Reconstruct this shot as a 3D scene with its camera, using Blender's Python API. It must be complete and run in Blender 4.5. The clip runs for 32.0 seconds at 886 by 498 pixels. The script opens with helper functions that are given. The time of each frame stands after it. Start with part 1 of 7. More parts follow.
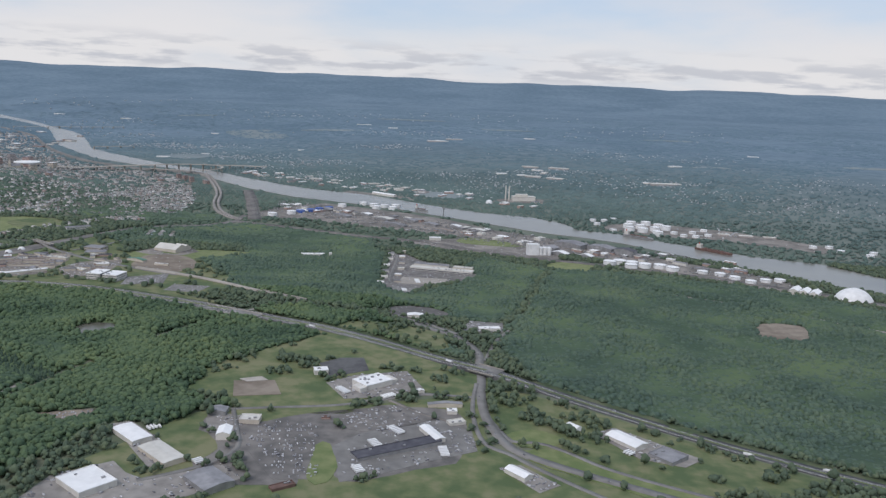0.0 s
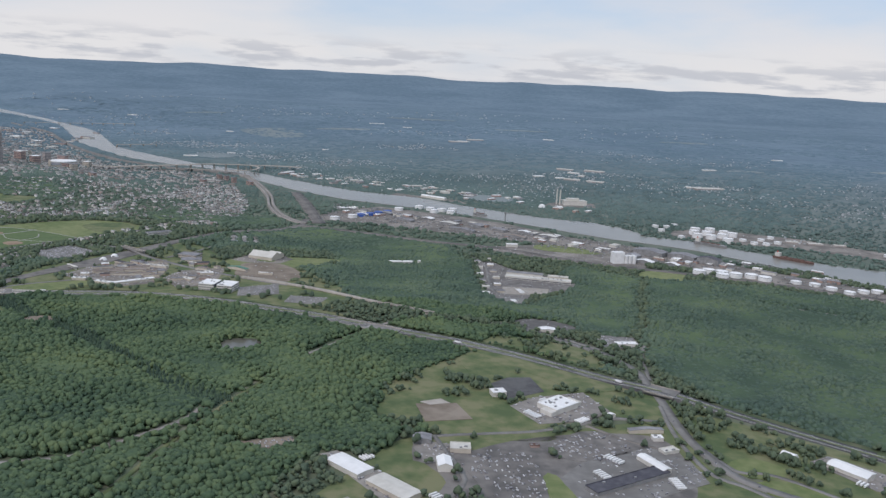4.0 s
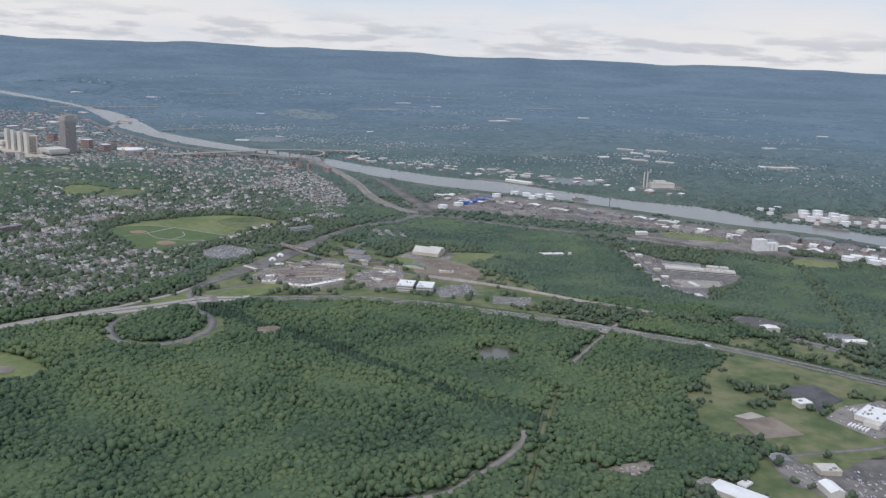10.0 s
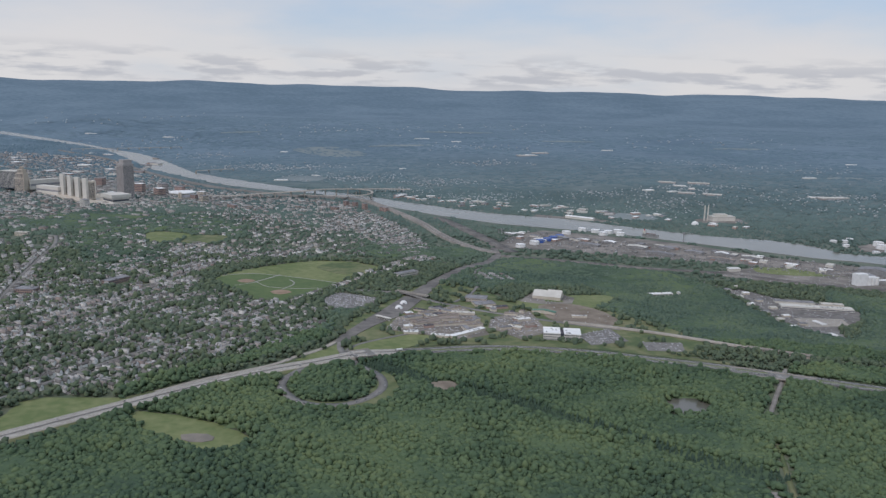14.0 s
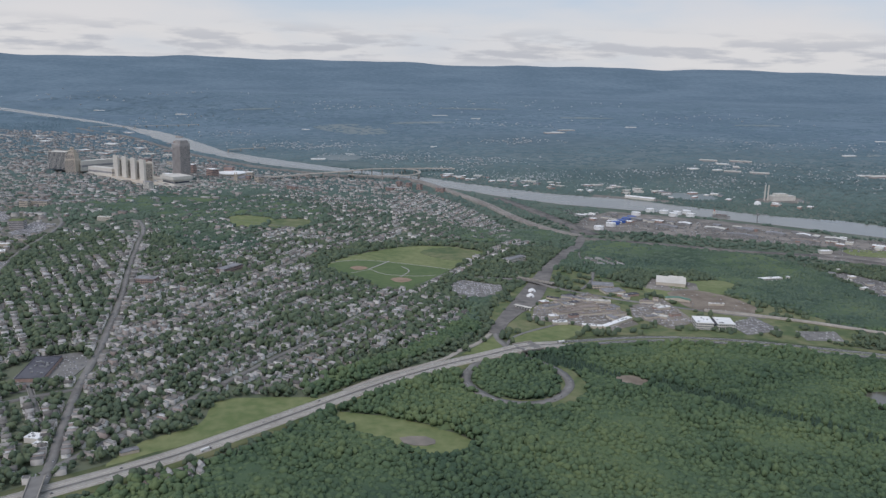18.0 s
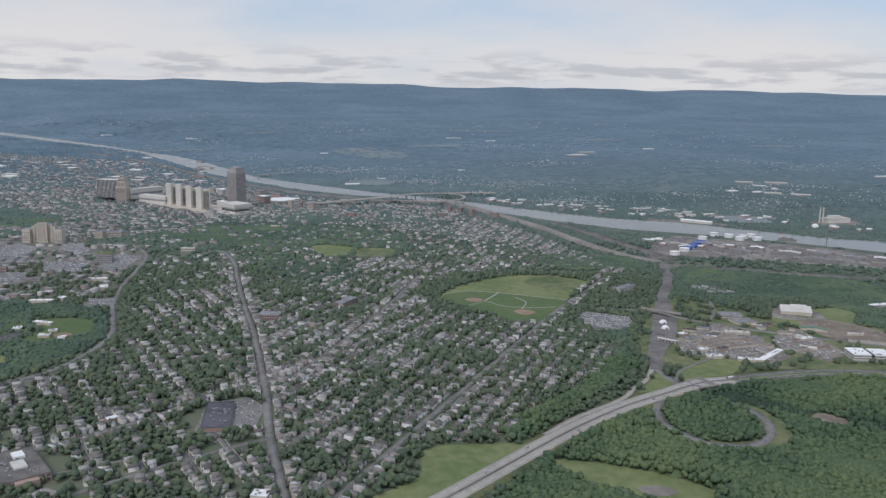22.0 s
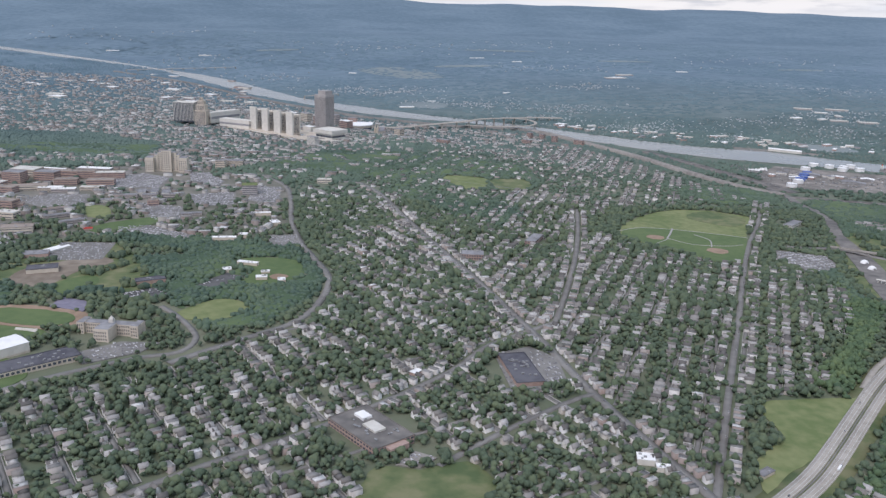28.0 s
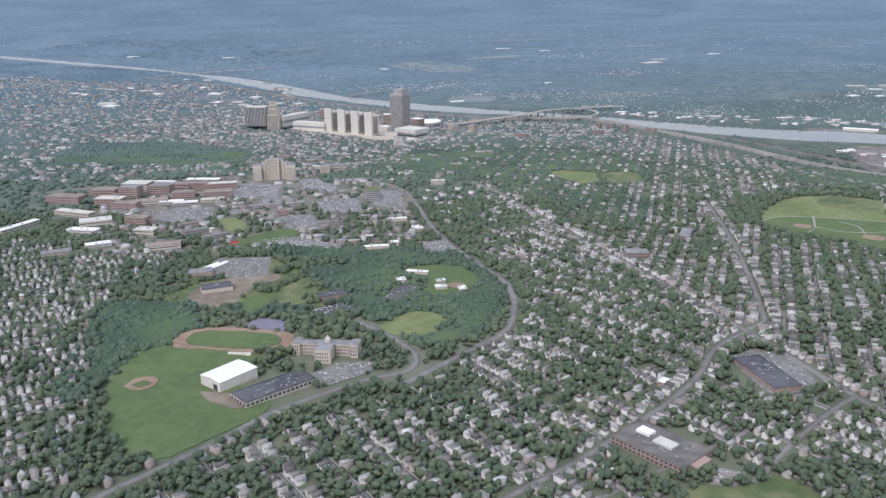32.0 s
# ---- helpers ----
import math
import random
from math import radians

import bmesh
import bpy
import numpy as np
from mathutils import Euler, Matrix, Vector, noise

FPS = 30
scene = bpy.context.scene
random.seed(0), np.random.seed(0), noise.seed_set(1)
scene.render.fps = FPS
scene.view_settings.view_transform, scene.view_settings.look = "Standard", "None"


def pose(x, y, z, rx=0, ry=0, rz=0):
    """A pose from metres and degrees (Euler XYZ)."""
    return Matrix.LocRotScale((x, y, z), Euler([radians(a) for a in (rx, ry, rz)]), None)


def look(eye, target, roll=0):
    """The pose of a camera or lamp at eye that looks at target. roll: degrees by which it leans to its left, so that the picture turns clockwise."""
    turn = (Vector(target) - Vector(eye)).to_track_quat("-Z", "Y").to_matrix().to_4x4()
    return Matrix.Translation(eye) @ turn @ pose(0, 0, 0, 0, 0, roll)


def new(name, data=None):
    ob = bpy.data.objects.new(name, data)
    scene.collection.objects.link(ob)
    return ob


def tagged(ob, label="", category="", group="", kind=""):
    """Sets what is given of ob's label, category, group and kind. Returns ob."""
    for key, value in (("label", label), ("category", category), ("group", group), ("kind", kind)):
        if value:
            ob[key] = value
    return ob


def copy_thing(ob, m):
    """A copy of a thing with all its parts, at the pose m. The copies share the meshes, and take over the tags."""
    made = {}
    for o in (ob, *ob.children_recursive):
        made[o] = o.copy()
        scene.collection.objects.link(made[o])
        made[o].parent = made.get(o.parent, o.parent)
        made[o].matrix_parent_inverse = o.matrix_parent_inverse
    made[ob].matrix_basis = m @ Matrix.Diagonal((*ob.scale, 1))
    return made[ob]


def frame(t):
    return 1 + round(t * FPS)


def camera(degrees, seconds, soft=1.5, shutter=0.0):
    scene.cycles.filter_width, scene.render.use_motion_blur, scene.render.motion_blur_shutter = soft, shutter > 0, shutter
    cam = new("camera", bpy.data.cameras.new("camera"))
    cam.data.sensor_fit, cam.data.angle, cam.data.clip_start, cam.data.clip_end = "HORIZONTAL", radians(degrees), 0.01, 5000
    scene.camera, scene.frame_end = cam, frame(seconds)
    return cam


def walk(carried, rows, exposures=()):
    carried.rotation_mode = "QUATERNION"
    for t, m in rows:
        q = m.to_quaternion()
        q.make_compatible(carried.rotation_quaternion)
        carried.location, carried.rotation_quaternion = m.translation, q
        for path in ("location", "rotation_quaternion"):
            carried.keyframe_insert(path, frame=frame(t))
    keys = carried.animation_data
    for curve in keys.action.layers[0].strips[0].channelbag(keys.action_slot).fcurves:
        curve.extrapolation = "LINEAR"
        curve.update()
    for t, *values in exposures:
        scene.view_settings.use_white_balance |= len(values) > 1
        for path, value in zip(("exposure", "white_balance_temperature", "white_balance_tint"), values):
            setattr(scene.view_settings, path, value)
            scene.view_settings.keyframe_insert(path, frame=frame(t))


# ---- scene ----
# The valley is laid out in plan units (x right, y ahead of the first eye, z up); U metres to the unit.
U = 0.25
cam = camera(56.1, 32.0, soft=1.4)
ROWS = [
    (0, 0.0, 0.0, 400.0, 78.98, -2.39, 0.00),
    (0.5, -34.8, 7.4, 400.2, 78.97, -2.73, -0.69),
    (1, -69.5, 14.5, 400.0, 78.92, -2.64, -0.30),
    (1.5, -104.1, 21.2, 400.6, 78.73, -2.32, 0.59),
    (2, -138.7, 28.0, 401.2, 78.64, -2.55, -0.07),
    (2.5, -173.5, 34.5, 401.5, 78.63, -2.79, -0.81),
    (3, -208.5, 41.6, 402.9, 78.63, -2.82, -1.01),
    (3.5, -243.5, 48.7, 403.0, 78.68, -2.79, -0.97),
    (4, -280.8, 56.9, 403.4, 78.87, -3.00, -1.18),
    (4.5, -315.4, 64.9, 403.2, 78.75, -2.94, 0.29),
    (6.5, -454.3, 92.7, 406.0, 78.39, -3.38, -0.59),
    (7, -489.1, 101.4, 405.8, 78.06, -2.51, 1.13),
    (7.5, -523.7, 108.2, 406.6, 76.49, -2.51, 0.40),
    (8, -558.9, 116.6, 406.8, 76.41, -2.82, -0.42),
    (8.5, -594.0, 124.1, 407.7, 76.43, -3.00, -1.27),
    (9, -628.8, 131.2, 408.9, 76.48, -2.99, -1.43),
    (9.5, -663.3, 138.8, 409.3, 77.27, -2.52, -1.95),
    (10, -698.1, 147.2, 409.5, 77.29, -2.38, -2.59),
    (10.5, -733.2, 154.1, 412.1, 77.61, -2.04, -2.93),
    (11, -768.1, 162.8, 413.0, 80.19, -1.64, -3.20),
    (11.5, -802.9, 171.4, 414.6, 81.53, -0.87, -3.96),
    (12, -837.7, 177.4, 415.1, 81.61, -0.91, -3.96),
    (12.5, -872.3, 186.1, 415.8, 81.47, -0.91, -4.19),
    (13, -906.6, 193.5, 416.0, 81.21, -0.87, -2.69),
    (13.5, -941.8, 200.4, 416.5, 80.14, -1.18, -2.93),
    (14, -976.4, 209.1, 417.2, 79.53, -1.38, -3.50),
    (14.5, -1011.2, 216.8, 418.0, 79.36, -1.42, -3.05),
    (16.5, -1153.5, 249.7, 422.7, 78.09, -0.85, -3.73),
    (17, -1188.8, 258.4, 423.6, 78.04, -1.03, -3.78),
    (17.5, -1224.0, 267.9, 423.4, 77.99, -1.30, -4.34),
    (18, -1259.3, 276.8, 424.4, 77.86, -1.35, -4.51),
    (18.5, -1294.1, 286.0, 425.5, 77.72, -1.08, -4.27),
    (19, -1329.1, 294.7, 426.3, 77.68, -1.10, -5.06),
    (19.5, -1364.2, 304.6, 427.5, 77.64, -1.11, -5.67),
    (20, -1399.2, 313.5, 428.1, 77.69, -0.72, -5.08),
    (20.5, -1434.0, 322.4, 428.7, 77.63, -0.67, -4.59),
    (21, -1468.5, 331.8, 428.7, 77.50, -0.96, -5.45),
    (21.5, -1503.6, 341.7, 429.6, 77.64, -0.97, -5.35),
    (22, -1538.9, 352.0, 430.4, 79.30, -1.04, -5.84),
    (22.5, -1573.4, 361.6, 431.3, 79.92, -1.26, -6.48),
    (23, -1608.0, 372.0, 432.2, 79.83, -1.33, -5.34),
    (23.5, -1643.0, 381.9, 432.3, 79.75, -1.63, -6.05),
    (24, -1677.3, 392.1, 432.5, 79.56, -1.75, -5.33),
    (24.5, -1710.5, 399.5, 433.0, 75.97, -2.02, -5.25),
    (25, -1745.0, 411.3, 432.8, 73.23, -1.73, -5.94),
    (25.5, -1779.5, 418.9, 435.1, 73.13, -1.39, -6.18),
    (27.5, -1919.4, 460.3, 438.1, 73.94, -2.11, -7.45),
    (28, -1954.4, 471.4, 438.0, 73.82, -1.79, -7.59),
    (28.5, -1988.3, 480.1, 439.2, 73.52, -1.10, -8.25),
    (29, -2023.5, 491.3, 439.5, 73.35, -0.54, -8.98),
    (29.5, -2058.1, 501.8, 440.3, 73.28, -0.54, -9.29),
    (30, -2092.7, 512.4, 441.1, 73.17, -0.64, -9.86),
    (30.5, -2126.8, 522.6, 441.5, 73.08, -0.90, -10.32),
    (31, -2161.3, 532.7, 442.6, 73.17, -1.11, -10.08),
    (31.5, -2195.9, 543.6, 442.6, 73.26, -0.53, -10.79),
    (32, -2229.7, 554.2, 442.7, 73.26, 0.59, -8.28),
]
EXPOSURE = [(t, stops, 6400, 20 if t < 24.5 else 22.5) for t, stops in ((0.0, 0.60), (4.5, 0.60), (9.0, 0.78), (10.5, 0.56), (12.0, 0.36), (14.0, 0.45), (17.0, 0.45), (21.0, 0.50), (24.0, 0.50), (25.0, 1.14), (25.5, 1.12), (28.0, 0.86), (29.0, 1.06), (32.0, 1.07))]
walk(cam, [(t, pose(U * x, U * y, U * z, rx, ry, rz)) for t, x, y, z, rx, ry, rz in ROWS], EXPOSURE)

# ---- sky, sun ----
SUN_EL, SUN_AZ = 48.0, 215.0
world = bpy.data.worlds.new("world")
scene.world = world
world.use_nodes = True
wn, wl = world.node_tree.nodes, world.node_tree.links
wn.clear()


def wnode(kind, **values):
    n = wn.new(kind)
    for k, v in values.items():
        n.inputs[k].default_value = v
    return n


sky = wn.new("ShaderNodeTexSky")
sky.sky_type, sky.sun_disc = "NISHITA", False
sky.sun_elevation, sky.sun_rotation = radians(SUN_EL), radians(SUN_AZ)
where = wn.new("ShaderNodeTexCoord")
split = wn.new("ShaderNodeSeparateXYZ")
wl.new(where.outputs["Generated"], split.inputs[0])


def cloud_noise(scale, stretch_z, lo, hi, detail=7.0):
    """Soft cloud cover, drawn out level with the horizon."""
    m = wn.new("ShaderNodeMapping")
    m.inputs["Scale"].default_value = (1.0, 1.0, stretch_z)
    wl.new(where.outputs["Generated"], m.inputs[0])
    n = wnode("ShaderNodeTexNoise", Scale=scale, Detail=detail, Roughness=0.55)
    wl.new(m.outputs[0], n.inputs["Vector"])
    r = wn.new("ShaderNodeMapRange")
    r.interpolation_type = "SMOOTHSTEP"
    r.inputs["From Min"].default_value, r.inputs["From Max"].default_value = lo, hi
    wl.new(n.outputs["Fac"], r.inputs["Value"])
    return r.outputs[0]


def by_height(stops):
    """A ramp over the sine of the height above the horizon."""
    r = wn.new("ShaderNodeValToRGB")
    els = r.color_ramp.elements
    els[0].position, els[0].color = stops[0][0], (*stops[0][1], 1)
    els[1].position, els[1].color = stops[-1][0], (*stops[-1][1], 1)
    for p, c in stops[1:-1]:
        els.new(p).color = (*c, 1)
    wl.new(split.outputs["Z"], r.inputs[0])
    return r.outputs[0]


def blend(a, b, fac, kind="MIX"):
    m = wn.new("ShaderNodeMix")
    m.data_type, m.blend_type = "RGBA", kind
    for key, value in (("Factor", fac), ("A", a), ("B", b)):
        if isinstance(value, (int, float, tuple)):
            m.inputs[key].default_value = value
        else:
            wl.new(value, m.inputs[key])
    return m.outputs["Result"]


def product(a, b):
    m = wn.new("ShaderNodeMath")
    m.operation = "MULTIPLY"
    wl.new(a, m.inputs[0])
    wl.new(b, m.inputs[1])
    return m.outputs[0]


clear = blend(sky.outputs[0], (0.10, 0.10, 0.10, 1), 1.0, "MULTIPLY")
high_cloud = by_height([(0.0, (0.54, 0.575, 0.56)), (0.05, (0.575, 0.60, 0.58)), (0.11, (0.50, 0.555, 0.57)), (0.30, (0.45, 0.535, 0.59))])
cover = cloud_noise(2.6, 3.6, 0.32, 0.66)
air = blend(clear, (0.37, 0.49, 0.59, 1), 0.75)
sheet = blend(air, high_cloud, cover)
near_horizon = by_height([(0.0, (1, 1, 1)), (0.035, (1, 1, 1)), (0.09, (0, 0, 0))])
sheet = blend(sheet, (0.58, 0.605, 0.575, 1), product(near_horizon, cloud_noise(4.0, 6.0, 0.25, 0.6)))
bank = by_height([(0.006, (0.25, 0.25, 0.25)), (0.016, (1, 1, 1)), (0.034, (0.8, 0.8, 0.8)), (0.052, (0, 0, 0))])
strata = product(bank, cloud_noise(11.0, 7.0, 0.47, 0.60, 9.0))
sheet = blend(sheet, (0.41, 0.445, 0.455, 1), strata)
back = wnode("ShaderNodeBackground", Strength=0.84)
wl.new(sheet, back.inputs["Color"])
wout = wn.new("ShaderNodeOutputWorld")
wl.new(back.outputs[0], wout.inputs[0])

sun = new("sun", bpy.data.lights.new("sun", "SUN"))
sun.data.energy, sun.data.angle, sun.data.color = 1.05, radians(25), (1.0, 0.96, 0.90)
az = radians(SUN_AZ)
sun.matrix_world = look((0, 0, 0), (-math.sin(az) * math.cos(radians(SUN_EL)), -math.cos(az) * math.cos(radians(SUN_EL)), -math.sin(radians(SUN_EL))))


# ---- materials ----
def material(name, colours, grain=0.5, broad=0.0, rough=0.9, metal=0.0, bump=0.0, by="position", spec=0.3, own=0.72, swing=0.5, leafy=0.0):
    """colours: two or three base colours, mixed by fine and broad noise (metres) or by a random number of each island or object."""
    m = bpy.data.materials.new(name)
    m.use_nodes = True
    n, l = m.node_tree.nodes, m.node_tree.links
    b = n["Principled BSDF"]
    b.inputs["Roughness"].default_value, b.inputs["Metallic"].default_value = rough, metal
    b.inputs["Specular IOR Level"].default_value = spec
    geo = n.new("ShaderNodeNewGeometry")
    fine = n.new("ShaderNodeTexNoise")
    fine.inputs["Scale"].default_value, fine.inputs["Detail"].default_value = grain, 6.0
    l.new(geo.outputs["Position"], fine.inputs["Vector"])
    fac = fine.outputs["Fac"]
    stops = (0.32, 0.68)
    if broad:
        wide = n.new("ShaderNodeTexNoise")
        wide.inputs["Scale"].default_value, wide.inputs["Detail"].default_value = broad, 4.0
        l.new(geo.outputs["Position"], wide.inputs["Vector"])
        mix = n.new("ShaderNodeMath")
        mix.operation = "MULTIPLY_ADD"
        mix.inputs[1].default_value = 1 - swing
        half = n.new("ShaderNodeMath")
        half.operation = "MULTIPLY"
        half.inputs[1].default_value = swing
        l.new(wide.outputs["Fac"], half.inputs[0])
        l.new(fine.outputs["Fac"], mix.inputs[0])
        l.new(half.outputs[0], mix.inputs[2])
        fac, stops = mix.outputs[0], (0.40, 0.60)
    if by != "position":
        one = n.new("ShaderNodeObjectInfo") if by == "object" else geo
        mix = n.new("ShaderNodeMath")
        mix.operation = "MULTIPLY_ADD"
        mix.inputs[1].default_value = own
        part_of = n.new("ShaderNodeMath")
        part_of.operation = "MULTIPLY"
        part_of.inputs[1].default_value = 1 - own
        l.new(fac, part_of.inputs[0])
        l.new(one.outputs["Random" if by == "object" else "Random Per Island"], mix.inputs[0])
        l.new(part_of.outputs[0], mix.inputs[2])
        fac, stops = mix.outputs[0], (0.05, 0.95) if own > 0.6 else ((0.22, 0.76) if own > 0.3 else (0.35, 0.66))
    ramp = n.new("ShaderNodeValToRGB")
    els = ramp.color_ramp.elements
    els[0].position, els[1].position = stops
    els[0].color, els[1].color = (*colours[0], 1), (*colours[-1], 1)
    for k, c in enumerate(colours[1:-1], 1):
        els.new(stops[0] + (stops[1] - stops[0]) * k / (len(colours) - 1)).color = (*c, 1)
    l.new(fac, ramp.inputs[0])
    l.new(ramp.outputs[0], b.inputs["Base Color"])
    if bump:
        bp = n.new("ShaderNodeBump")
        bp.inputs["Strength"].default_value, bp.inputs["Distance"].default_value = bump, 0.3
        relief_noise = fine
        if leafy:
            relief_noise = n.new("ShaderNodeTexNoise")
            relief_noise.inputs["Scale"].default_value, relief_noise.inputs["Detail"].default_value = leafy, 3.0
            l.new(geo.outputs["Position"], relief_noise.inputs["Vector"])
        l.new(relief_noise.outputs["Fac"], bp.inputs["Height"])
        l.new(bp.outputs[0], b.inputs["Normal"])
    return m


def hazed(name, near, far, start, end, grain=0.05, broad=0.004, rough=0.95):
    """A land cover whose colours near the city pass into painted haze colours out in the country."""
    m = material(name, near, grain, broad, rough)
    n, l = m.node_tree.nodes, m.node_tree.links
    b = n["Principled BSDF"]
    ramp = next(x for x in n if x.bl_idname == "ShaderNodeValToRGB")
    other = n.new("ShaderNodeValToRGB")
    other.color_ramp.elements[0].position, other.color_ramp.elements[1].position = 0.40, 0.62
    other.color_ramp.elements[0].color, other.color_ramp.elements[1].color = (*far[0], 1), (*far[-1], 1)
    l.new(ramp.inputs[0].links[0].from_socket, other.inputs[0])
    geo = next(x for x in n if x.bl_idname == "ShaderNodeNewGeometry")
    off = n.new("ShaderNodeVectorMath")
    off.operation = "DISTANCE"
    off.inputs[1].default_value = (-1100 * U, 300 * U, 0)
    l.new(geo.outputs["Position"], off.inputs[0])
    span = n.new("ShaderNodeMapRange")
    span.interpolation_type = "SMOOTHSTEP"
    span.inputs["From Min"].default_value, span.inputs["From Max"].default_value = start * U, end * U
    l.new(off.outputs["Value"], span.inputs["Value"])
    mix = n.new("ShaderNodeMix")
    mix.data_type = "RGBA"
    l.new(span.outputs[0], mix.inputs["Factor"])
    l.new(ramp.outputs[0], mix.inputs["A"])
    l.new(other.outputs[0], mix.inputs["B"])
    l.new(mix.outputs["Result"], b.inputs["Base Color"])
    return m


# the far pair of ground colours imitates blue distance haze
M_GROUND_HAZE = hazed("mixed_ground_hazed", [(0.088, 0.118, 0.072), (0.165, 0.175, 0.122)], [(0.096, 0.152, 0.198), (0.148, 0.212, 0.262)], 1300, 7000)
M_LAWN = material("mown_grass", [(0.12, 0.16, 0.062), (0.205, 0.225, 0.105)], 0.25, 0.03, bump=0.1)
M_CINDER = material("dark_cinders", [(0.115, 0.11, 0.105), (0.215, 0.20, 0.185)], 0.25, 0.06)
M_DRY = material("dry_grass", [(0.082, 0.118, 0.052), (0.130, 0.155, 0.072), (0.190, 0.192, 0.105)], 0.2, 0.06)
M_TURF = material("sports_turf", [(0.082, 0.128, 0.052), (0.115, 0.158, 0.066)], 0.3, 0.05)
M_CLAY = material("red_clay", [(0.24, 0.17, 0.12), (0.32, 0.23, 0.17)], 0.4, 0.05)
M_DUST = material("dusty_hardstanding", [(0.145, 0.135, 0.122), (0.275, 0.25, 0.225)], 0.12, 0.05)
M_TAN = material("tan_forecourt", [(0.17, 0.155, 0.135), (0.27, 0.24, 0.205)], 0.15, 0.06)
M_YARD = material("worn_town_ground", [(0.12, 0.125, 0.095), (0.22, 0.205, 0.18)], 0.12, 0.02)
# far field colour is pale and bluish to imitate distance haze
M_FIELD_HAZE = material("hazed_far_field", [(0.16, 0.20, 0.21), (0.23, 0.26, 0.255)], 0.02, 0.004)
M_DIRT = material("bare_dirt", [(0.17, 0.138, 0.108), (0.275, 0.235, 0.19)], 0.2, 0.03)
M_GRAVEL = material("grey_gravel", [(0.21, 0.195, 0.18), (0.32, 0.30, 0.275)], 0.3, 0.03)
M_ASPHALT = material("asphalt", [(0.07, 0.07, 0.073), (0.12, 0.12, 0.12)], 0.4, 0.04)
M_STREET = material("worn_street", [(0.165, 0.160, 0.152), (0.235, 0.228, 0.216)], 0.3, 0.05)
M_CONCRETE = material("pale_concrete", [(0.31, 0.285, 0.25), (0.41, 0.378, 0.335)], 0.5, 0.05)
M_WALK = material("pavement_slabs", [(0.30, 0.29, 0.27), (0.38, 0.37, 0.35)], 1.2)
M_PAINT = material("white_road_paint", [(0.48, 0.48, 0.46), (0.62, 0.62, 0.60)], 1.0)
M_WATER = material("river_water", [(0.16, 0.16, 0.145), (0.21, 0.205, 0.18)], 0.02, 0.004, rough=0.24, bump=0.05, spec=0.45)
M_POND = material("pond_water", [(0.10, 0.10, 0.08), (0.13, 0.12, 0.10)], 0.1, rough=0.2, spec=0.5)
M_LEAF = material("broad_leaves", [(0.050, 0.088, 0.054), (0.074, 0.119, 0.064), (0.098, 0.146, 0.074), (0.126, 0.170, 0.078)], 0.35, 0.022, by="island", bump=0.9, own=0.18, swing=0.8, leafy=2.2)
M_LEAF_TOWN = material("street_tree_leaves", [(0.064, 0.094, 0.066), (0.088, 0.122, 0.078), (0.124, 0.156, 0.090)], 0.9, 0.02, by="island", bump=0.9, own=0.4, leafy=2.4)
# leaf colours turn blue with distance: haze put into the base colour
M_LEAF_HAZE = hazed("hazed_valley_leaves", [(0.076, 0.112, 0.076), (0.104, 0.146, 0.092)], [(0.092, 0.150, 0.188), (0.134, 0.198, 0.238)], 1300, 6200, 0.08, 0.01)
M_CANOPY = material("closed_canopy", [(0.045, 0.078, 0.048), (0.070, 0.112, 0.060), (0.100, 0.144, 0.068)], 0.6, 0.022, bump=0.2, swing=0.85)
# mid-distance haze mixed into these leaves: lighter and bluer than the near wood
M_LEAF_MID_HAZE = material("hazed_valley_side_leaves", [(0.060, 0.098, 0.076), (0.084, 0.128, 0.090), (0.112, 0.156, 0.100)], 0.4, 0.022, by="island", bump=0.9, own=0.22, swing=0.85, leafy=2.0)
M_FARHOUSE = material("pale_far_walls", [(0.30, 0.32, 0.33), (0.54, 0.56, 0.57)], 0.2, by="island")
# needles kept dark to stand in for the ravine's shade
M_FIR_SHADE = material("ravine_shade_needles", [(0.030, 0.056, 0.042), (0.044, 0.076, 0.052), (0.060, 0.096, 0.060)], 0.9, 0.03, by="island", bump=0.2, own=0.4)
M_BARK = material("bark", [(0.10, 0.08, 0.06), (0.16, 0.13, 0.10)], 2.0)
M_SIDING = material("house_siding", [(0.40, 0.35, 0.30), (0.62, 0.60, 0.56), (0.73, 0.72, 0.70), (0.80, 0.795, 0.78), (0.80, 0.795, 0.78)], 1.5, by="island")
M_SIDING_ONE = material("painted_siding", [(0.40, 0.34, 0.28), (0.58, 0.56, 0.51), (0.47, 0.53, 0.57), (0.70, 0.69, 0.66), (0.78, 0.775, 0.76)], 1.5, by="object")
M_SHINGLE = material("asphalt_shingles", [(0.085, 0.080, 0.075), (0.13, 0.125, 0.12), (0.19, 0.18, 0.165), (0.30, 0.29, 0.28), (0.50, 0.49, 0.48)], 1.5, by="island")
M_SHINGLE_ONE = material("roof_shingles", [(0.085, 0.080, 0.075), (0.15, 0.13, 0.115), (0.18, 0.178, 0.172), (0.33, 0.32, 0.31)], 1.5, by="object")
M_BRICK = material("red_brick", [(0.31, 0.22, 0.19), (0.40, 0.295, 0.255)], 1.0, 0.1)
M_TOWNROOF = material("town_roofs", [(0.13, 0.13, 0.128), (0.19, 0.187, 0.18), (0.25, 0.245, 0.235), (0.34, 0.335, 0.325), (0.80, 0.80, 0.79)], 1.0, by="island")
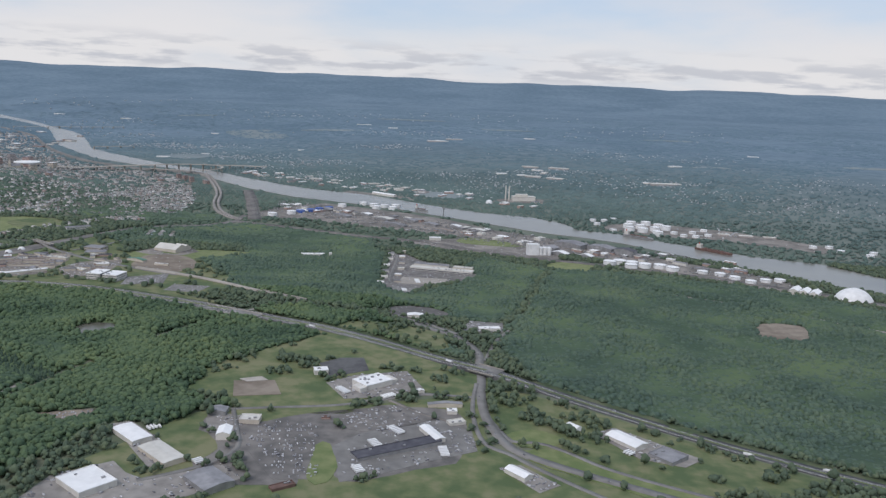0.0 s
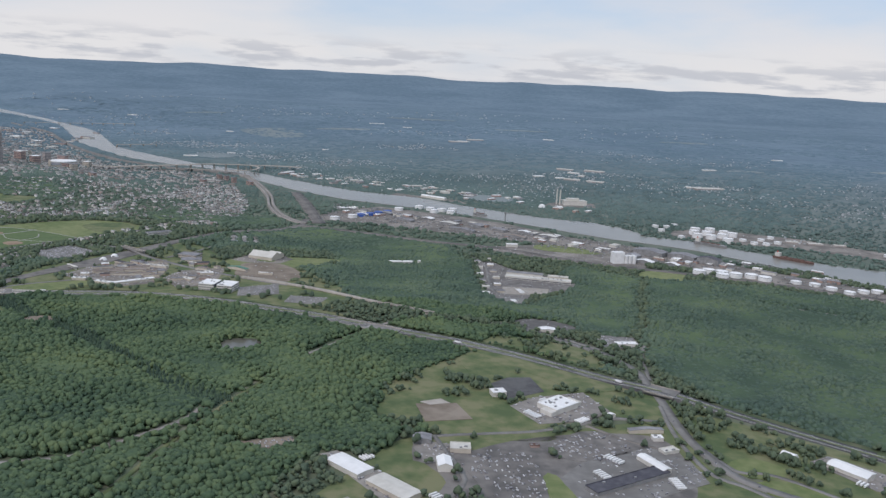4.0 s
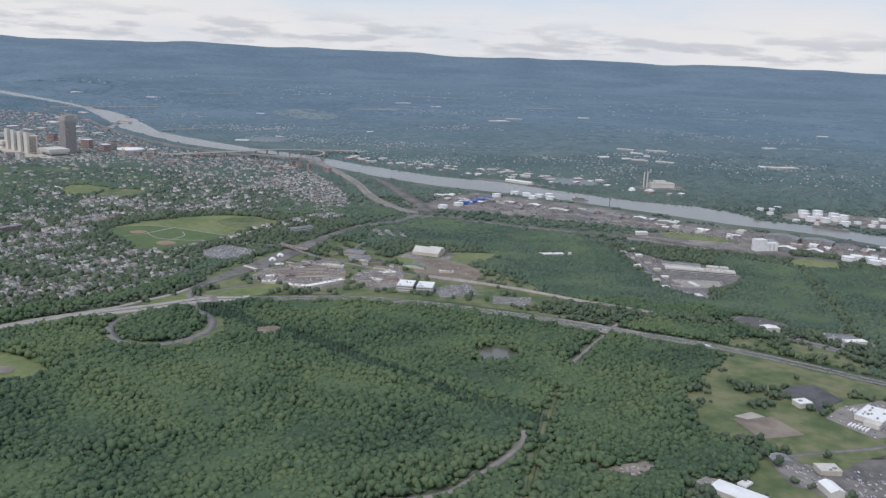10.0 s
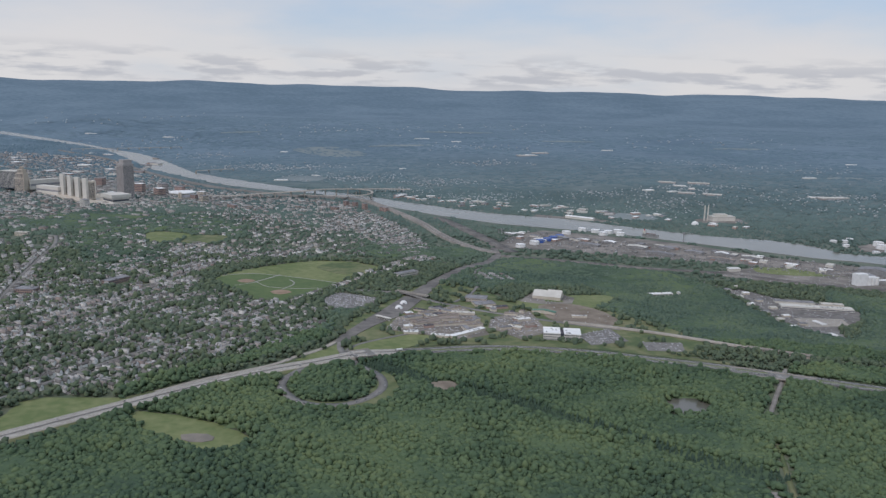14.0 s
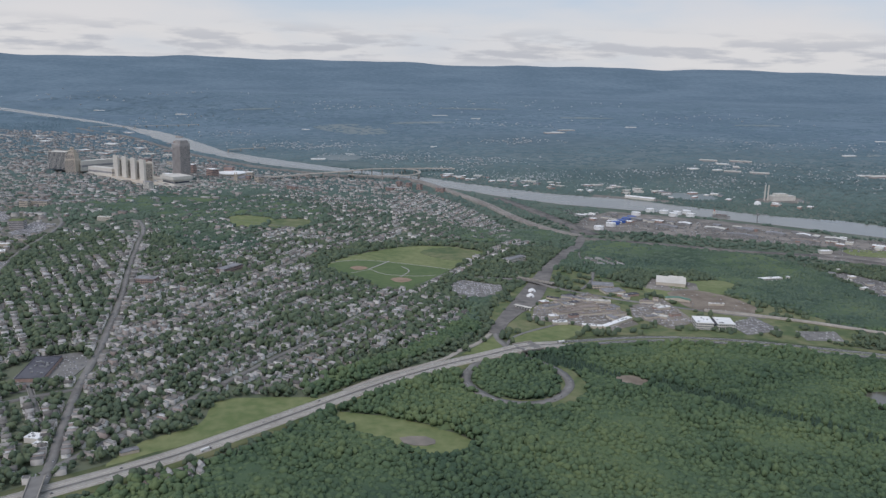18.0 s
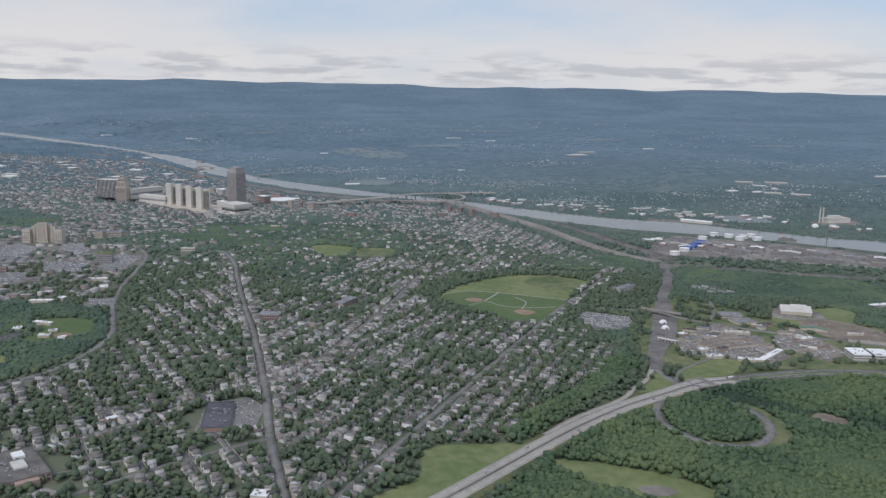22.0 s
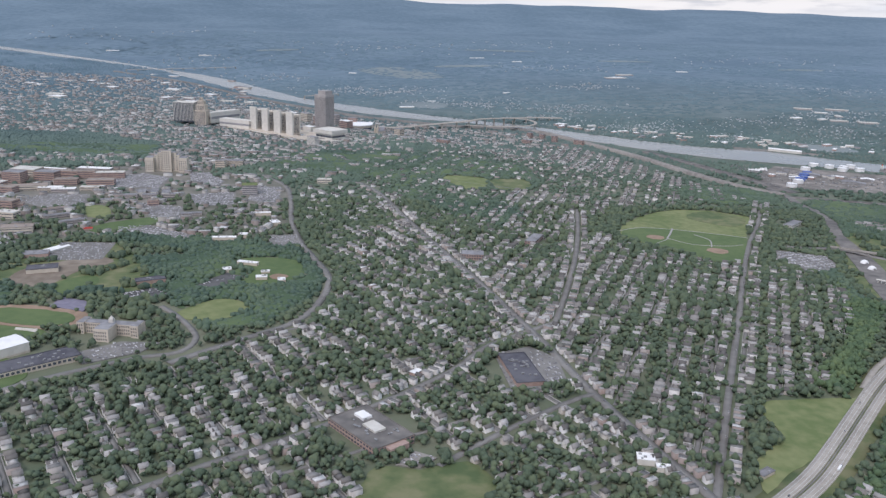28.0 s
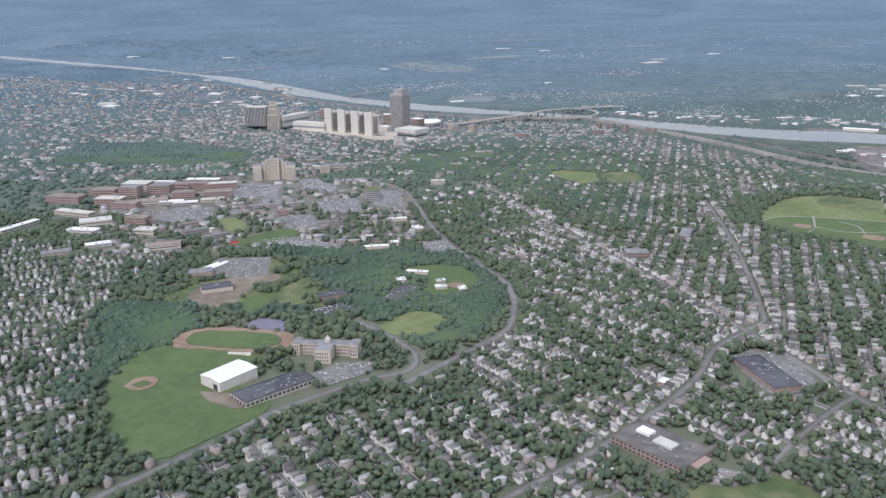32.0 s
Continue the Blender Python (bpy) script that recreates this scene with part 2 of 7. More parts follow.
M_TOWNWALL = material("town_walls", [(0.28, 0.215, 0.19), (0.36, 0.32, 0.30), (0.48, 0.46, 0.435), (0.72, 0.71, 0.69)], 1.0, by="island")
M_BROWNROOF = material("brown_gravel_roof", [(0.23, 0.195, 0.17), (0.32, 0.275, 0.24)], 0.3, 0.05)
M_WHITE = material("white_membrane_roof", [(0.72, 0.72, 0.71), (0.82, 0.82, 0.81)], 0.4, 0.05)
M_METALROOF = material("pale_metal_roof", [(0.52, 0.50, 0.45), (0.62, 0.60, 0.55)], 0.5, 0.06, rough=0.5)
M_GREYROOF = material("grey_flat_roof", [(0.20, 0.20, 0.21), (0.30, 0.30, 0.31)], 0.4, 0.05)
M_DARKROOF = material("dark_flat_roof", [(0.07, 0.07, 0.085), (0.12, 0.12, 0.135)], 0.4, 0.05)
M_STONE = material("white_marble", [(0.52, 0.50, 0.455), (0.63, 0.605, 0.555)], 0.5, 0.05)
M_TANSTONE = material("tan_limestone", [(0.46, 0.40, 0.33), (0.56, 0.50, 0.42)], 0.5, 0.05)
M_BEIGE = material("beige_masonry", [(0.47, 0.42, 0.35), (0.57, 0.52, 0.44)], 0.5, 0.05)
M_TOWER = material("tower_cladding", [(0.30, 0.285, 0.28), (0.38, 0.36, 0.35)], 0.3, 0.05, rough=0.6)
M_GLASS = material("dark_glazing", [(0.045, 0.055, 0.075), (0.085, 0.10, 0.13)], 0.5, rough=0.2, spec=0.6)
M_TANK = material("white_tank_paint", [(0.66, 0.66, 0.65), (0.78, 0.78, 0.77)], 0.4, 0.1, rough=0.5)
M_BLUE = material("blue_tank_paint", [(0.04, 0.10, 0.34), (0.06, 0.13, 0.40)], 0.4, rough=0.5)
M_STEEL = material("grey_steel", [(0.25, 0.25, 0.25), (0.36, 0.36, 0.36)], 0.5, rough=0.5, metal=0.4)
M_RUST = material("rusty_hull", [(0.12, 0.075, 0.065), (0.19, 0.12, 0.10)], 0.5)
M_CARS = material("car_paints", [(0.03, 0.03, 0.035), (0.30, 0.30, 0.32), (0.75, 0.75, 0.75)], 1.0, by="island", rough=0.4)
M_CAR_ONE = material("car_paint", [(0.03, 0.03, 0.04), (0.32, 0.30, 0.30), (0.75, 0.75, 0.75)], 1.0, by="object", rough=0.4)
M_TYRE = material("tyre_rubber", [(0.02, 0.02, 0.02), (0.035, 0.035, 0.035)], 2.0)
M_RED = material("red_paint", [(0.40, 0.06, 0.05), (0.50, 0.09, 0.07)], 0.8)
M_COURT = material("blue_court", [(0.17, 0.165, 0.22), (0.23, 0.215, 0.27)], 0.5)


# ---- the lie of the land ----
def step(a, b, v):
    u = np.clip((v - a) / (b - a), 0, 1)
    return u * u * (3 - 2 * u)


def land(x, y):
    """The ground's height: a tableland, the low river plain, and country that climbs to the far hills."""
    x, y = np.asarray(x, float), np.asarray(y, float)
    table = np.clip(-17 - 0.013 * x + (0.010 * np.clip(y - 1500, 0, 1100) - 0.022 * np.clip(y - 2700, 0, 1800)) * step(-1200, -1900, x), -30, 34)
    s = (x + 250) * 0.768 + (y - 1850) * 0.64
    near = table + (-52 - table) * step(-260, 210, s)
    d = np.hypot(x + 1100, y - 300)
    east = -52 + 75 * step(1300, 3200, s)
    hills = (70 * step(6000, 11000, d) + 470 * step(11500, 18900, d)) * np.maximum(step(300, 1500, np.abs(s - 700)), step(10800, 12800, d))
    a = np.arctan2(y - 300, x + 1100)
    ridge = sum(high * np.sin(wave * a + 1.7 * k + d / 2600.0) for k, (wave, high) in enumerate(((3, 5), (7, 9), (13, 11), (29, 12), (53, 9), (97, 5))))
    return np.where(s > 210, east, near) + hills + 1.3 * ridge * step(14000, 18800, d)


def raw_mesh(name, v, f, mats, which=None, smooth=False):
    """A mesh from arrays: vertices in plan units, triangles or quads, materials."""
    v, f = np.asarray(v, np.float32) * U, np.asarray(f, np.int32)
    me = bpy.data.meshes.new(name)
    me.vertices.add(len(v))
    me.vertices.foreach_set("co", v.ravel())
    k = f.shape[1]
    me.loops.add(f.size)
    me.loops.foreach_set("vertex_index", f.ravel())
    me.polygons.add(len(f))
    me.polygons.foreach_set("loop_start", np.arange(0, f.size, k, dtype=np.int32))
    for m in mats:
        me.materials.append(m)
    if which is not None:
        me.polygons.foreach_set("material_index", np.asarray(which, np.int32))
    if smooth:
        me.polygons.foreach_set("use_smooth", np.ones(len(f), bool))
    me.update(calc_edges=True)
    return me


def bm_mesh(name, bm, mat, scale=True):
    me = bpy.data.meshes.new(name)
    if scale:
        bmesh.ops.scale(bm, vec=(U, U, U), verts=bm.verts)
    bm.to_mesh(me)
    bm.free()
    for m in mat if isinstance(mat, (list, tuple)) else [mat]:
        me.materials.append(m)
    return me


def part(name, bm, mat, parent=None, label=""):
    """Links a bmesh in plan units as one mesh object under a thing or a part."""
    ob = new(name, bm_mesh(name, bm, mat) if isinstance(bm, bmesh.types.BMesh) else bm)
    ob.parent = parent
    return tagged(ob, label)


def at(x, y, z=None, turn=0.0, lift=0.0):
    z = float(land(x, y)) if z is None else z
    return pose(U * x, U * y, U * (z + lift), 0, 0, turn)


def thing(name, label, category, m=None, group="", kind=""):
    ob = new(name)
    ob.empty_display_size = 0.2
    if m is not None:
        ob.matrix_basis = m
    return tagged(ob, label, category, group, kind)


# one sheet of ground out to the hills, haze painted into its far colours
ring = np.concatenate([np.linspace(0, 300, 8), np.geomspace(330, 19300, 210)])
turns = np.radians(np.linspace(0, 360, 600, endpoint=False))
rr, aa = np.meshgrid(ring, turns, indexing="ij")
gx, gy = -1100 + rr * np.cos(aa), 300 + rr * np.sin(aa)
gz = land(gx, gy)
nr, na = len(ring), len(turns)
i, j = np.meshgrid(np.arange(nr - 1), np.arange(na), indexing="ij")
jn = (j + 1) % na
quads = np.stack([i * na + j, (i + 1) * na + j, (i + 1) * na + jn, i * na + jn], -1).reshape(-1, 4)
ground = new("ground", raw_mesh("ground", np.stack([gx, gy, gz], -1).reshape(-1, 3), quads, [M_GROUND_HAZE], smooth=True))
tagged(ground, "broad green river valley rising to wooded hills painted haze blue", "ground", kind="structure")

# ---- what lies on the ground: a map of taken cells, 5 units each ----
X0, Y0, CELL, NX, NY = -4200, 400, 5.0, 1300, 1160
taken = np.zeros((NX, NY), bool)
cell_x, cell_y = np.meshgrid(X0 + (np.arange(NX) + 0.5) * CELL, Y0 + (np.arange(NY) + 0.5) * CELL, indexing="ij")


def inside(poly, x, y):
    x, y = np.asarray(x, float), np.asarray(y, float)
    hit = np.zeros(x.shape, bool)
    for (ax, ay), (bx, by) in zip(poly, poly[1:] + poly[:1]):
        cross = (ay > y) != (by > y)
        with np.errstate(divide="ignore", invalid="ignore"):
            hit ^= cross & (x < (bx - ax) * (y - ay) / (by - ay + 1e-9) + ax)
    return hit


def take_poly(poly, layer=None):
    xs, ys = [p[0] for p in poly], [p[1] for p in poly]
    a, b = max(0, int((min(xs) - X0) / CELL) - 1), min(NX, int((max(xs) - X0) / CELL) + 2)
    c, d = max(0, int((min(ys) - Y0) / CELL) - 1), min(NY, int((max(ys) - Y0) / CELL) + 2)
    if a < b and c < d:
        (taken if layer is None else layer)[a:b, c:d] |= inside(poly, cell_x[a:b, c:d], cell_y[a:b, c:d])


def take_disc(x, y, r):
    k = int(r / CELL) + 1
    ci, cj = int((x - X0) / CELL), int((y - Y0) / CELL)
    a, b, c, d = max(0, ci - k), min(NX, ci + k + 1), max(0, cj - k), min(NY, cj + k + 1)
    if a < b and c < d:
        taken[a:b, c:d] |= np.hypot(cell_x[a:b, c:d] - x, cell_y[a:b, c:d] - y) <= r


def free(x, y):
    ci = np.clip(((np.asarray(x) - X0) / CELL).astype(int), 0, NX - 1)
    cj = np.clip(((np.asarray(y) - Y0) / CELL).astype(int), 0, NY - 1)
    return ~taken[ci, cj]


def smooth_line(pts, gap=14.0, closed=False):
    """Points every gap units on a smooth curve through pts."""
    p = np.array(pts, float)
    q = np.vstack([p[-1], p, p[0], p[1]]) if closed else np.vstack([2 * p[0] - p[1], p, 2 * p[-1] - p[-2]])
    out = []
    for a, b, c, d in zip(q, q[1:], q[2:], q[3:]):
        n = max(2, int(np.linalg.norm(c - b) / gap))
        for t in np.arange(n) / n:
            out.append(0.5 * (2 * b + (c - a) * t + (2 * a - 5 * b + 4 * c - d) * t * t + (3 * b - a - 3 * c + d) * t**3))
    if not closed:
        out.append(p[-1])
    return np.array(out)


def patch(name, poly, mat, label, category="ground", lift=0.9, curve=True, cut=50.0, block=True, level=None):
    """A flat cover of the ground: a slab that follows the land, with an edge of its own."""
    pts = [tuple(p) for p in smooth_line(poly, 12 if cut < 100 else 40, True)] if curve else poly
    if curve and block:
        wob = random.Random(len(pts))
        pts = [(x + wob.uniform(-1.8, 1.8), y + wob.uniform(-1.8, 1.8)) for x, y in pts]
    bm = bmesh.new()
    bm.faces.new([bm.verts.new((x, y, 0)) for x, y in pts])
    xs, ys = [p[0] for p in pts], [p[1] for p in pts]
    for lo, hi, no in ((min(xs), max(xs), (1, 0, 0)), (min(ys), max(ys), (0, 1, 0))):
        for k in range(math.ceil(lo / cut), int(hi // cut) + 1):
            bmesh.ops.bisect_plane(bm, geom=bm.verts[:] + bm.edges[:] + bm.faces[:], plane_co=Vector(no) * (k * cut), plane_no=no)
    rim = [e for e in bm.edges if len(e.link_faces) == 1]
    skirt = bmesh.ops.extrude_edge_only(bm, edges=rim)["geom"]
    down = {g for g in skirt if isinstance(g, bmesh.types.BMVert)}
    for v in bm.verts:
        h = float(land(v.co.x, v.co.y)) if level is None else level
        v.co.z = h + lift - (2.0 if v in down else 0)
    bmesh.ops.recalc_face_normals(bm, faces=bm.faces)
    if sum(f.normal.z for f in bm.faces) < 0:
        bmesh.ops.reverse_faces(bm, faces=bm.faces)
    ob = tagged(part(name, bm, mat), label, category, kind="structure")
    if block:
        take_poly([tuple(p) for p in pts])
    return ob


def offset_line(p, off):
    d = np.gradient(p, axis=0)
    d /= np.linalg.norm(d, axis=1)[:, None] + 1e-9
    return p + np.stack([d[:, 1], -d[:, 0]], -1) * off


def ribbon_mesh(name, line, width, mat, lift=1.1, off=0.0, rise=None, deep=2.5):
    """A road: a top that follows the land and two sides that go into it."""
    a, b = offset_line(line, off - width / 2), offset_line(line, off + width / 2)
    mid = offset_line(line, off)
    z = land(mid[:, 0], mid[:, 1]) + lift + (0 if rise is None else rise)
    n = len(line)
    rows = [np.column_stack([e, zz]) for e, zz in ((a, z - deep), (a, z), (b, z), (b, z - deep))]
    v = np.concatenate(rows)
    k = np.arange(n - 1)
    f = np.concatenate([np.stack([r * n + k, r * n + k + 1, (r + 1) * n + k + 1, (r + 1) * n + k], -1) for r in range(3)])
    return raw_mesh(name, v, f[:, ::-1], [mat])


def road(name, pts, width, mat, label, lift=1.45, off=0.0, margin=4.0, hump=(), deep=2.5, category="road", gap=14.0, line=None):
    p = smooth_line(pts, gap) if line is None else line
    rise = np.zeros(len(p))
    for x, y, h, r in hump:
        rise = np.maximum(rise, h * np.exp(-((np.hypot(p[:, 0] - x, p[:, 1] - y) / r) ** 2)))
    ob = tagged(new(name, ribbon_mesh(name, p, width, mat, lift, off, rise, deep)), label, category, kind="structure")
    q = offset_line(p, off)
    for a, b in zip(q, q[1:]):
        for t in np.linspace(0, 1, max(2, int(np.linalg.norm(b - a) / 6))):
            take_disc(*(a + (b - a) * t), width / 2 + margin)
    return ob, p, rise


# ---- river, ponds ----
WEST = [(-5600, 9600), (-4923, 8755), (-4475, 8266), (-3968, 7657), (-3450, 7050), (-3031, 6500), (-2719, 5883), (-2529, 5494), (-2368, 5185), (-2220, 4969), (-2051, 4742), (-1880, 4513), (-1758, 4394), (-1644, 4305), (-1534, 4225), (-1400, 4175), (-1200, 4010), (-1045, 3795), (-943, 3660), (-790, 3470), (-572, 3275), (-382, 3180), (-202, 3094), (-30, 2957), (109, 2850), (238, 2741), (341, 2657), (461, 2600), (571, 2527), (677, 2400), (764, 2302), (863, 2182), (959, 2086), (1050, 2003), (1400, 1700), (2200, 1100)]
EAST = [(2400, 1250), (1500, 1890), (1187, 2158), (1093, 2320), (1023, 2345), (925, 2390), (847, 2459), (723, 2570), (607, 2690), (470, 2740), (445, 2862), (339, 2985), (177, 3040), (53, 3120), (-79, 3236), (-296, 3425), (-547, 3537), (-690, 3655), (-890, 3850), (-1025, 3998), (-1194, 4158), (-1403, 4310), (-1540, 4430), (-1688, 4580), (-1847, 4755), (-1948, 4860), (-2108, 5050), (-2233, 5326), (-2390, 5655), (-2568, 6025), (-2799, 6396), (-3087, 6755), (-3570, 7409), (-4100, 8041), (-4639, 8696), (-5129, 9255), (-5800, 10000)]
patch("river", WEST + EAST, M_WATER, "wide grey river reflecting the overcast sky", "river", lift=0, level=-50.6, curve=False, cut=400.0)
patch("wood_clearing", [(-916, 1387), (-883, 1399), (-860, 1360), (-891, 1343)], M_DIRT, "small bare clearing in the wood", "clearing")
patch("pond", [(-580, 1308), (-568, 1331), (-530, 1337), (-514, 1307), (-540, 1280), (-570, 1276)], M_POND, "small muddy pond among the trees", "pond", lift=1.2)

# ---- open ground ----
patch("park_lawn", [(-1360, 2085), (-1318, 2150), (-1260, 2215), (-1200, 2262), (-1145, 2288), (-1060, 2280), (-995, 2225), (-1010, 2180), (-1070, 2085), (-1130, 1970), (-1192, 1860), (-1240, 1860), (-1275, 1925), (-1322, 1975), (-1366, 2040)], M_LAWN, "large mown park with ball fields", "park", curve=False)
patch("dry_meadow", [(-1150, 2200), (-1110, 2262), (-1040, 2262), (-1020, 2190), (-1080, 2130)], M_DRY, "patch of drier grass in the park", "meadow", lift=1.3)
patch("hill_lawn", [(-1664, 2554), (-1637, 2616), (-1574, 2609), (-1540, 2590), (-1550, 2530), (-1570, 2470), (-1621, 2460)], M_LAWN, "sunny green hollow of the town park", "park")
patch("town_lawn", [(-1535, 2580), (-1441, 2598), (-1447, 2486), (-1534, 2462), (-1545, 2520)], M_DRY, "pale grass of the town park", "park")
patch("verge_meadow", [(-1545, 1118), (-1520, 1180), (-1470, 1225), (-1458, 1297), (-1395, 1311), (-1330, 1310), (-1300, 1310), (-1391, 1236), (-1439, 1191), (-1500, 1150)], M_LAWN, "grassy slope beside the motorway", "meadow")
patch("clearing", [(-1310, 1262), (-1233, 1245), (-1175, 1212), (-1140, 1178), (-1158, 1147), (-1204, 1143), (-1239, 1178), (-1282, 1211)], M_LAWN, "grass clearing in the wood", "meadow")
patch("bare_patch", [(-1228, 1186), (-1196, 1192), (-1188, 1172), (-1212, 1166)], M_TAN, "worn sandy patch in the clearing", "ground", lift=1.4)
patch("verge", [(-800, 1590), (-600, 1572), (-450, 1510), (-400, 1505), (-508, 1552), (-640, 1600), (-790, 1622)], M_DRY, "wide grass verge of the motorway", "verge")
patch("ramp_lawn", [(-1063, 1574), (-1056, 1522), (-1049, 1505), (-1105, 1486), (-1125, 1485), (-1100, 1520), (-1080, 1550)], M_LAWN, "grass triangle between the slip roads", "verge", curve=False)
patch("ramp_lawn", [(-1009, 1589), (-929, 1642), (-900, 1622), (-940, 1566), (-1000, 1545), (-1029, 1530), (-1035, 1555)], M_LAWN, "grass between the slip roads", "verge")
patch("loop_verge", [(-1118, 1318), (-1090, 1283), (-1050, 1272), (-1012, 1280), (-980, 1306), (-964, 1345), (-964, 1400), (-985, 1440), (-990, 1400), (-1010, 1330), (-1050, 1305), (-1095, 1315)], M_DRY, "grass rim round the slip road loop", "verge")
patch("back_lawn", [(-705, 1900), (-600, 1970), (-480, 2050), (-470, 1980), (-560, 1860), (-660, 1800)], M_LAWN, "green field behind the pale building", "meadow")
patch("yard_grass", [(-330, 1060), (-300, 1130), (-257, 1150), (-217, 1085), (-271, 1046)], M_DRY, "rough grass beside the dirt yard", "meadow")
patch("verge_grass", [(-209, 1300), (-159, 1340), (-23, 1280), (31, 1213), (-36, 1178), (-90, 1235), (-128, 1255), (-174, 1205)], M_DRY, "grass between the motorway and the yards", "meadow")
patch("yard_meadow", [(-130, 889), (-112, 895), (-100, 830), (-70, 822), (21, 872), (73, 880), (95, 830), (75, 780), (-60, 730), (-130, 770)], M_DRY, "rough green field in front of the depot", "meadow")
patch("yard_meadow", [(-255, 1010), (-250, 1060), (-190, 1140), (-100, 1030), (-130, 1000)], M_DRY, "rough grass along the yard road", "meadow", lift=0.8)
patch("shed_lawn", [(-300, 930), (-262, 925), (-240, 880), (-262, 850), (-310, 895)], M_DRY, "rough grass between the sheds", "meadow")
patch("interchange_lawn", [(95, 960), (130, 985), (165, 960), (150, 935), (110, 930)], M_LAWN, "grass between the slip roads", "verge")
patch("interchange_lawn", [(110, 905), (150, 925), (230, 865), (330, 810), (300, 790), (180, 850)], M_LAWN, "grass strip between the slip roads", "verge")
patch("red_field", [(671, 1648), (755, 1639), (717, 1538), (638, 1546)], M_DIRT, "brown bare field cut in the wood", "field", lift=1.5)
patch("low_meadow", [(290, 2120), (330, 2200), (420, 2180), (380, 2090)], M_LAWN, "green meadow near the port", "meadow")
patch("rail_meadow", [(140, 2330), (170, 2430), (290, 2420), (270, 2320)], M_LAWN, "green patch beside the rail yard", "meadow")
patch("bank_meadow", [(-90, 3480), (-30, 3620), (110, 3560), (70, 3420)], M_FIELD_HAZE, "green flat on the far bank, paled by painted haze", "meadow")
patch("bank_meadow", [(-1600, 4780), (-1480, 4960), (-1330, 4880), (-1420, 4640)], M_FIELD_HAZE, "flat beside the far bank, paled by painted haze", "meadow")
patch("far_clearing", [(-1741, 6786), (-1418, 6891), (-1147, 6304), (-1408, 6227)], M_FIELD_HAZE, "bare brown hilltop", "field", cut=150.0)
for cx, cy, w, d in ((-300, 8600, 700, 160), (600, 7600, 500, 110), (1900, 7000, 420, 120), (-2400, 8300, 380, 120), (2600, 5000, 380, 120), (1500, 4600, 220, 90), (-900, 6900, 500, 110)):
    patch("far_field", [(cx - w / 2, cy - d / 3), (cx - w / 4, cy + d / 2), (cx + w / 3, cy + d / 2), (cx + w / 2, cy), (cx + w / 5, cy - d / 2)], M_FIELD_HAZE, "farm field among distant woods, paled by painted haze", "field", lift=2.0, cut=150.0, block=False)

# school grounds
patch("school_field", [(-2403, 1306), (-2365, 1338), (-2325, 1372), (-2302, 1409), (-2322, 1440), (-2345, 1470), (-2345, 1510), (-2318, 1530), (-2331, 1553), (-2397, 1574), (-2430, 1590), (-2462, 1585), (-2484, 1550), (-2494, 1495), (-2482, 1420), (-2458, 1350), (-2425, 1312)], M_TURF, "large green school playing field", "field")
patch("running_track", [(-2434, 1584), (-2434, 1625), (-2405, 1645), (-2342, 1634), (-2284, 1606), (-2286, 1566), (-2325, 1553), (-2397, 1574)], M_CLAY, "red clay running track", "running track", lift=1.2)
patch("football_field", [(-2424, 1600), (-2418, 1624), (-2398, 1634), (-2335, 1620), (-2306, 1604), (-2300, 1580), (-2318, 1566), (-2345, 1566), (-2400, 1584)], M_TURF, "dark green turf inside the track", "sports field", lift=1.7)
patch("tennis_court", [(-2346, 1638), (-2341, 1676), (-2288, 1653), (-2296, 1619)], M_COURT, "blue and red hard courts", "tennis court", lift=1.5, curve=False)
patch("baseball_infield", [(-2474, 1475), (-2464, 1496), (-2444, 1497), (-2436, 1482), (-2442, 1468), (-2455, 1464)], M_CLAY, "tan clay baseball diamond", "baseball field", lift=1.4)
patch("infield_grass", [(-2466, 1478), (-2454, 1490), (-2443, 1480), (-2454, 1469)], M_TURF, "grass square inside the diamond", "baseball field", lift=1.8, curve=False)
patch("green_field", [(-2105, 1860), (-2060, 1874), (-2012, 1858), (-1998, 1810), (-2003, 1764), (-2050, 1722), (-2090, 1740), (-2080, 1800)], M_TURF, "dark green ball field", "field")
patch("baseball_infield", [(-2050, 1770), (-2035, 1785), (-2020, 1770), (-2035, 1755)], M_CLAY, "small clay infield", "baseball field", lift=1.4)
patch("green_field", [(-2170, 1600), (-2135, 1655), (-2100, 1668), (-2072, 1632), (-2105, 1582)], M_LAWN, "dark green school lawn", "field")
patch("school_lawn", [(-1912, 1186), (-1868, 1180), (-1819, 1191), (-1800, 1140), (-1860, 1095), (-1930, 1110)], M_DRY, "mown field behind the brick school", "field")
patch("green_field", [(-2366, 1742), (-2322, 1778), (-2309, 1730), (-2349, 1688)], M_TURF, "green lawn near the building site", "field")
patch("building_site", [(-2392, 1846), (-2342, 1876), (-2308, 1846), (-2352, 1792), (-2382, 1724), (-2436, 1745), (-2440, 1800)], M_DIRT, "brown earth of a building site", "building site")
patch("hospital_green", [(-2398, 2066), (-2303, 2138), (-2280, 2100), (-2367, 2022)], M_TURF, "long green sports strip near the hospital", "field", lift=1.2)
patch("hospital_green", [(-2451, 2218), (-2408, 2222), (-2385, 2145), (-2423, 2135)], M_LAWN, "small green near the hospital", "field", lift=1.2)
patch("ball_infield", [(-1312, 2035), (-1296, 2056), (-1274, 2042), (-1288, 2018)], M_CLAY, "clay infield in the park", "baseball field", lift=1.4)
patch("ball_infield", [(-1226, 1940), (-1206, 1962), (-1182, 1942), (-1202, 1918)], M_CLAY, "clay infield in the park", "baseball field", lift=1.4)

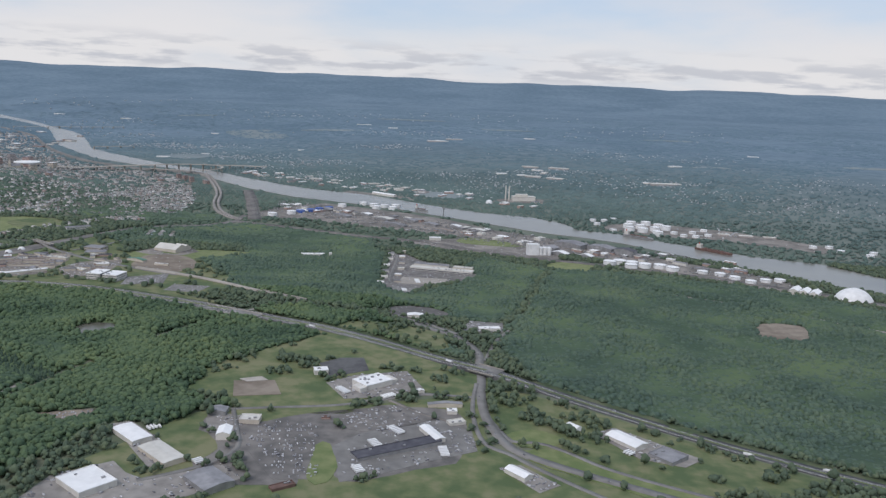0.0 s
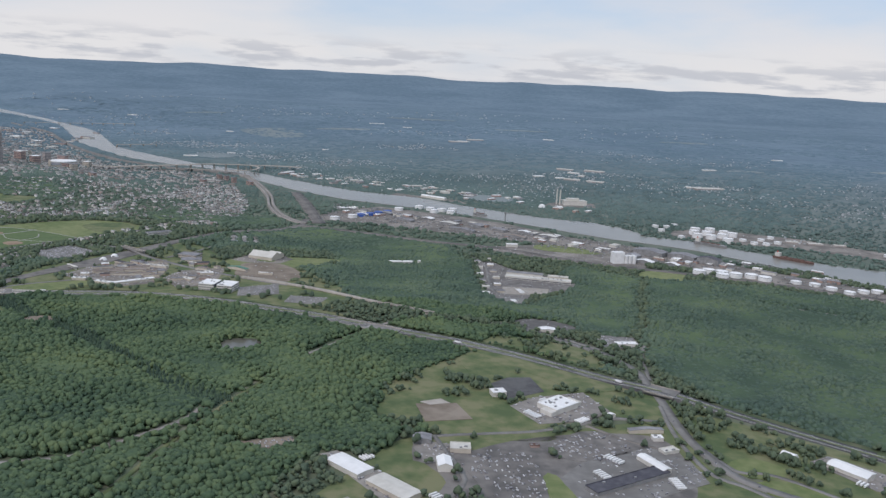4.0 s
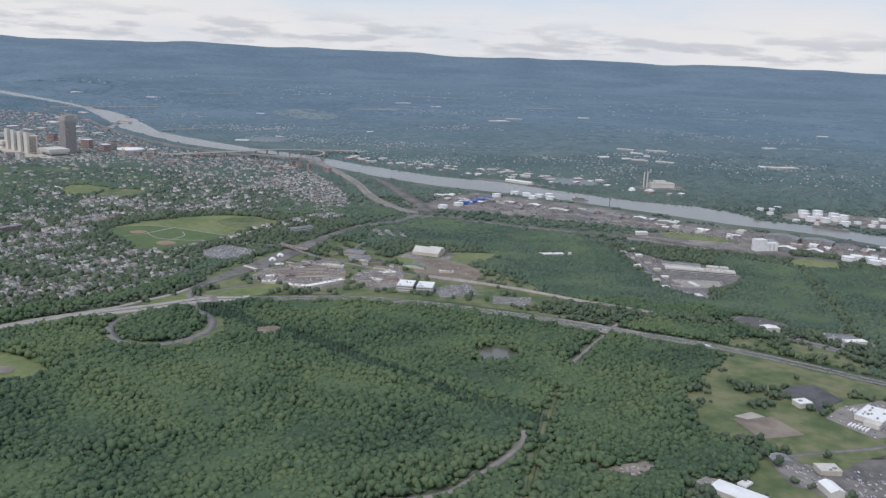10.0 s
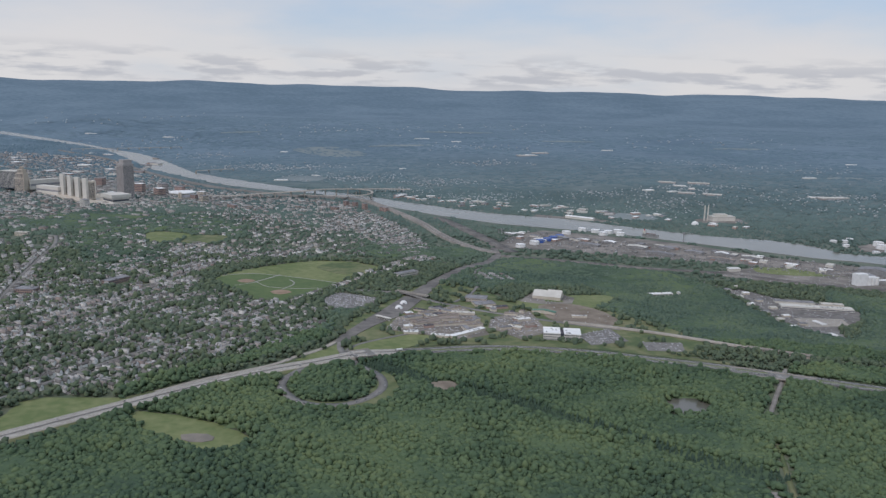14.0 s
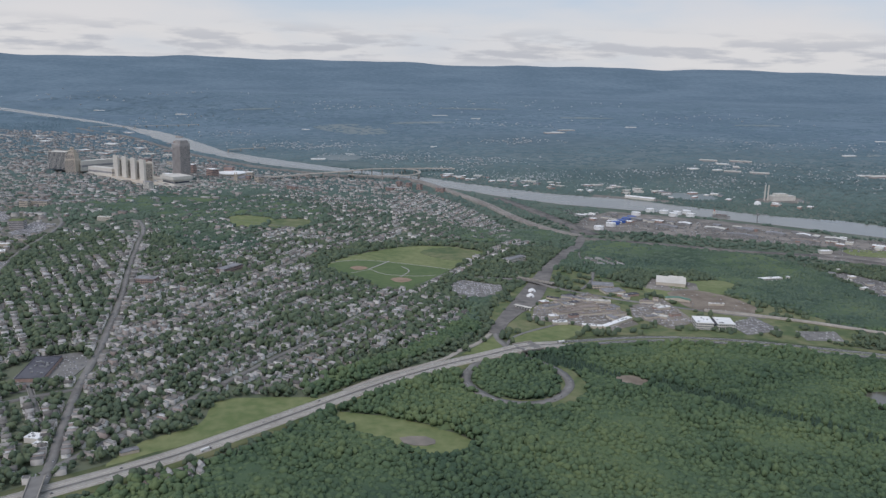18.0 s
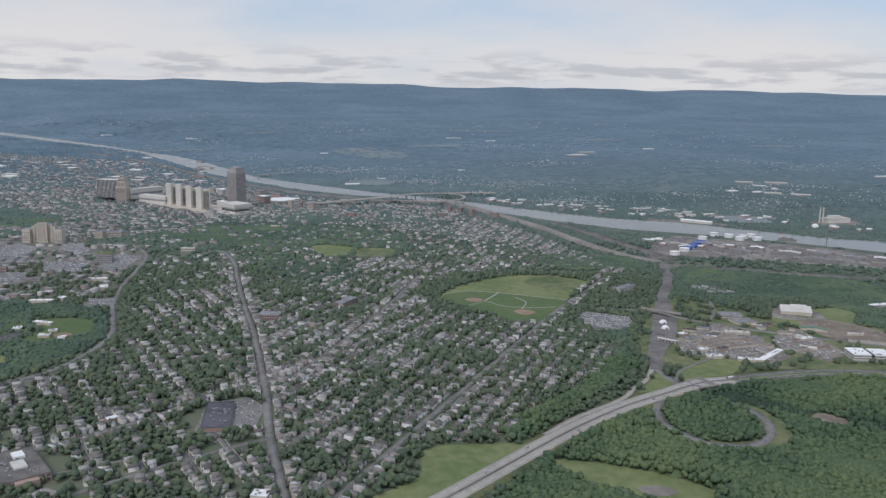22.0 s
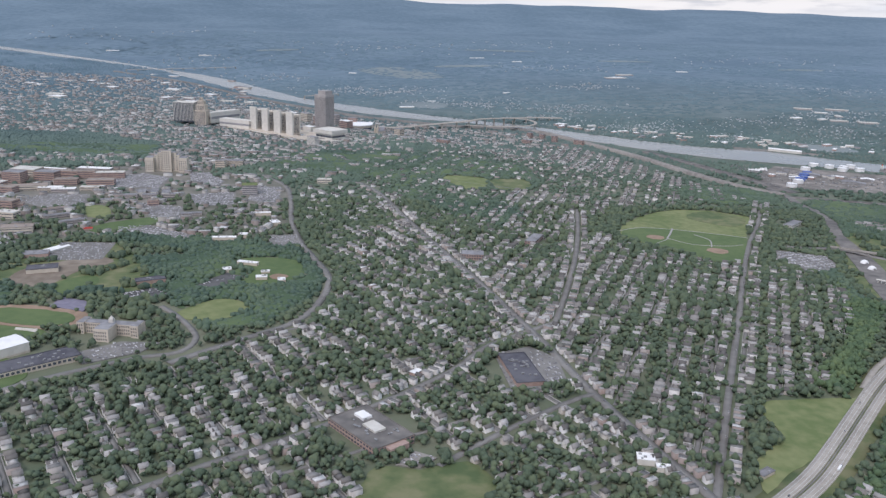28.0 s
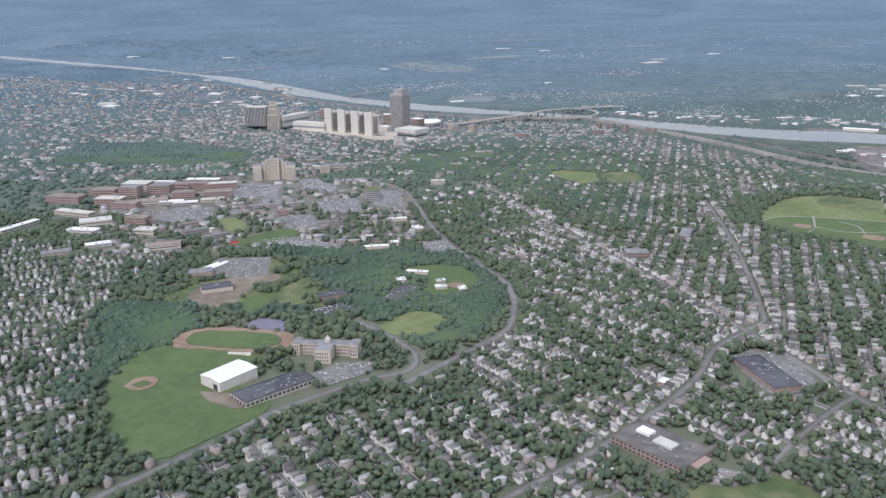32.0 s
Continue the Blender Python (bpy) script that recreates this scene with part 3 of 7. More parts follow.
for line, w in (([(-1355, 2085), (-1300, 2112), (-1240, 2104), (-1165, 2074), (-1092, 2038)], 2.0), ([(-1228, 2108), (-1248, 2070), (-1273, 2027)], 4.0), ([(-1270, 2030), (-1235, 1985), (-1165, 1975), (-1130, 1985)], 1.8), ([(-1200, 2060), (-1185, 2020), (-1205, 1965)], 2.6), ([(-1310, 1990), (-1268, 2028)], 1.6)):
    p = smooth_line(line, 12)
    tagged(new("park_path", ribbon_mesh("park_path", p, w, M_WALK, 1.5, 0, None, 0.5)), "pale path across the park grass", "path", kind="structure")
patch("rough_park_grass", [(-1362, 2050), (-1340, 2100), (-1290, 2118), (-1240, 2108), (-1170, 2078), (-1092, 2042), (-1130, 1968), (-1192, 1864), (-1240, 1864), (-1272, 1928), (-1320, 1978)], M_TURF, "darker mown grass of the ball fields", "park", lift=1.15, curve=False)

# yards and car parks
LOTS = []


def lot(poly, mat, label, name="parking_lot", cars=0.0, angle=0.0, curve=False, lift=1.05):
    patch(name, poly, mat, label, "parking lot", lift=lift, curve=curve)
    if cars:
        LOTS.append((poly, cars, angle))


# open rough grass on which the yards and slip roads lie
OPEN = [
    [(-330, 1140), (-270, 1230), (-200, 1320), (-40, 1262), (90, 1172), (62, 1060), (-20, 1100), (-120, 1040), (-255, 1010)],
    [(-320, 940), (-290, 985), (-250, 1000), (-120, 1025), (55, 1080), (70, 960), (100, 900), (230, 820), (330, 740), (-100, 690), (-330, 720), (-385, 800), (-340, 900)],
    [(100, 960), (80, 1060), (110, 1120), (200, 1080), (330, 990), (480, 890), (420, 830), (230, 840)],
    [(-1045, 1560), (-1060, 1690), (-1000, 1830), (-900, 2050), (-830, 2060), (-690, 1900), (-560, 1900), (-430, 1700), (-400, 1560), (-540, 1545), (-700, 1590), (-850, 1590)],
    [(-170, 1400), (-130, 1450), (-80, 1450), (10, 1420), (30, 1320), (10, 1290), (-70, 1340)],
    [(-2700, 2500), (-2560, 2620), (-2300, 2640), (-2060, 2460), (-2050, 2240), (-2040, 1950), (-2230, 2010), (-2420, 1990), (-2600, 1990), (-2720, 2200)],
    [(-2480, 1760), (-2430, 1960), (-2330, 1960), (-2240, 1790), (-2230, 1690), (-2420, 1740)],
]
for k, poly in enumerate(OPEN):
    patch("rough_grass", poly, M_DRY if k != 5 else M_YARD, "rough open grass between yards and roads" if k != 5 else "worn ground between hospital buildings", "ground", lift=0.65, block=False)

lot([(-168, 1192), (-140, 1222), (-105, 1228), (-92, 1172), (-150, 1132)], M_ASPHALT, "dark empty asphalt yard")
lot([(-147, 1112), (-109, 1148), (-36, 1177), (-11, 1110), (-47, 1074), (-115, 1054)], M_GRAVEL, "pale yard round a white warehouse", cars=0.10, angle=40)
lot([(-113, 903), (-81, 946), (-42, 973), (14, 998), (53, 968), (58, 911), (2, 878), (-70, 826), (-93, 817)], M_STREET, "worn asphalt lorry depot", cars=0.04, angle=30)
lot([(-113, 985), (-95, 1010), (-53, 1041), (3, 1019), (-10, 985), (-82, 951)], M_CINDER, "dark cinder yard with stacked goods", "storage_yard", cars=0.16, angle=30, curve=True)
lot([(-222, 933), (-182, 972), (-140, 969), (-127, 890), (-116, 821), (-164, 816), (-203, 880)], M_CINDER, "dark cinder scrapyard full of cars", cars=0.22, angle=10)
lot([(-275, 965), (-262, 985), (-232, 980), (-228, 935), (-262, 925)], M_GRAVEL, "small grey forecourt", cars=0.12, angle=10)
patch("dirt_yard", [(-274, 1100), (-219, 1110), (-200, 1058), (-261, 1043)], M_DIRT, "brown dirt yard", "yard", lift=1.4, curve=False)
patch("dirt_patch", [(-268, 1108), (-240, 1122), (-228, 1108), (-255, 1098)], M_CONCRETE, "pale concrete slab beside the dirt yard", "yard", lift=1.8, curve=False)
lot([(-390, 800), (-340, 840), (-318, 815), (-290, 800), (-225, 845), (-195, 815), (-280, 730), (-400, 740)], M_GRAVEL, "grey yard among the white sheds", cars=0.08, angle=50)
lot([(-380, 935), (-360, 948), (-310, 900), (-275, 835), (-300, 830)], M_GRAVEL, "grey strip round the long sheds", cars=0.06, angle=48)
lot([(-488, 951), (-459, 964), (-420, 978), (-412, 966), (-446, 937)], M_DIRT, "small dirt yard in the wood", cars=0.3, angle=20)
patch("works_ground", [(-272, 983), (-217, 962), (-178, 985), (-129, 1010), (-34, 1036), (37, 1024), (45, 930), (11, 850), (-110, 813), (-224, 801), (-252, 835), (-271, 901)], M_CINDER, "worn cinder ground between the sheds", "ground", lift=0.8, block=False)
patch("green_strip", [(-130, 905), (-115, 911), (-100, 850), (-106, 815), (-126, 815)], M_LAWN, "bright grass strip beside the depot", "verge", lift=1.35)
lot([(205, 985), (240, 1010), (330, 930), (300, 900), (250, 915)], M_GRAVEL, "gravel yard round a long white shed", cars=0.14, angle=-40)
lot([(80, 870), (105, 880), (145, 835), (120, 815)], M_GRAVEL, "gravel yard round a small white shed", cars=0.14, angle=-35)
lot([(-87, 1590), (-30, 1640), (25, 1610), (20, 1570), (-61, 1513)], M_CINDER, "dark yard beside a pale hall", cars=0.03, curve=True)
lot([(52, 1500), (70, 1560), (136, 1565), (130, 1490), (60, 1455)], M_STREET, "small car park near the junction", cars=0.3, angle=10)
lot([(-1118, 1885), (-1082, 1950), (-995, 1907), (-1013, 1835), (-1082, 1800)], M_STREET, "full car park behind the park", cars=0.5, angle=20)
lot([(-981, 1673), (-960, 1758), (-876, 1831), (-832, 1865), (-804, 1783), (-794, 1651), (-852, 1612), (-905, 1641)], M_TAN, "dusty brown car park round low shops", cars=0.34, angle=15)
lot([(-791, 1699), (-775, 1770), (-691, 1825), (-682, 1672), (-740, 1625)], M_TAN, "busy car park between shops and offices", cars=0.3, angle=15)
lot([(-665, 1869), (-579, 1885), (-526, 1790), (-557, 1722), (-650, 1746)], M_DIRT, "brown bare earth below the pale hall", "bare_earth", cars=0.02, curve=True)
lot([(-630, 1660), (-559, 1705), (-545, 1625), (-620, 1595)], M_STREET, "car park beside the white office", cars=0.45, angle=15)
lot([(-522, 1620), (-449, 1620), (-462, 1566), (-527, 1570)], M_STREET, "half-empty car park near the motorway", cars=0.12, angle=10)
lot([(-700, 1905), (-660, 1990), (-600, 2000), (-570, 1960), (-590, 1895), (-660, 1885)], M_DUST, "dusty forecourt of the pale hall", cars=0.05)
lot([(-125, 2210), (-85, 2225), (-30, 2130), (60, 2075), (108, 2000), (60, 1915), (-20, 1865), (-66, 1768), (-108, 1768), (-120, 1880)], M_CINDER, "worn dark lorry terminal yard", cars=0.10, angle=-5)
patch("terminal_pad", [(-78, 1946), (30, 1942), (18, 1885), (-88, 1868)], M_CONCRETE, "pale concrete lorry park", "yard", lift=1.5, curve=False)
patch("terminal_pad", [(-95, 1838), (-30, 1840), (-58, 1765), (-102, 1772)], M_STREET, "grey concrete lorry park", "yard", lift=1.5, curve=False)
patch("port_green", [(60, 2440), (90, 2505), (200, 2475), (240, 2400), (140, 2400)], M_LAWN, "green plot among the port yards", "meadow", lift=1.6)
lot([(-2469, 2514), (-2402, 2562), (-2330, 2510), (-2337, 2396), (-2433, 2399)], M_STREET, "crowded hospital car park", cars=0.75, angle=-20)
lot([(-2261, 2341), (-2164, 2369), (-2151, 2247), (-2233, 2233)], M_STREET, "crowded car park of many rows", cars=0.8, angle=-5)
lot([(-2127, 2446), (-2063, 2421), (-2063, 2262), (-2131, 2286)], M_STREET, "crowded car park beside the boulevard", cars=0.8, angle=-5)
lot([(-2298, 2572), (-2251, 2584), (-2200, 2483), (-2211, 2413), (-2280, 2484)], M_STREET, "crowded car park below the hospital", cars=0.75, angle=-30)
lot([(-2352, 2062), (-2302, 2080), (-2203, 2010), (-2215, 1985), (-2334, 2020)], M_STREET, "half-full car park along the wood", cars=0.5, angle=-25)
lot([(-2360, 2261), (-2256, 2224), (-2240, 2113), (-2298, 2115)], M_STREET, "half-full car park", cars=0.5, angle=-5)
lot([(-2068, 2010), (-2015, 2020), (-1998, 1940), (-2057, 1925)], M_STREET, "car park beside low white buildings", cars=0.5, angle=0)
lot([(-2440, 1850), (-2420, 1960), (-2330, 1960), (-2330, 1860)], M_STREET, "car park near the building site", cars=0.35, angle=10)
lot([(-2600, 2260), (-2560, 2330), (-2470, 2330), (-2450, 2230), (-2520, 2200)], M_STREET, "asphalt between hospital buildings", cars=0.4, angle=20)
lot([(-2700, 2300), (-2660, 2360), (-2610, 2330), (-2640, 2270)], M_STREET, "small car park among brick blocks", cars=0.5, angle=20)
lot([(-2261, 1693), (-2222, 1718), (-2190, 1690), (-2240, 1660)], M_ASPHALT, "dark school car park", cars=0.4, angle=30)
lot([(-2160, 1725), (-2120, 1790), (-2090, 1770), (-2130, 1710)], M_ASPHALT, "dark yard of the low school", cars=0.15, angle=30)
lot([(-2275, 1470), (-2220, 1510), (-2170, 1505), (-2190, 1475), (-2250, 1440)], M_STREET, "car park of the stone school", cars=0.35, angle=30)
lot([(-1742, 1455), (-1742, 1352), (-1700, 1350), (-1668, 1365), (-1662, 1440), (-1690, 1480)], M_STREET, "car park of the brick supermarket", cars=0.3, angle=20)
lot([(-1892, 1190), (-1870, 1215), (-1849, 1201), (-1868, 1183)], M_GRAVEL, "small school car park", cars=0.25, angle=40)
lot([(-120, 2420), (80, 2500), (380, 2330), (330, 2230), (100, 2280), (-60, 2380)], M_DUST, "bare brown rail yard", cars=0.02)
lot([(-650, 2790), (-560, 2990), (-430, 3130), (-120, 2970), (20, 2870), (200, 2660), (420, 2520), (640, 2300), (880, 2090), (930, 1880), (780, 1990), (420, 2290), (100, 2520), (-200, 2640), (-420, 2720)], M_DUST, "grey port yards along the river", "port_yard", cars=0.025, angle=-40)
lot([(560, 2800), (600, 2880), (720, 2960), (1000, 2820), (1250, 2560), (1180, 2480), (900, 2660), (760, 2680), (640, 2740)], M_DUST, "tank farm ground on the far bank", "port_yard", cars=0.01)
lot([(220, 3380), (260, 3480), (440, 3480), (430, 3360)], M_DUST, "bare ground round the power station", "port_yard")
lot([(-420, 3440), (-380, 3540), (-120, 3400), (-90, 3300), (-250, 3440)], M_DUST, "bare quay on the far bank", "port_yard")

# ---- roads ----
I87 = [(-2250, 620), (-1900, 830), (-1616, 1040), (-1522, 1107), (-1471, 1147), (-1415, 1200), (-1351, 1263), (-1277, 1335), (-1210, 1394), (-1138, 1448), (-1061, 1490), (-992, 1520), (-920, 1545), (-817, 1566), (-721, 1566), (-625, 1548), (-540, 1520), (-459, 1490), (-375, 1450), (-286, 1414), (-202, 1380), (-119, 1335), (-41, 1283), (31, 1228), (82, 1192), (155, 1145), (226, 1090), (293, 1041), (355, 998), (414, 962), (471, 930), (532, 900), (800, 760), (1200, 560)]
LINE87 = smooth_line(I87, 12)
cut87 = int(np.argmin(np.hypot(LINE87[:, 0] + 960, LINE87[:, 1] - 1532)))
BRIDGES = ((82, 1192, 5.5, 70), (-1018, 1508, 5.5, 60), (-366, 1436, 3.0, 120))
road("motorway_verge", None, 52, M_DRY, "mown grass verge of the motorway", 0.8, 0, 0, line=LINE87, category="verge", deep=1.0)
for k, (line, mat, wide, gap_half) in enumerate(((LINE87[: cut87 + 1], M_CONCRETE, 12.5, 8.2), (LINE87[cut87:], M_ASPHALT, 11.0, 8.6))):
    tone = ("pale concrete", "dark asphalt")[k]
    for side in (-1, 1):
        road("motorway_carriageway", None, wide, mat, f"{tone} motorway carriageway", 1.6, side * gap_half, 5.0, BRIDGES, 7.0, line=line)
        for lane in (-wide / 2 + 1.0, -wide / 6, wide / 6, wide / 2 - 1.0):
            road("lane_line", None, 0.35, M_PAINT, "white painted lane line", 1.75, side * gap_half + lane, 0, BRIDGES, 0.12, "road marking", line=line)
    road("median_barrier", None, 1.2 if not k else 5.5, M_STREET if not k else M_LAWN, ("dark concrete median strip", "grass median")[k], 2.2 if not k else 1.5, 0, 0, BRIDGES, 3.0, "median", line=line)
road("ramp", [(-1300, 1335), (-1240, 1395), (-1157, 1460), (-1126, 1503), (-1090, 1544), (-1062, 1600)], 8, M_CONCRETE, "pale concrete slip road")
road("toll_road", [(-1022, 1455), (-1027, 1482), (-1044, 1510), (-1056, 1550), (-1058, 1595)], 11, M_STREET, "grey road from under the motorway to the toll plaza")
TOLL = [(-1069, 1588), (-1063, 1618), (-1027, 1716), (-990, 1807), (-949, 1912), (-891, 2056), (-826, 2201), (-719, 2471), (-662, 2651), (-660, 2770), (-638, 2770), (-640, 2640), (-664, 2560), (-707, 2421), (-807, 2171), (-862, 2056), (-906, 1902), (-931, 1827), (-960, 1757), (-995, 1707), (-1026, 1649), (-1048, 1589)]
patch("toll_plaza", TOLL, M_CINDER, "wide grey road through the toll plaza", "road", lift=1.5, curve=False)
road("ramp", [(-700, 2430), (-745, 2300), (-770, 2170), (-772, 2060), (-800, 1960), (-840, 1885)], 7, M_STREET, "grey slip road through the trees")
road("ramp", [(-1005, 1528), (-1043, 1512), (-1046, 1535), (-1036, 1562), (-1020, 1584), (-988, 1611), (-937, 1649), (-905, 1680)], 5, M_STREET, "curving slip road")
LOOP = [(-1062, 1484), (-1092, 1462), (-1112, 1435), (-1128, 1393), (-1128, 1360), (-1116, 1330), (-1099, 1307), (-1078, 1295), (-1048, 1293), (-1020, 1306), (-999, 1330), (-985, 1358), (-983, 1390), (-990, 1418), (-1005, 1442), (-1020, 1460)]
road("loop_ramp", LOOP, 13, M_STREET, "grey slip road looping through the wood")
I787 = [(-645, 2680), (-690, 2730), (-750, 2830), (-805, 2990), (-855, 3220), (-912, 3410), (-967, 3570), (-1020, 3715), (-1080, 3850), (-1190, 3950), (-1403, 4000), (-1560, 4090), (-1800, 4270), (-2080, 4600), (-2330, 4960), (-2576, 5380), (-2859, 5850), (-3400, 6500)]
high = smooth_line(I787, 14)
high_rise = 7.4 * np.clip((high[:, 1] - 2640) / 320, 0, 1)
turn_off = int(np.argmin(np.hypot(high[:, 0] + 1120, high[:, 1] - 3870)))
for side in (-1, 1):
    tagged(new("expressway", ribbon_mesh("expressway", high[: turn_off + 1], 9, M_GRAVEL, 1.7, side * 7.5, high_rise[: turn_off + 1], 12.0)), "pale concrete expressway carriageway beside the river", "road", kind="structure")
    tagged(new("expressway", ribbon_mesh("expressway", high[turn_off:], 7, M_STREET, 1.7, side * 5.5, high_rise[turn_off:], 12.0)), "grey expressway carriageway along the old town", "road", kind="structure")
for q in high:
    take_disc(q[0], q[1], 22)
road("rail_yard_track", [(-600, 2700), (-650, 2900), (-720, 3180), (-790, 3420)], 44, M_CINDER, "dark rail yard beside the expressway", 1.2)
for k in range(6):
    road("rail_track", [(-585 - k * 9, 2760), (-635 - k * 9, 2960), (-705 - k * 9, 3200)], 2.0, M_CINDER, "dark railway track", 1.5, margin=0, deep=0.4)
road("railway", [(-640, 2640), (-430, 2560), (-250, 2480), (-50, 2420), (150, 2290), (330, 2220), (600, 2120), (900, 1960), (1300, 1640)], 26, M_CINDER, "dark railway corridor", 1.4, margin=12)
road("wood_bridge_road", [(-640, 1740), (-560, 1712), (-471, 1672), (-352, 1602), (-245, 1541)], 8, M_CONCRETE, "pale slip road raised over a wooded ravine", 4.5, margin=5, deep=3.5)
for k in (-5, 0, 5):
    road("rail_track", [(-640, 2640), (-430, 2560), (-250, 2480), (-50, 2420), (150, 2290), (330, 2220), (600, 2120), (900, 1960)], 2.0, M_CINDER, "dark railway track", 1.7, k, 0, deep=0.4)
road("connector_road", [(-154, 1522), (-32, 1495), (44, 1430)], 8, M_STREET, "grey connector road")
R9W = [(-140, 1540), (-71, 1507), (4, 1440), (44, 1405), (67, 1347), (77, 1297), (74, 1228), (74, 1165), (70, 1085), (73, 1015), (84, 963), (99, 924), (132, 893), (179, 863), (230, 835), (330, 780)]
road("highway", R9W, 13, M_STREET, "grey divided highway")
road("ramp", [(66, 1142), (57, 1052), (59, 977), (70, 928), (94, 908), (129, 868), (183, 815), (240, 770)], 6, M_STREET, "grey slip road")
road("ramp", [(75, 1015), (100, 945), (124, 943), (144, 937), (168, 917), (206, 880), (273, 840), (360, 800)], 6, M_STREET, "grey slip road")
road("side_road", [(85, 1265), (100, 1350), (118, 1435), (146, 1520)], 6, M_STREET, "narrow road beside the wood")
road("forest_road", [(515, 1890), (704, 1790), (918, 1625), (1200, 1400)], 7, M_GRAVEL, "pale track through the wood")
road("creek", [(-740, 790), (-729, 846), (-722, 868), (-684, 882), (-640, 899), (-608, 938), (-579, 972), (-551, 1014), (-544, 1047)], 8, M_GRAVEL, "pale muddy creek bed in the wood", 1.0, category="creek", margin=5)
road("creek", [(-323, 1482), (-364, 1411), (-409, 1336), (-441, 1281)], 7, M_GRAVEL, "stony creek under the motorway bridge", 1.0, category="creek", margin=6)
road("cut_line", [(-590, 780), (-576, 830), (-556, 923), (-521, 1051), (-497, 1124), (-480, 1174)], 6, M_DRY, "narrow grassy cut through the wood", 1.0, category="clearing", margin=5)
road("yard_road", [(-253, 1000), (-190, 1014), (-119, 1031), (-62, 1060), (-13, 1085), (57, 1083)], 6, M_STREET, "worn yard road")
road("yard_road", [(-250, 1000), (-228, 930), (-218, 890), (-235, 848), (-272, 817), (-300, 798)], 6, M_STREET, "worn yard road")
road("yard_road", [(-54, 1057), (-8, 1014), (22, 999)], 5, M_DUST, "dusty yard track")
road("overpass_road", [(-1040, 1975), (-967, 1955), (-913, 1911), (-860, 1869), (-800, 1825), (-740, 1790), (-620, 1730), (-540, 1700)], 10, M_STREET, "pale road past the shops", hump=((-935, 1930, 6.5, 45),), deep=3.0)
road("terminal_road", [(-150, 2310), (-105, 2186), (-108, 1980), (-100, 1870), (-45, 1800)], 7, M_STREET, "road to the lorry terminal", 1.8)

LONG = [(-1590, 1060), (-1603, 1128), (-1622, 1215), (-1648, 1350), (-1665, 1480), (-1684, 1590), (-1720, 1790), (-1757, 1960), (-1800, 2180), (-1835, 2370), (-1878, 2490)]
road("main_street", LONG, 11, M_STREET, "long straight shopping street", margin=6.0)
DEEP = [(-1603, 1100), (-1548, 1202), (-1455, 1373), (-1339, 1583), (-1221, 1801), (-1107, 2000), (-1000, 2170), (-870, 2400)]
road("avenue", DEEP, 9, M_STREET, "straight tree-lined avenue")
THIRD = [(-1630, 1567), (-1573, 1709), (-1505, 1893), (-1455, 2047), (-1390, 2270)]
road("avenue", THIRD, 9, M_STREET, "wide pale avenue between houses", margin=6.0)
CROSS = [(-2200, 1105), (-2088, 1190), (-2009, 1240), (-1923, 1302), (-1811, 1400), (-1749, 1479), (-1695, 1521), (-1630, 1567)]
road("cross_street", CROSS, 8, M_STREET, "grey residential cross street", margin=7.0)
road("cross_street", [(-1850, 1185), (-1767, 1254), (-1672, 1322), (-1640, 1335)], 7, M_STREET, "grey residential cross street")
HACK = [(-2150, 1440), (-2094, 1492), (-2049, 1532), (-2009, 1566), (-1973, 1640), (-1955, 1760), (-1983, 1879), (-2006, 1965), (-2029, 2121), (-2039, 2310), (-2060, 2451), (-2120, 2560)]
road("boulevard", HACK, 11, M_STREET, "winding grey boulevard")
SCHOOL = [(-2700, 1010), (-2560, 1140), (-2450, 1245), (-2387, 1301), (-2349, 1336), (-2304, 1385), (-2249, 1423), (-2189, 1458), (-2142, 1475), (-2129, 1523), (-2160, 1590), (-2194, 1638)]
road("school_road", SCHOOL, 8, M_STREET, "grey road along the school field", margin=9.0)
road("town_street", [(-1878, 2490), (-2120, 2560), (-2300, 2640), (-2600, 2600), (-2900, 2500)], 10, M_STREET, "busy grey town street", margin=2)
for k, y in enumerate((2780, 2960, 3150)):
    road("town_street", [(-2900, y + 200), (-2500, y + 90), (-2100, y), (-1750, y - 60)], 8, M_STREET, "narrow town street between row houses", margin=2)


# ---- solids ----
def box(bm, x0, y0, z0, x1, y1, z1, top=True, bottom=False):
    v = [bm.verts.new(c) for c in ((x0, y0, z0), (x1, y0, z0), (x1, y1, z0), (x0, y1, z0), (x0, y0, z1), (x1, y0, z1), (x1, y1, z1), (x0, y1, z1))]
    for q in ((0, 1, 5, 4), (1, 2, 6, 5), (2, 3, 7, 6), (3, 0, 4, 7)) + (((4, 5, 6, 7),) if top else ()) + (((3, 2, 1, 0),) if bottom else ()):
        bm.faces.new([v[k] for k in q])
    return bm


def prism(bm, w, d, z0, h, over=0.4, thick=0.35):
    """A gable roof with eaves; its ridge runs along y."""
    a, b = w / 2 + over, d / 2 + over
    drop = h * over / (w / 2)
    low = [(-a, z0 - drop), (0, z0 + h), (a, z0 - drop)]
    ring = [[bm.verts.new((x, y, z + up)) for x, z in low] for y in (-b, b) for up in (0, thick)]
    f0, f1, g0, g1 = ring
    for k in (0, 1):
        bm.faces.new((f1[k], f1[k + 1], g1[k + 1], g1[k]))
        bm.faces.new((g0[k], g0[k + 1], f0[k + 1], f0[k]))
        bm.faces.new((f0[k], f0[k + 1], f1[k + 1], f1[k]))
        bm.faces.new((g1[k], g1[k + 1], g0[k + 1], g0[k]))
    bm.faces.new((f0[0], f1[0], g1[0], g0[0]))
    bm.faces.new((f1[2], f0[2], g0[2], g1[2]))
    return bm


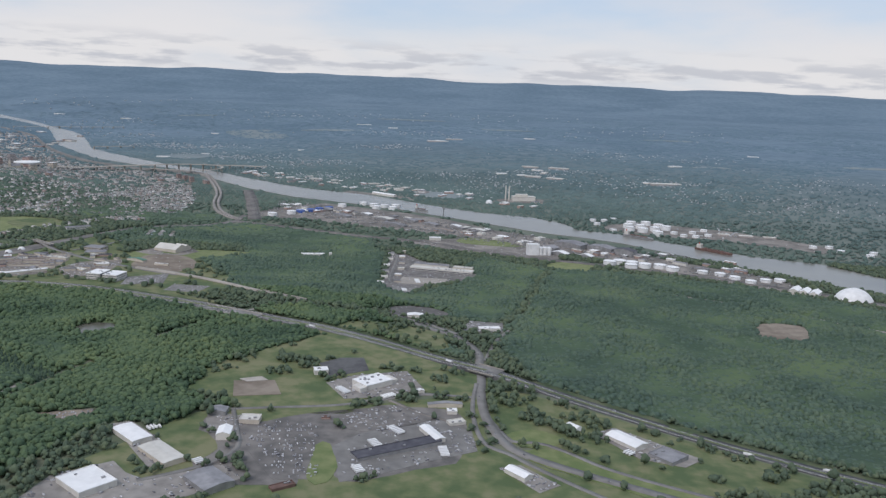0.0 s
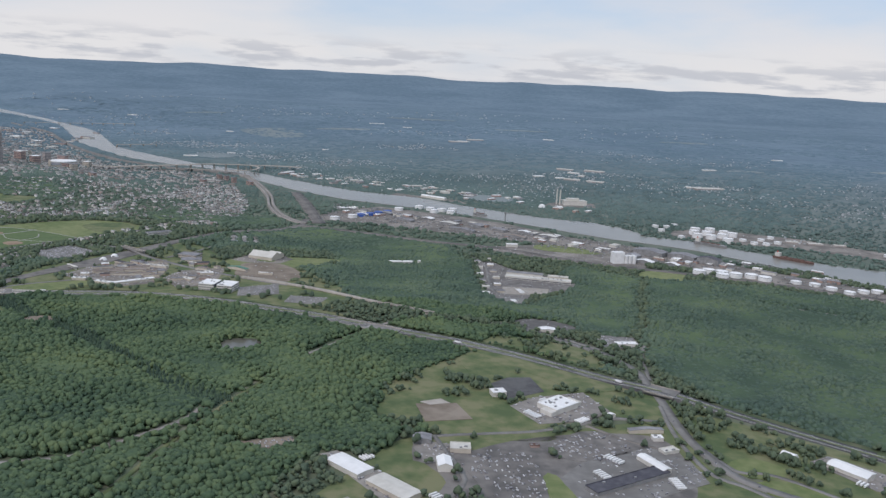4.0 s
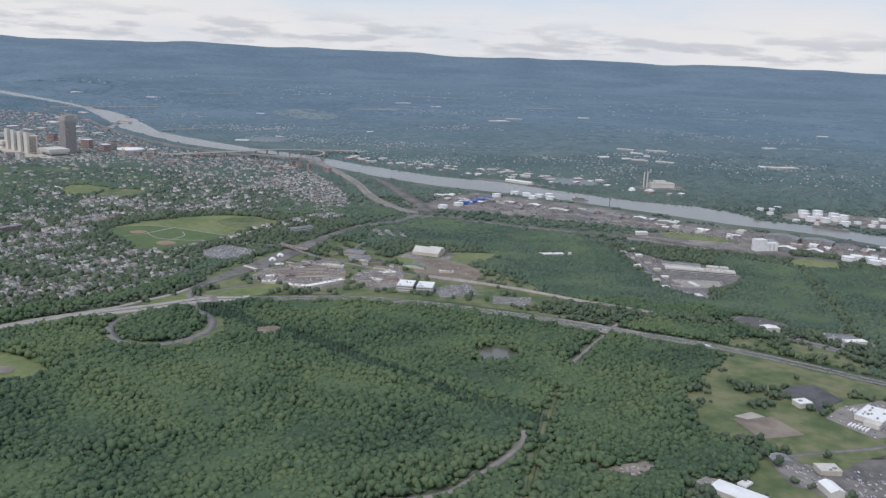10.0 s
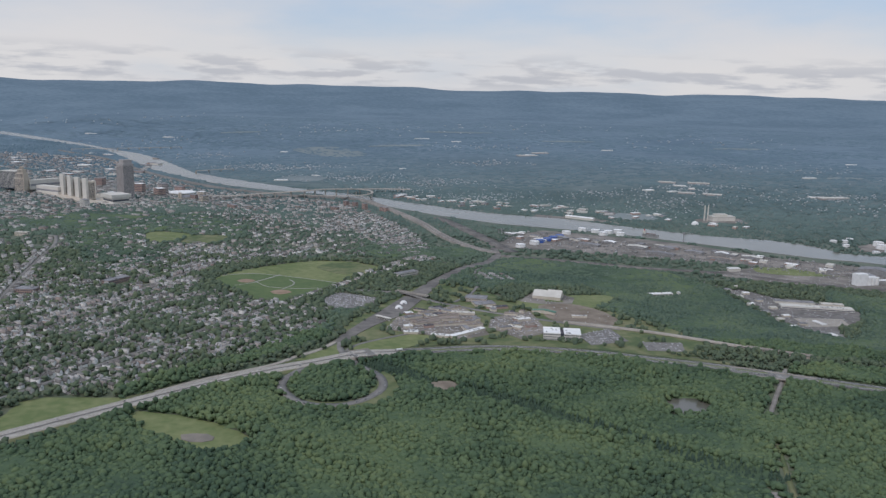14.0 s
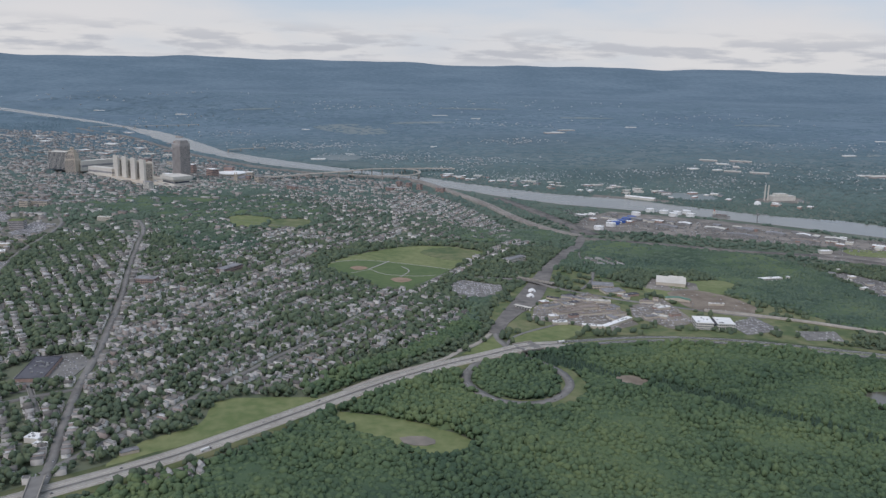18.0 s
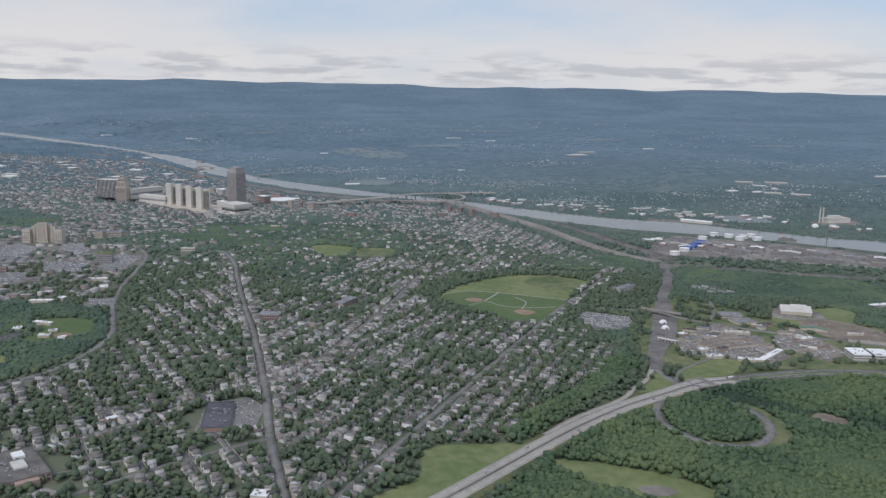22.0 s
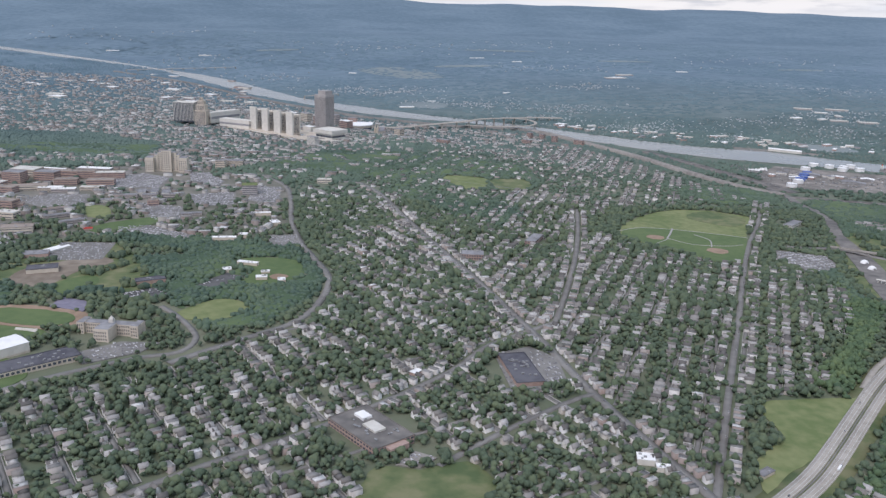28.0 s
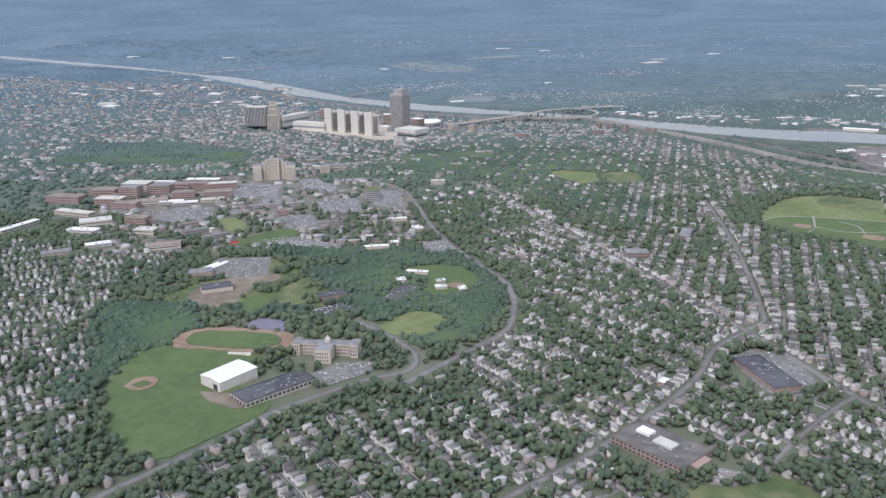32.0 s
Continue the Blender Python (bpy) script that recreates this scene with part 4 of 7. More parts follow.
def gabled_walls(bm, w, d, h, rise):
    a, b = w / 2, d / 2
    v = [bm.verts.new(c) for c in ((-a, -b, -2), (a, -b, -2), (a, b, -2), (-a, b, -2), (-a, -b, h), (a, -b, h), (a, b, h), (-a, b, h), (0, -b, h + rise), (0, b, h + rise))]
    for q in ((0, 1, 5, 8, 4), (1, 2, 6, 5), (2, 3, 7, 9, 6), (3, 0, 4, 7)):
        bm.faces.new([v[k] for k in q])
    return bm


def drum(bm, r, z0, z1, n=20, cone=0.0, top=True, r1=None, x=0.0, y=0.0):
    r1 = r if r1 is None else r1
    lo = [bm.verts.new((x + r * math.cos(k * math.tau / n), y + r * math.sin(k * math.tau / n), z0)) for k in range(n)]
    hi = [bm.verts.new((x + r1 * math.cos(k * math.tau / n), y + r1 * math.sin(k * math.tau / n), z1)) for k in range(n)]
    for k in range(n):
        bm.faces.new((lo[k], lo[(k + 1) % n], hi[(k + 1) % n], hi[k]))
    if top:
        tip = bm.verts.new((x, y, z1 + cone))
        for k in range(n):
            bm.faces.new((hi[k], hi[(k + 1) % n], tip))
    return bm


def flat_roof(bm, w, d, h, lip=0.9, edge=0.5):
    """A flat roof sunk behind a low parapet."""
    a, b = w / 2, d / 2
    box(bm, -a - 0.15, -b - 0.15, h, a + 0.15, -b + edge, h + lip)
    box(bm, -a - 0.15, b - edge, h, a + 0.15, b + 0.15, h + lip)
    box(bm, -a - 0.15, -b + edge, h, -a + edge, b - edge, h + lip)
    box(bm, a - edge, -b + edge, h, a + 0.15, b - edge, h + lip)
    box(bm, -a + edge, -b + edge, h - 0.3, a - edge, b - edge, h + 0.15)
    return bm


def block(name, label, category, x, y, w, d, h, turn, wall, roof, gable=0.0, floors=0, bays=0, units=0, pane=M_GLASS, group="", z=None, seed=0):
    """A building: wall, roof, rows of windows, plant on the roof, a door."""
    if z is None:
        z = float(land(x, y))
        take_disc(x, y, max(w, d) * 0.5 + 2)
    ob = thing(name, label, category, at(x, y, z, turn), group)
    if gable:
        part("wall", gabled_walls(bmesh.new(), w, d, h, gable), wall, ob)
        part("roof", prism(bmesh.new(), w, d, h, gable), roof, ob)
    else:
        part("wall", box(bmesh.new(), -w / 2, -d / 2, -3, w / 2, d / 2, h), wall, ob)
        part("roof", flat_roof(bmesh.new(), w, d, h), roof, ob)
    tall = h / max(floors, 1)
    close = y < 2000 and bays <= 16
    for k in range(floors):
        z0 = k * tall + tall * 0.32
        for along, out, n, turned in ((w, d / 2, bays, 0), (w, -d / 2, bays, 0), (d, w / 2, max(2, int(bays * d / w)), 1), (d, -w / 2, max(2, int(bays * d / w)), 1)):
            gap = along / n
            half = gap * 0.32 if close else along / 2 - gap * 0.2
            size = (0.11, half) if turned else (half, 0.11)
            pane_mesh = bm_mesh("window", box(bmesh.new(), -size[0], -size[1], 0, size[0], size[1], tall * (0.45 if close else 0.26)), pane)
            for q in range(n if close else 1):
                c = -along / 2 + gap * (q + 0.5) if close else 0.0
                one = part("window" if close else "window_band", pane_mesh, None, ob)
                one.location = (U * out, U * c, U * z0) if turned else (U * c, U * out, U * z0)
    rnd = random.Random(seed + int(abs(x) * 7 + abs(y)))
    for k in range(units):
        ux, uy = rnd.uniform(-0.36, 0.36) * w, rnd.uniform(-0.36, 0.36) * d
        s = rnd.uniform(0.9, 2.0)
        part("roof_unit", box(bmesh.new(), ux - s, uy - s * 0.7, h + 0.1, ux + s, uy + s * 0.7, h + 0.1 + rnd.uniform(1.0, 1.8)), M_STEEL, ob, "grey roof plant")
    return ob


# ---- the government quarter ----
TURN = -46.0
PLAZA = 14.0
plaza = thing("plaza_podium", "long pale stone podium with terraces and steps", "podium", at(-2125, 3375, 0, TURN))
part("terrace", box(bmesh.new(), -210, -70, -40, 200, 70, PLAZA), M_TANSTONE, plaza)
part("parapet", box(bmesh.new(), -210, -71, PLAZA, 200, -69.4, PLAZA + 1.6), M_STONE, plaza)
part("parapet", box(bmesh.new(), -210, 69.4, PLAZA, 200, 71, PLAZA + 1.6), M_STONE, plaza)
part("pool", box(bmesh.new(), -130, -14, PLAZA, 130, 14, PLAZA + 0.3), M_POND, plaza, "long reflecting pool")
take_poly([(-2320, 3470), (-2220, 3575), (-1930, 3280), (-2040, 3175)])

tower = thing("skyscraper", "tall grey-brown office tower with close vertical piers", "skyscraper", at(-1968, 3390, -4, TURN))
TW, TD, TH2 = 52, 40, 142
part("shaft", box(bmesh.new(), -TW / 2, -TD / 2, 0, TW / 2, TD / 2, TH2), M_GLASS, tower)
pier = bm_mesh("pier", box(bmesh.new(), -0.75, -0.6, 0, 0.75, 0.6, TH2), M_TOWER)
for k in range(23):
    for side in (-1, 1):
        p = part("pier", pier, None, tower)
        p.location = (U * (-TW / 2 + TW * k / 22), U * side * TD / 2, 0)
for k in range(1, 18):
    for side in (-1, 1):
        p = part("pier", pier, None, tower)
        p.location = (U * side * TW / 2, U * (-TD / 2 + TD * k / 18), 0)
        p.rotation_euler = (0, 0, radians(90))
part("crown_band", box(bmesh.new(), -TW / 2 - 0.9, -TD / 2 - 0.9, TH2 - 7, TW / 2 + 0.9, TD / 2 + 0.9, TH2 + 1), M_TOWER, tower)
part("roof_plant", box(bmesh.new(), -TW * 0.26, -TD * 0.4, TH2 + 1, TW * 0.44, TD * 0.4, TH2 + 15), M_TOWER, tower)
part("base_band", box(bmesh.new(), -TW / 2 - 0.9, -TD / 2 - 0.9, 0, TW / 2 + 0.9, TD / 2 + 0.9, 8), M_TOWER, tower)

slab = thing("office_slab", "pale office slab joined to a taller white marble fin", "office tower", at(0, 0, PLAZA, TURN), "four matching office slabs")
part("body", box(bmesh.new(), 2, -14, 0, 28, 14, 65), M_TANSTONE, slab)
part("fin", box(bmesh.new(), -6, -16, 0, 2, 16, 76), M_STONE, slab, "white marble fin")
part("stair_fin", box(bmesh.new(), 28, -15, 0, 31, 15, 67), M_STONE, slab)
for k in range(9):
    part("window_strip", box(bmesh.new(), 4 + k * 2.6, -14.25, 6, 4.9 + k * 2.6, -13.9, 59), M_GLASS, slab)
for k in range(9):
    part("window_strip", box(bmesh.new(), 4 + k * 2.6, 13.9, 6, 4.9 + k * 2.6, 14.25, 59), M_GLASS, slab)
for k, (sx, sy) in enumerate(((-2209, 3424), (-2166, 3380), (-2123, 3337), (-2080, 3294))):
    ob = slab if k == 0 else copy_thing(slab, Matrix())
    ob.matrix_basis = at(sx, sy, PLAZA, TURN + 90)

block("cultural_centre", "white stone museum with an overhanging attic storey", "museum", -1948, 3212, 74, 60, 22, TURN, M_STONE, M_STONE, floors=1, bays=14, z=16)
block("museum_terrace", "wide pale stone terrace below the museum", "terrace", -1948, 3212, 112, 92, 22, TURN, M_STONE, M_STONE, z=-6)
block("museum_attic", "projecting white attic of the museum", "museum", -1948, 3212, 86, 72, 8, TURN, M_STONE, M_STONE, z=38.1)
block("justice_block", "long white stone block with a colonnade", "government building", -2333, 3573, 140, 30, 33, 50, M_STONE, M_STONE, floors=1, bays=12, pane=M_GREYROOF, z=22)
block("concourse_block", "broad white stone block behind the slabs", "government building", -2272, 3466, 128, 32, 26, -33, M_STONE, M_STONE, floors=1, bays=30, pane=M_GREYROOF, z=14)
block("plaza_wall_block", "low long white building beside the slabs", "government building", -2203, 3318, 320, 18, 15, -51.5, M_TANSTONE, M_STONE, floors=1, bays=60, pane=M_GREYROOF, z=-4)
leg = block("legislative_block", "dark blue glass block with white vertical fins", "office block", -2460, 3567, 74, 46, 64, -15, M_GLASS, M_STONE, z=22)
fin = bm_mesh("fin", box(bmesh.new(), -0.8, -0.5, 0, 0.8, 0.5, 66), M_STONE)
for k in range(15):
    for side in (-1, 1):
        p = part("fin", fin, None, leg)
        p.location = (U * (-37 + 74 * k / 14), U * side * 23.4, 0)
for k in range(1, 9):
    for side in (-1, 1):
        p = part("fin", fin, None, leg)
        p.location = (U * side * 37.4, U * (-23 + 46 * k / 9), 0)
smith = thing("stone_tower", "stepped tan limestone office tower", "office tower", at(-2397, 3513, 6, -15))
for k, (w, d, z0, z1) in enumerate(((42, 36, 0, 58), (34, 28, 58, 78), (24, 20, 78, 92), (12, 10, 92, 102))):
    part("tier", box(bmesh.new(), -w / 2, -d / 2, z0, w / 2, d / 2, z1), M_TANSTONE, smith)
    for q in range(int(w / 4)):
        part("window_strip", box(bmesh.new(), -w / 2 + 1.3 + q * 4, -d / 2 - 0.2, z0 + 2, -w / 2 + 2.9 + q * 4, -d / 2 + 0.1, z1 - 2), M_GLASS, smith)
arena = thing("arena", "white-roofed round-cornered sports arena", "arena", at(-1838, 3710, -30, -30))
part("wall", drum(bmesh.new(), 50, -6, 24, 28, top=False), M_TANSTONE, arena)
part("roof", drum(bmesh.new(), 54, 24, 28, 28, cone=4), M_WHITE, arena, "white membrane roof")
part("glazed_band", drum(bmesh.new(), 50.4, 8, 16, 28, top=False), M_GLASS, arena)
take_disc(-1838, 3710, 54)
block("apartment_tower", "slim white apartment tower", "apartment building", -2002, 3058, 36, 18, 32, TURN, M_STONE, M_GREYROOF, floors=9, bays=5)
block("round_performance_hall", "low white hall on the podium", "hall", -2020, 3400, 40, 24, 14, TURN, M_STONE, M_WHITE, z=PLAZA)
for k, (x, y, w, d, h, m) in enumerate(((-1890, 3560, 40, 30, 34, M_BRICK), (-1860, 3760, 34, 28, 44, M_BRICK), (-1930, 3760, 34, 26, 46, M_TOWNWALL), (-1990, 3640, 36, 28, 40, M_BRICK), (-2040, 3760, 40, 26, 38, M_TANSTONE), (-1760, 3560, 30, 24, 24, M_BRICK), (-2100, 3900, 44, 30, 30, M_STONE), (-2220, 3860, 36, 30, 36, M_BRICK), (-1700, 3480, 26, 26, 30, M_TANSTONE), (-1790, 3850, 30, 26, 28, M_TANSTONE), (-2160, 4060, 40, 34, 26, M_BEIGE), (-2330, 3900, 46, 34, 22, M_STONE))):
    block("downtown_block", "downtown office block with rows of windows", "office block", x, y, w, d, h, (TURN, -15)[k % 2], m, (M_GREYROOF, M_WHITE)[k % 3 == 0], floors=max(3, h // 6), bays=8, group="downtown office blocks")
church = thing("church", "stone church with twin spires", "church", at(-1770, 3470, None, TURN))
part("nave", gabled_walls(bmesh.new(), 16, 40, 14, 9), M_TANSTONE, church)
part("roof", prism(bmesh.new(), 16, 40, 14, 9), M_GREYROOF, church)
for sx in (-6, 6):
    part("spire", drum(box(bmesh.new(), sx - 3, -23, -2, sx + 3, -17, 24), 4.0, 24, 40, 8, r1=0.2, x=sx, y=-20), M_TANSTONE, church)
for x, y, w, d, h in ((-1160, 3700, 20, 16, 24), (-1120, 3660, 20, 16, 24), (-1080, 3620, 20, 16, 24), (-1200, 3580, 40, 14, 14), (-1000, 3560, 40, 14, 18), (-1560, 3320, 50, 16, 18)):
    block("brick_apartments", "red-brown brick apartment block", "apartment building", x, y, w, d, h, -50, M_BRICK, M_GREYROOF, floors=6, bays=6, group="brick apartment blocks")

# ---- the hospital hill ----
hosp = thing("hospital", "stepped beige masonry hospital with wings", "hospital", at(-2352, 2596, None, -3))
hosp.scale = (0.84, 0.9, 0.95)
for n, (x0, x1, y0, y1, h) in enumerate(((-26, 26, -8, 16, 50), (-60, -36, -22, 10, 38), (36, 60, -22, 10, 38), (-36, -26, -10, 12, 44), (26, 36, -10, 12, 44), (-14, 14, -16, -8, 56))):
    part("wing", box(bmesh.new(), x0, y0, -3, x1, y1, h), M_BEIGE, hosp)
    part("roof", box(bmesh.new(), x0 + 0.8, y0 + 0.8, h, x1 - 0.8, y1 - 0.8, h + 0.7), M_GREYROOF, hosp)
    for k in range(1, int(h / 5.5)):
        for q in range(int((x1 - x0) / 6)):
            part("window", box(bmesh.new(), x0 + 1.5 + q * 6, y0 - 0.15, k * 5.5, x0 + 4.2 + q * 6, y0 + 0.1, k * 5.5 + 2.4), M_GLASS, hosp)
take_disc(-2352, 2596, 60)
for k, (x, y, w, d, h, t, m, r) in enumerate((
    (-2545, 2425, 50, 26, 16, 3, M_BRICK, M_BROWNROOF), (-2470, 2425, 60, 28, 16, 3, M_BRICK, M_BROWNROOF), (-2520, 2500, 40, 24, 20, 3, M_BRICK, M_METALROOF), (-2600, 2470, 50, 30, 24, -15, M_BRICK, M_GREYROOF), (-2660, 2440, 44, 30, 30, -15, M_BRICK, M_GREYROOF), (-2720, 2470, 60, 34, 18, -15, M_BRICK, M_METALROOF), (-2610, 2540, 60, 24, 14, -15, M_BEIGE, M_WHITE), (-2790, 2420, 80, 36, 16, -20, M_BRICK, M_METALROOF), (-2560, 2360, 50, 20, 10, 0, M_TANSTONE, M_WHITE), (-2480, 2370, 40, 16, 10, 0, M_TANSTONE, M_METALROOF), (-2650, 2340, 56, 24, 16, -18, M_BRICK, M_BROWNROOF), (-2600, 2210, 44, 26, 18, -18, M_BRICK, M_BROWNROOF), (-2570, 2130, 40, 24, 14, -18, M_TANSTONE, M_METALROOF), (-2520, 2030, 56, 30, 12, 10, M_BEIGE, M_METALROOF), (-2690, 2160, 60, 20, 8, -18, M_STONE, M_WHITE), (-2740, 2290, 90, 20, 12, -30, M_TANSTONE, M_METALROOF), (-2820, 2200, 16, 90, 10, -30, M_TANSTONE, M_WHITE), (-2380, 2300, 30, 14, 10, 5, M_TOWNWALL, M_GREYROOF), (-2340, 2305, 30, 14, 10, 5, M_TOWNWALL, M_GREYROOF), (-2300, 2310, 30, 14, 10, 5, M_TOWNWALL, M_GREYROOF), (-2360, 2340, 30, 14, 10, 5, M_TOWNWALL, M_GREYROOF), (-2320, 2240, 22, 16, 14, 5, M_BRICK, M_BROWNROOF), (-2420, 2260, 24, 16, 8, 10, M_STONE, M_GREYROOF), (-2230, 2160, 40, 14, 6, 8, M_TOWNWALL, M_GREYROOF), (-2200, 2680, 50, 26, 18, -8, M_TANSTONE, M_GREYROOF), (-2230, 2650, 24, 20, 24, -8, M_TANSTONE, M_GREYROOF), (-2440, 2090, 50, 12, 8, 30, M_TOWNWALL, M_GREYROOF), (-2480, 2130, 50, 12, 8, 30, M_TOWNWALL, M_GREYROOF), (-2500, 2180, 40, 12, 8, 30, M_TOWNWALL, M_METALROOF), (-2640, 2060, 44, 18, 8, 20, M_STONE, M_WHITE), (-2700, 2020, 50, 20, 8, 20, M_TANSTONE, M_GREYROOF))):
    r = M_BROWNROOF if r is M_METALROOF and k % 3 else r
    block("hospital_block", "brick hospital block with a flat roof" if m is M_BRICK else "pale hospital block with a flat roof", "hospital building", x, y, w, d, h * 0.85, t, m, r, floors=max(2, h // 5), bays=max(5, w // 7), units=3, group="hospital blocks")
block("parking_garage", "dark square office block with a green roof", "office block", -2132, 2358, 34, 28, 22, 5, M_TOWER, M_LAWN, floors=5, bays=8)
block("yellow_hall", "pale yellow brick hall", "hall", -1965, 2486, 34, 14, 10, -5, M_BEIGE, M_METALROOF, floors=2, bays=8, units=2)
for x, y, w, d, h, t in ((-2093, 2165, 40, 10, 6, 5), (-2060, 2092, 16, 22, 7, 20), (-2147, 1985, 46, 10, 5, 0), (-2112, 2000, 14, 14, 7, 0), (-2090, 1835, 36, 9, 5, -20), (-2120, 1800, 14, 14, 5, 10), (-2058, 1790, 14, 8, 4, 10), (-2062, 1760, 18, 12, 5, 5), (-2030, 1750, 12, 14, 4, 5)):
    block("white_roofed_hall", "low hall with a bright white roof", "hall", x, y, w, d, h, t, M_TANSTONE, M_WHITE, units=2, group="low halls with white roofs")
for k in range(2):
    block("long_shed", "long narrow white-roofed shed", "shed", -2428 + k * 14, 1908 + k * 6, 9, 40, 4, -35, M_STONE, M_WHITE, gable=1.5, group="twin long sheds")
block("school_hall", "low dark-roofed school wing", "school", -2440, 1880, 40, 24, 6, 10, M_BRICK, M_GREYROOF, units=3)
block("new_school", "half-built school with a dark roof and tan walls", "school", -2405, 1800, 46, 26, 7, 15, M_BEIGE, M_DARKROOF, units=4)
block("middle_school", "brown low school building", "school", -2230, 1745, 44, 18, 6, 20, M_BRICK, M_DARKROOF, units=3)
block("red_grandstand", "red roofed stand beside the green", "grandstand", -2400, 2045, 16, 10, 3, 15, M_BRICK, M_RED)
for k, (x, y) in enumerate(((-2160, 2150), (-2140, 2170))):
    block("small_hall", "small grey hall near car parks", "hall", x, y, 14, 10, 5, 10, M_TANSTONE, M_GREYROOF)

# ---- the academy, its sports hall, the brick school ----
acad = thing("academy", "pale stone academy with three wings and a lantern", "school", at(-2238, 1540, None, -14))
for x0, x1, y0, y1, h in ((-42, 36, -6, 8, 15), (-10, 10, -30, -6, 17), (-44, -34, -10, 12, 16), (30, 40, -10, 12, 16)):
    part("wing", box(bmesh.new(), x0, y0, -3, x1, y1, h), M_TANSTONE, acad)
    part("roof", box(bmesh.new(), x0 + 0.7, y0 + 0.7, h, x1 - 0.7, y1 - 0.7, h + 0.6), M_GREYROOF, acad)
    for k in range(3):
        for q in range(int((x1 - x0) / 3)):
            part("window", box(bmesh.new(), x0 + 0.9 + q * 3, y0 - 0.15, 2 + k * 4.6, x0 + 2.2 + q * 3, y0 + 0.1, 4.6 + k * 4.6), M_GLASS, acad)
part("lantern", drum(box(bmesh.new(), -3, -3, 15, 3, 3, 21), 3.2, 21, 25, 10, r1=0.4), M_STONE, acad, "white roof lantern")
take_disc(-2238, 1540, 46)
gym = thing("sports_hall", "big new sports hall with a pure white roof", "sports hall", at(-2354, 1476, None, 43))
part("wall", box(bmesh.new(), -27, -18, -3, 27, 18, 13), M_STONE, gym)
part("roof", prism(bmesh.new(), 36, 54, 13, 1.6), M_WHITE, gym, "bright white roof").rotation_euler = (0, 0, radians(90))
part("loading_door", box(bmesh.new(), -27.2, -13, 0, -26.8, -6, 9), M_GLASS, gym)
part("base_course", box(bmesh.new(), -27.2, -18.2, -3, 27.2, 18.2, 2.2), M_TANSTONE, gym)
take_disc(-2351, 1473, 30)
block("gym_annex", "long low annex with a dark flat roof", "school", -2301, 1442, 92, 34, 7, 34, M_TANSTONE, M_DARKROOF, floors=1, bays=16, units=16)
patch("site_dirt", [(-2385, 1450), (-2370, 1425), (-2340, 1400), (-2330, 1412), (-2350, 1440)], M_DIRT, "pale building dirt beside the sports hall", "ground", lift=1.6)
bank_seats = thing("bleachers", "small white bleachers beside the track", "bleachers", at(-2350, 1548, None, -14))
for k in range(4):
    part("bench_row", box(bmesh.new(), -15, k * 1.2, 0, 15, k * 1.2 + 1.1, 0.8 + k * 0.8), M_STONE, bank_seats)
brick = block("brick_school", "brick school with a grey flat roof", "school", -1913, 1254, 84, 50, 9, -57, M_BRICK, M_CINDER, floors=2, bays=16, units=18)
part("white_monitor", box(bmesh.new(), -30, 0, 9, -14, 12, 12), M_WHITE, brick, "white roof monitor")
part("pale_monitor", box(bmesh.new(), -6, -6, 9, 16, 8, 11.5), M_METALROOF, brick, "pale roof monitor")
part("entrance_wing", box(bmesh.new(), 42, -12, -2, 50, 12, 8), M_BRICK, brick)
block("supermarket", "low brick supermarket with a dark roof", "shop", -1719, 1402, 36, 88, 6, 4, M_BRICK, M_DARKROOF, units=20)
block("white_corner_shop", "white-roofed corner shop beside houses", "shop", -1640, 1182, 18, 14, 6, -15, M_STONE, M_WHITE, units=3)
block("white_corner_shop", "white-roofed shop on a corner", "shop", -1628, 1165, 14, 8, 5, -15, M_STONE, M_WHITE, units=2)
block("verge_garage", "grey low garage beside the meadow", "garage", -1528, 1150, 20, 9, 4, 30, M_TANSTONE, M_GREYROOF, units=1)
block("red_white_house", "red house with a bright white flat roof", "house", -1851, 1395, 14, 9, 6, 40, M_BRICK, M_WHITE)
block("brick_hall", "orange brick school on the avenue", "school", -1700, 1880, 40, 26, 10, -10, M_BRICK, M_GREYROOF, floors=2, bays=9, units=4)
block("brick_hall", "long brick terrace with a grey roof", "terrace", -1560, 1990, 60, 20, 9, 60, M_BRICK, M_GREYROOF, floors=2, bays=12, units=3)

# ---- by the motorway ----
for k, (dx, dy) in enumerate(((-18, 3), (18, -3))):
    block("office_cube", "white office block with dark window bands", "office block", -664 + dx, 1640 + dy, 30, 40, 13, -9, M_STONE, M_WHITE, floors=3, bays=9, units=4, group="twin white office blocks")
hip = block("pale_hall", "broad hall with a pale pitched roof", "hall", -632, 1945, 44, 60, 8, 70, M_BEIGE, M_METALROOF, gable=9)
for x, y, w, d, t, r in ((-884, 1630, 34, 10, -18, M_WHITE), (-834, 1652, 84, 11, 41, M_WHITE), (-936, 1648, 26, 10, 3, M_WHITE), (-905, 1722, 52, 28, 22, M_BROWNROOF), (-870, 1745, 60, 20, 15, M_BROWNROOF), (-830, 1790, 46, 12, -10, M_METALROOF), (-900, 1790, 36, 10, 30, M_BROWNROOF), (-850, 1710, 70, 8, 15, M_BROWNROOF), (-780, 1870, 44, 30, 12, M_GREYROOF), (-930, 1655, 14, 8, 5, M_WHITE), (-600, 1780, 30, 4, -5, M_WHITE), (-845, 1825, 30, 8, 30, M_BROWNROOF)):
    block("shop_row", "low row of shops with a flat roof", "shop", x, y, w, d, 5, t, M_BEIGE, r, units=5, group="low shop rows")
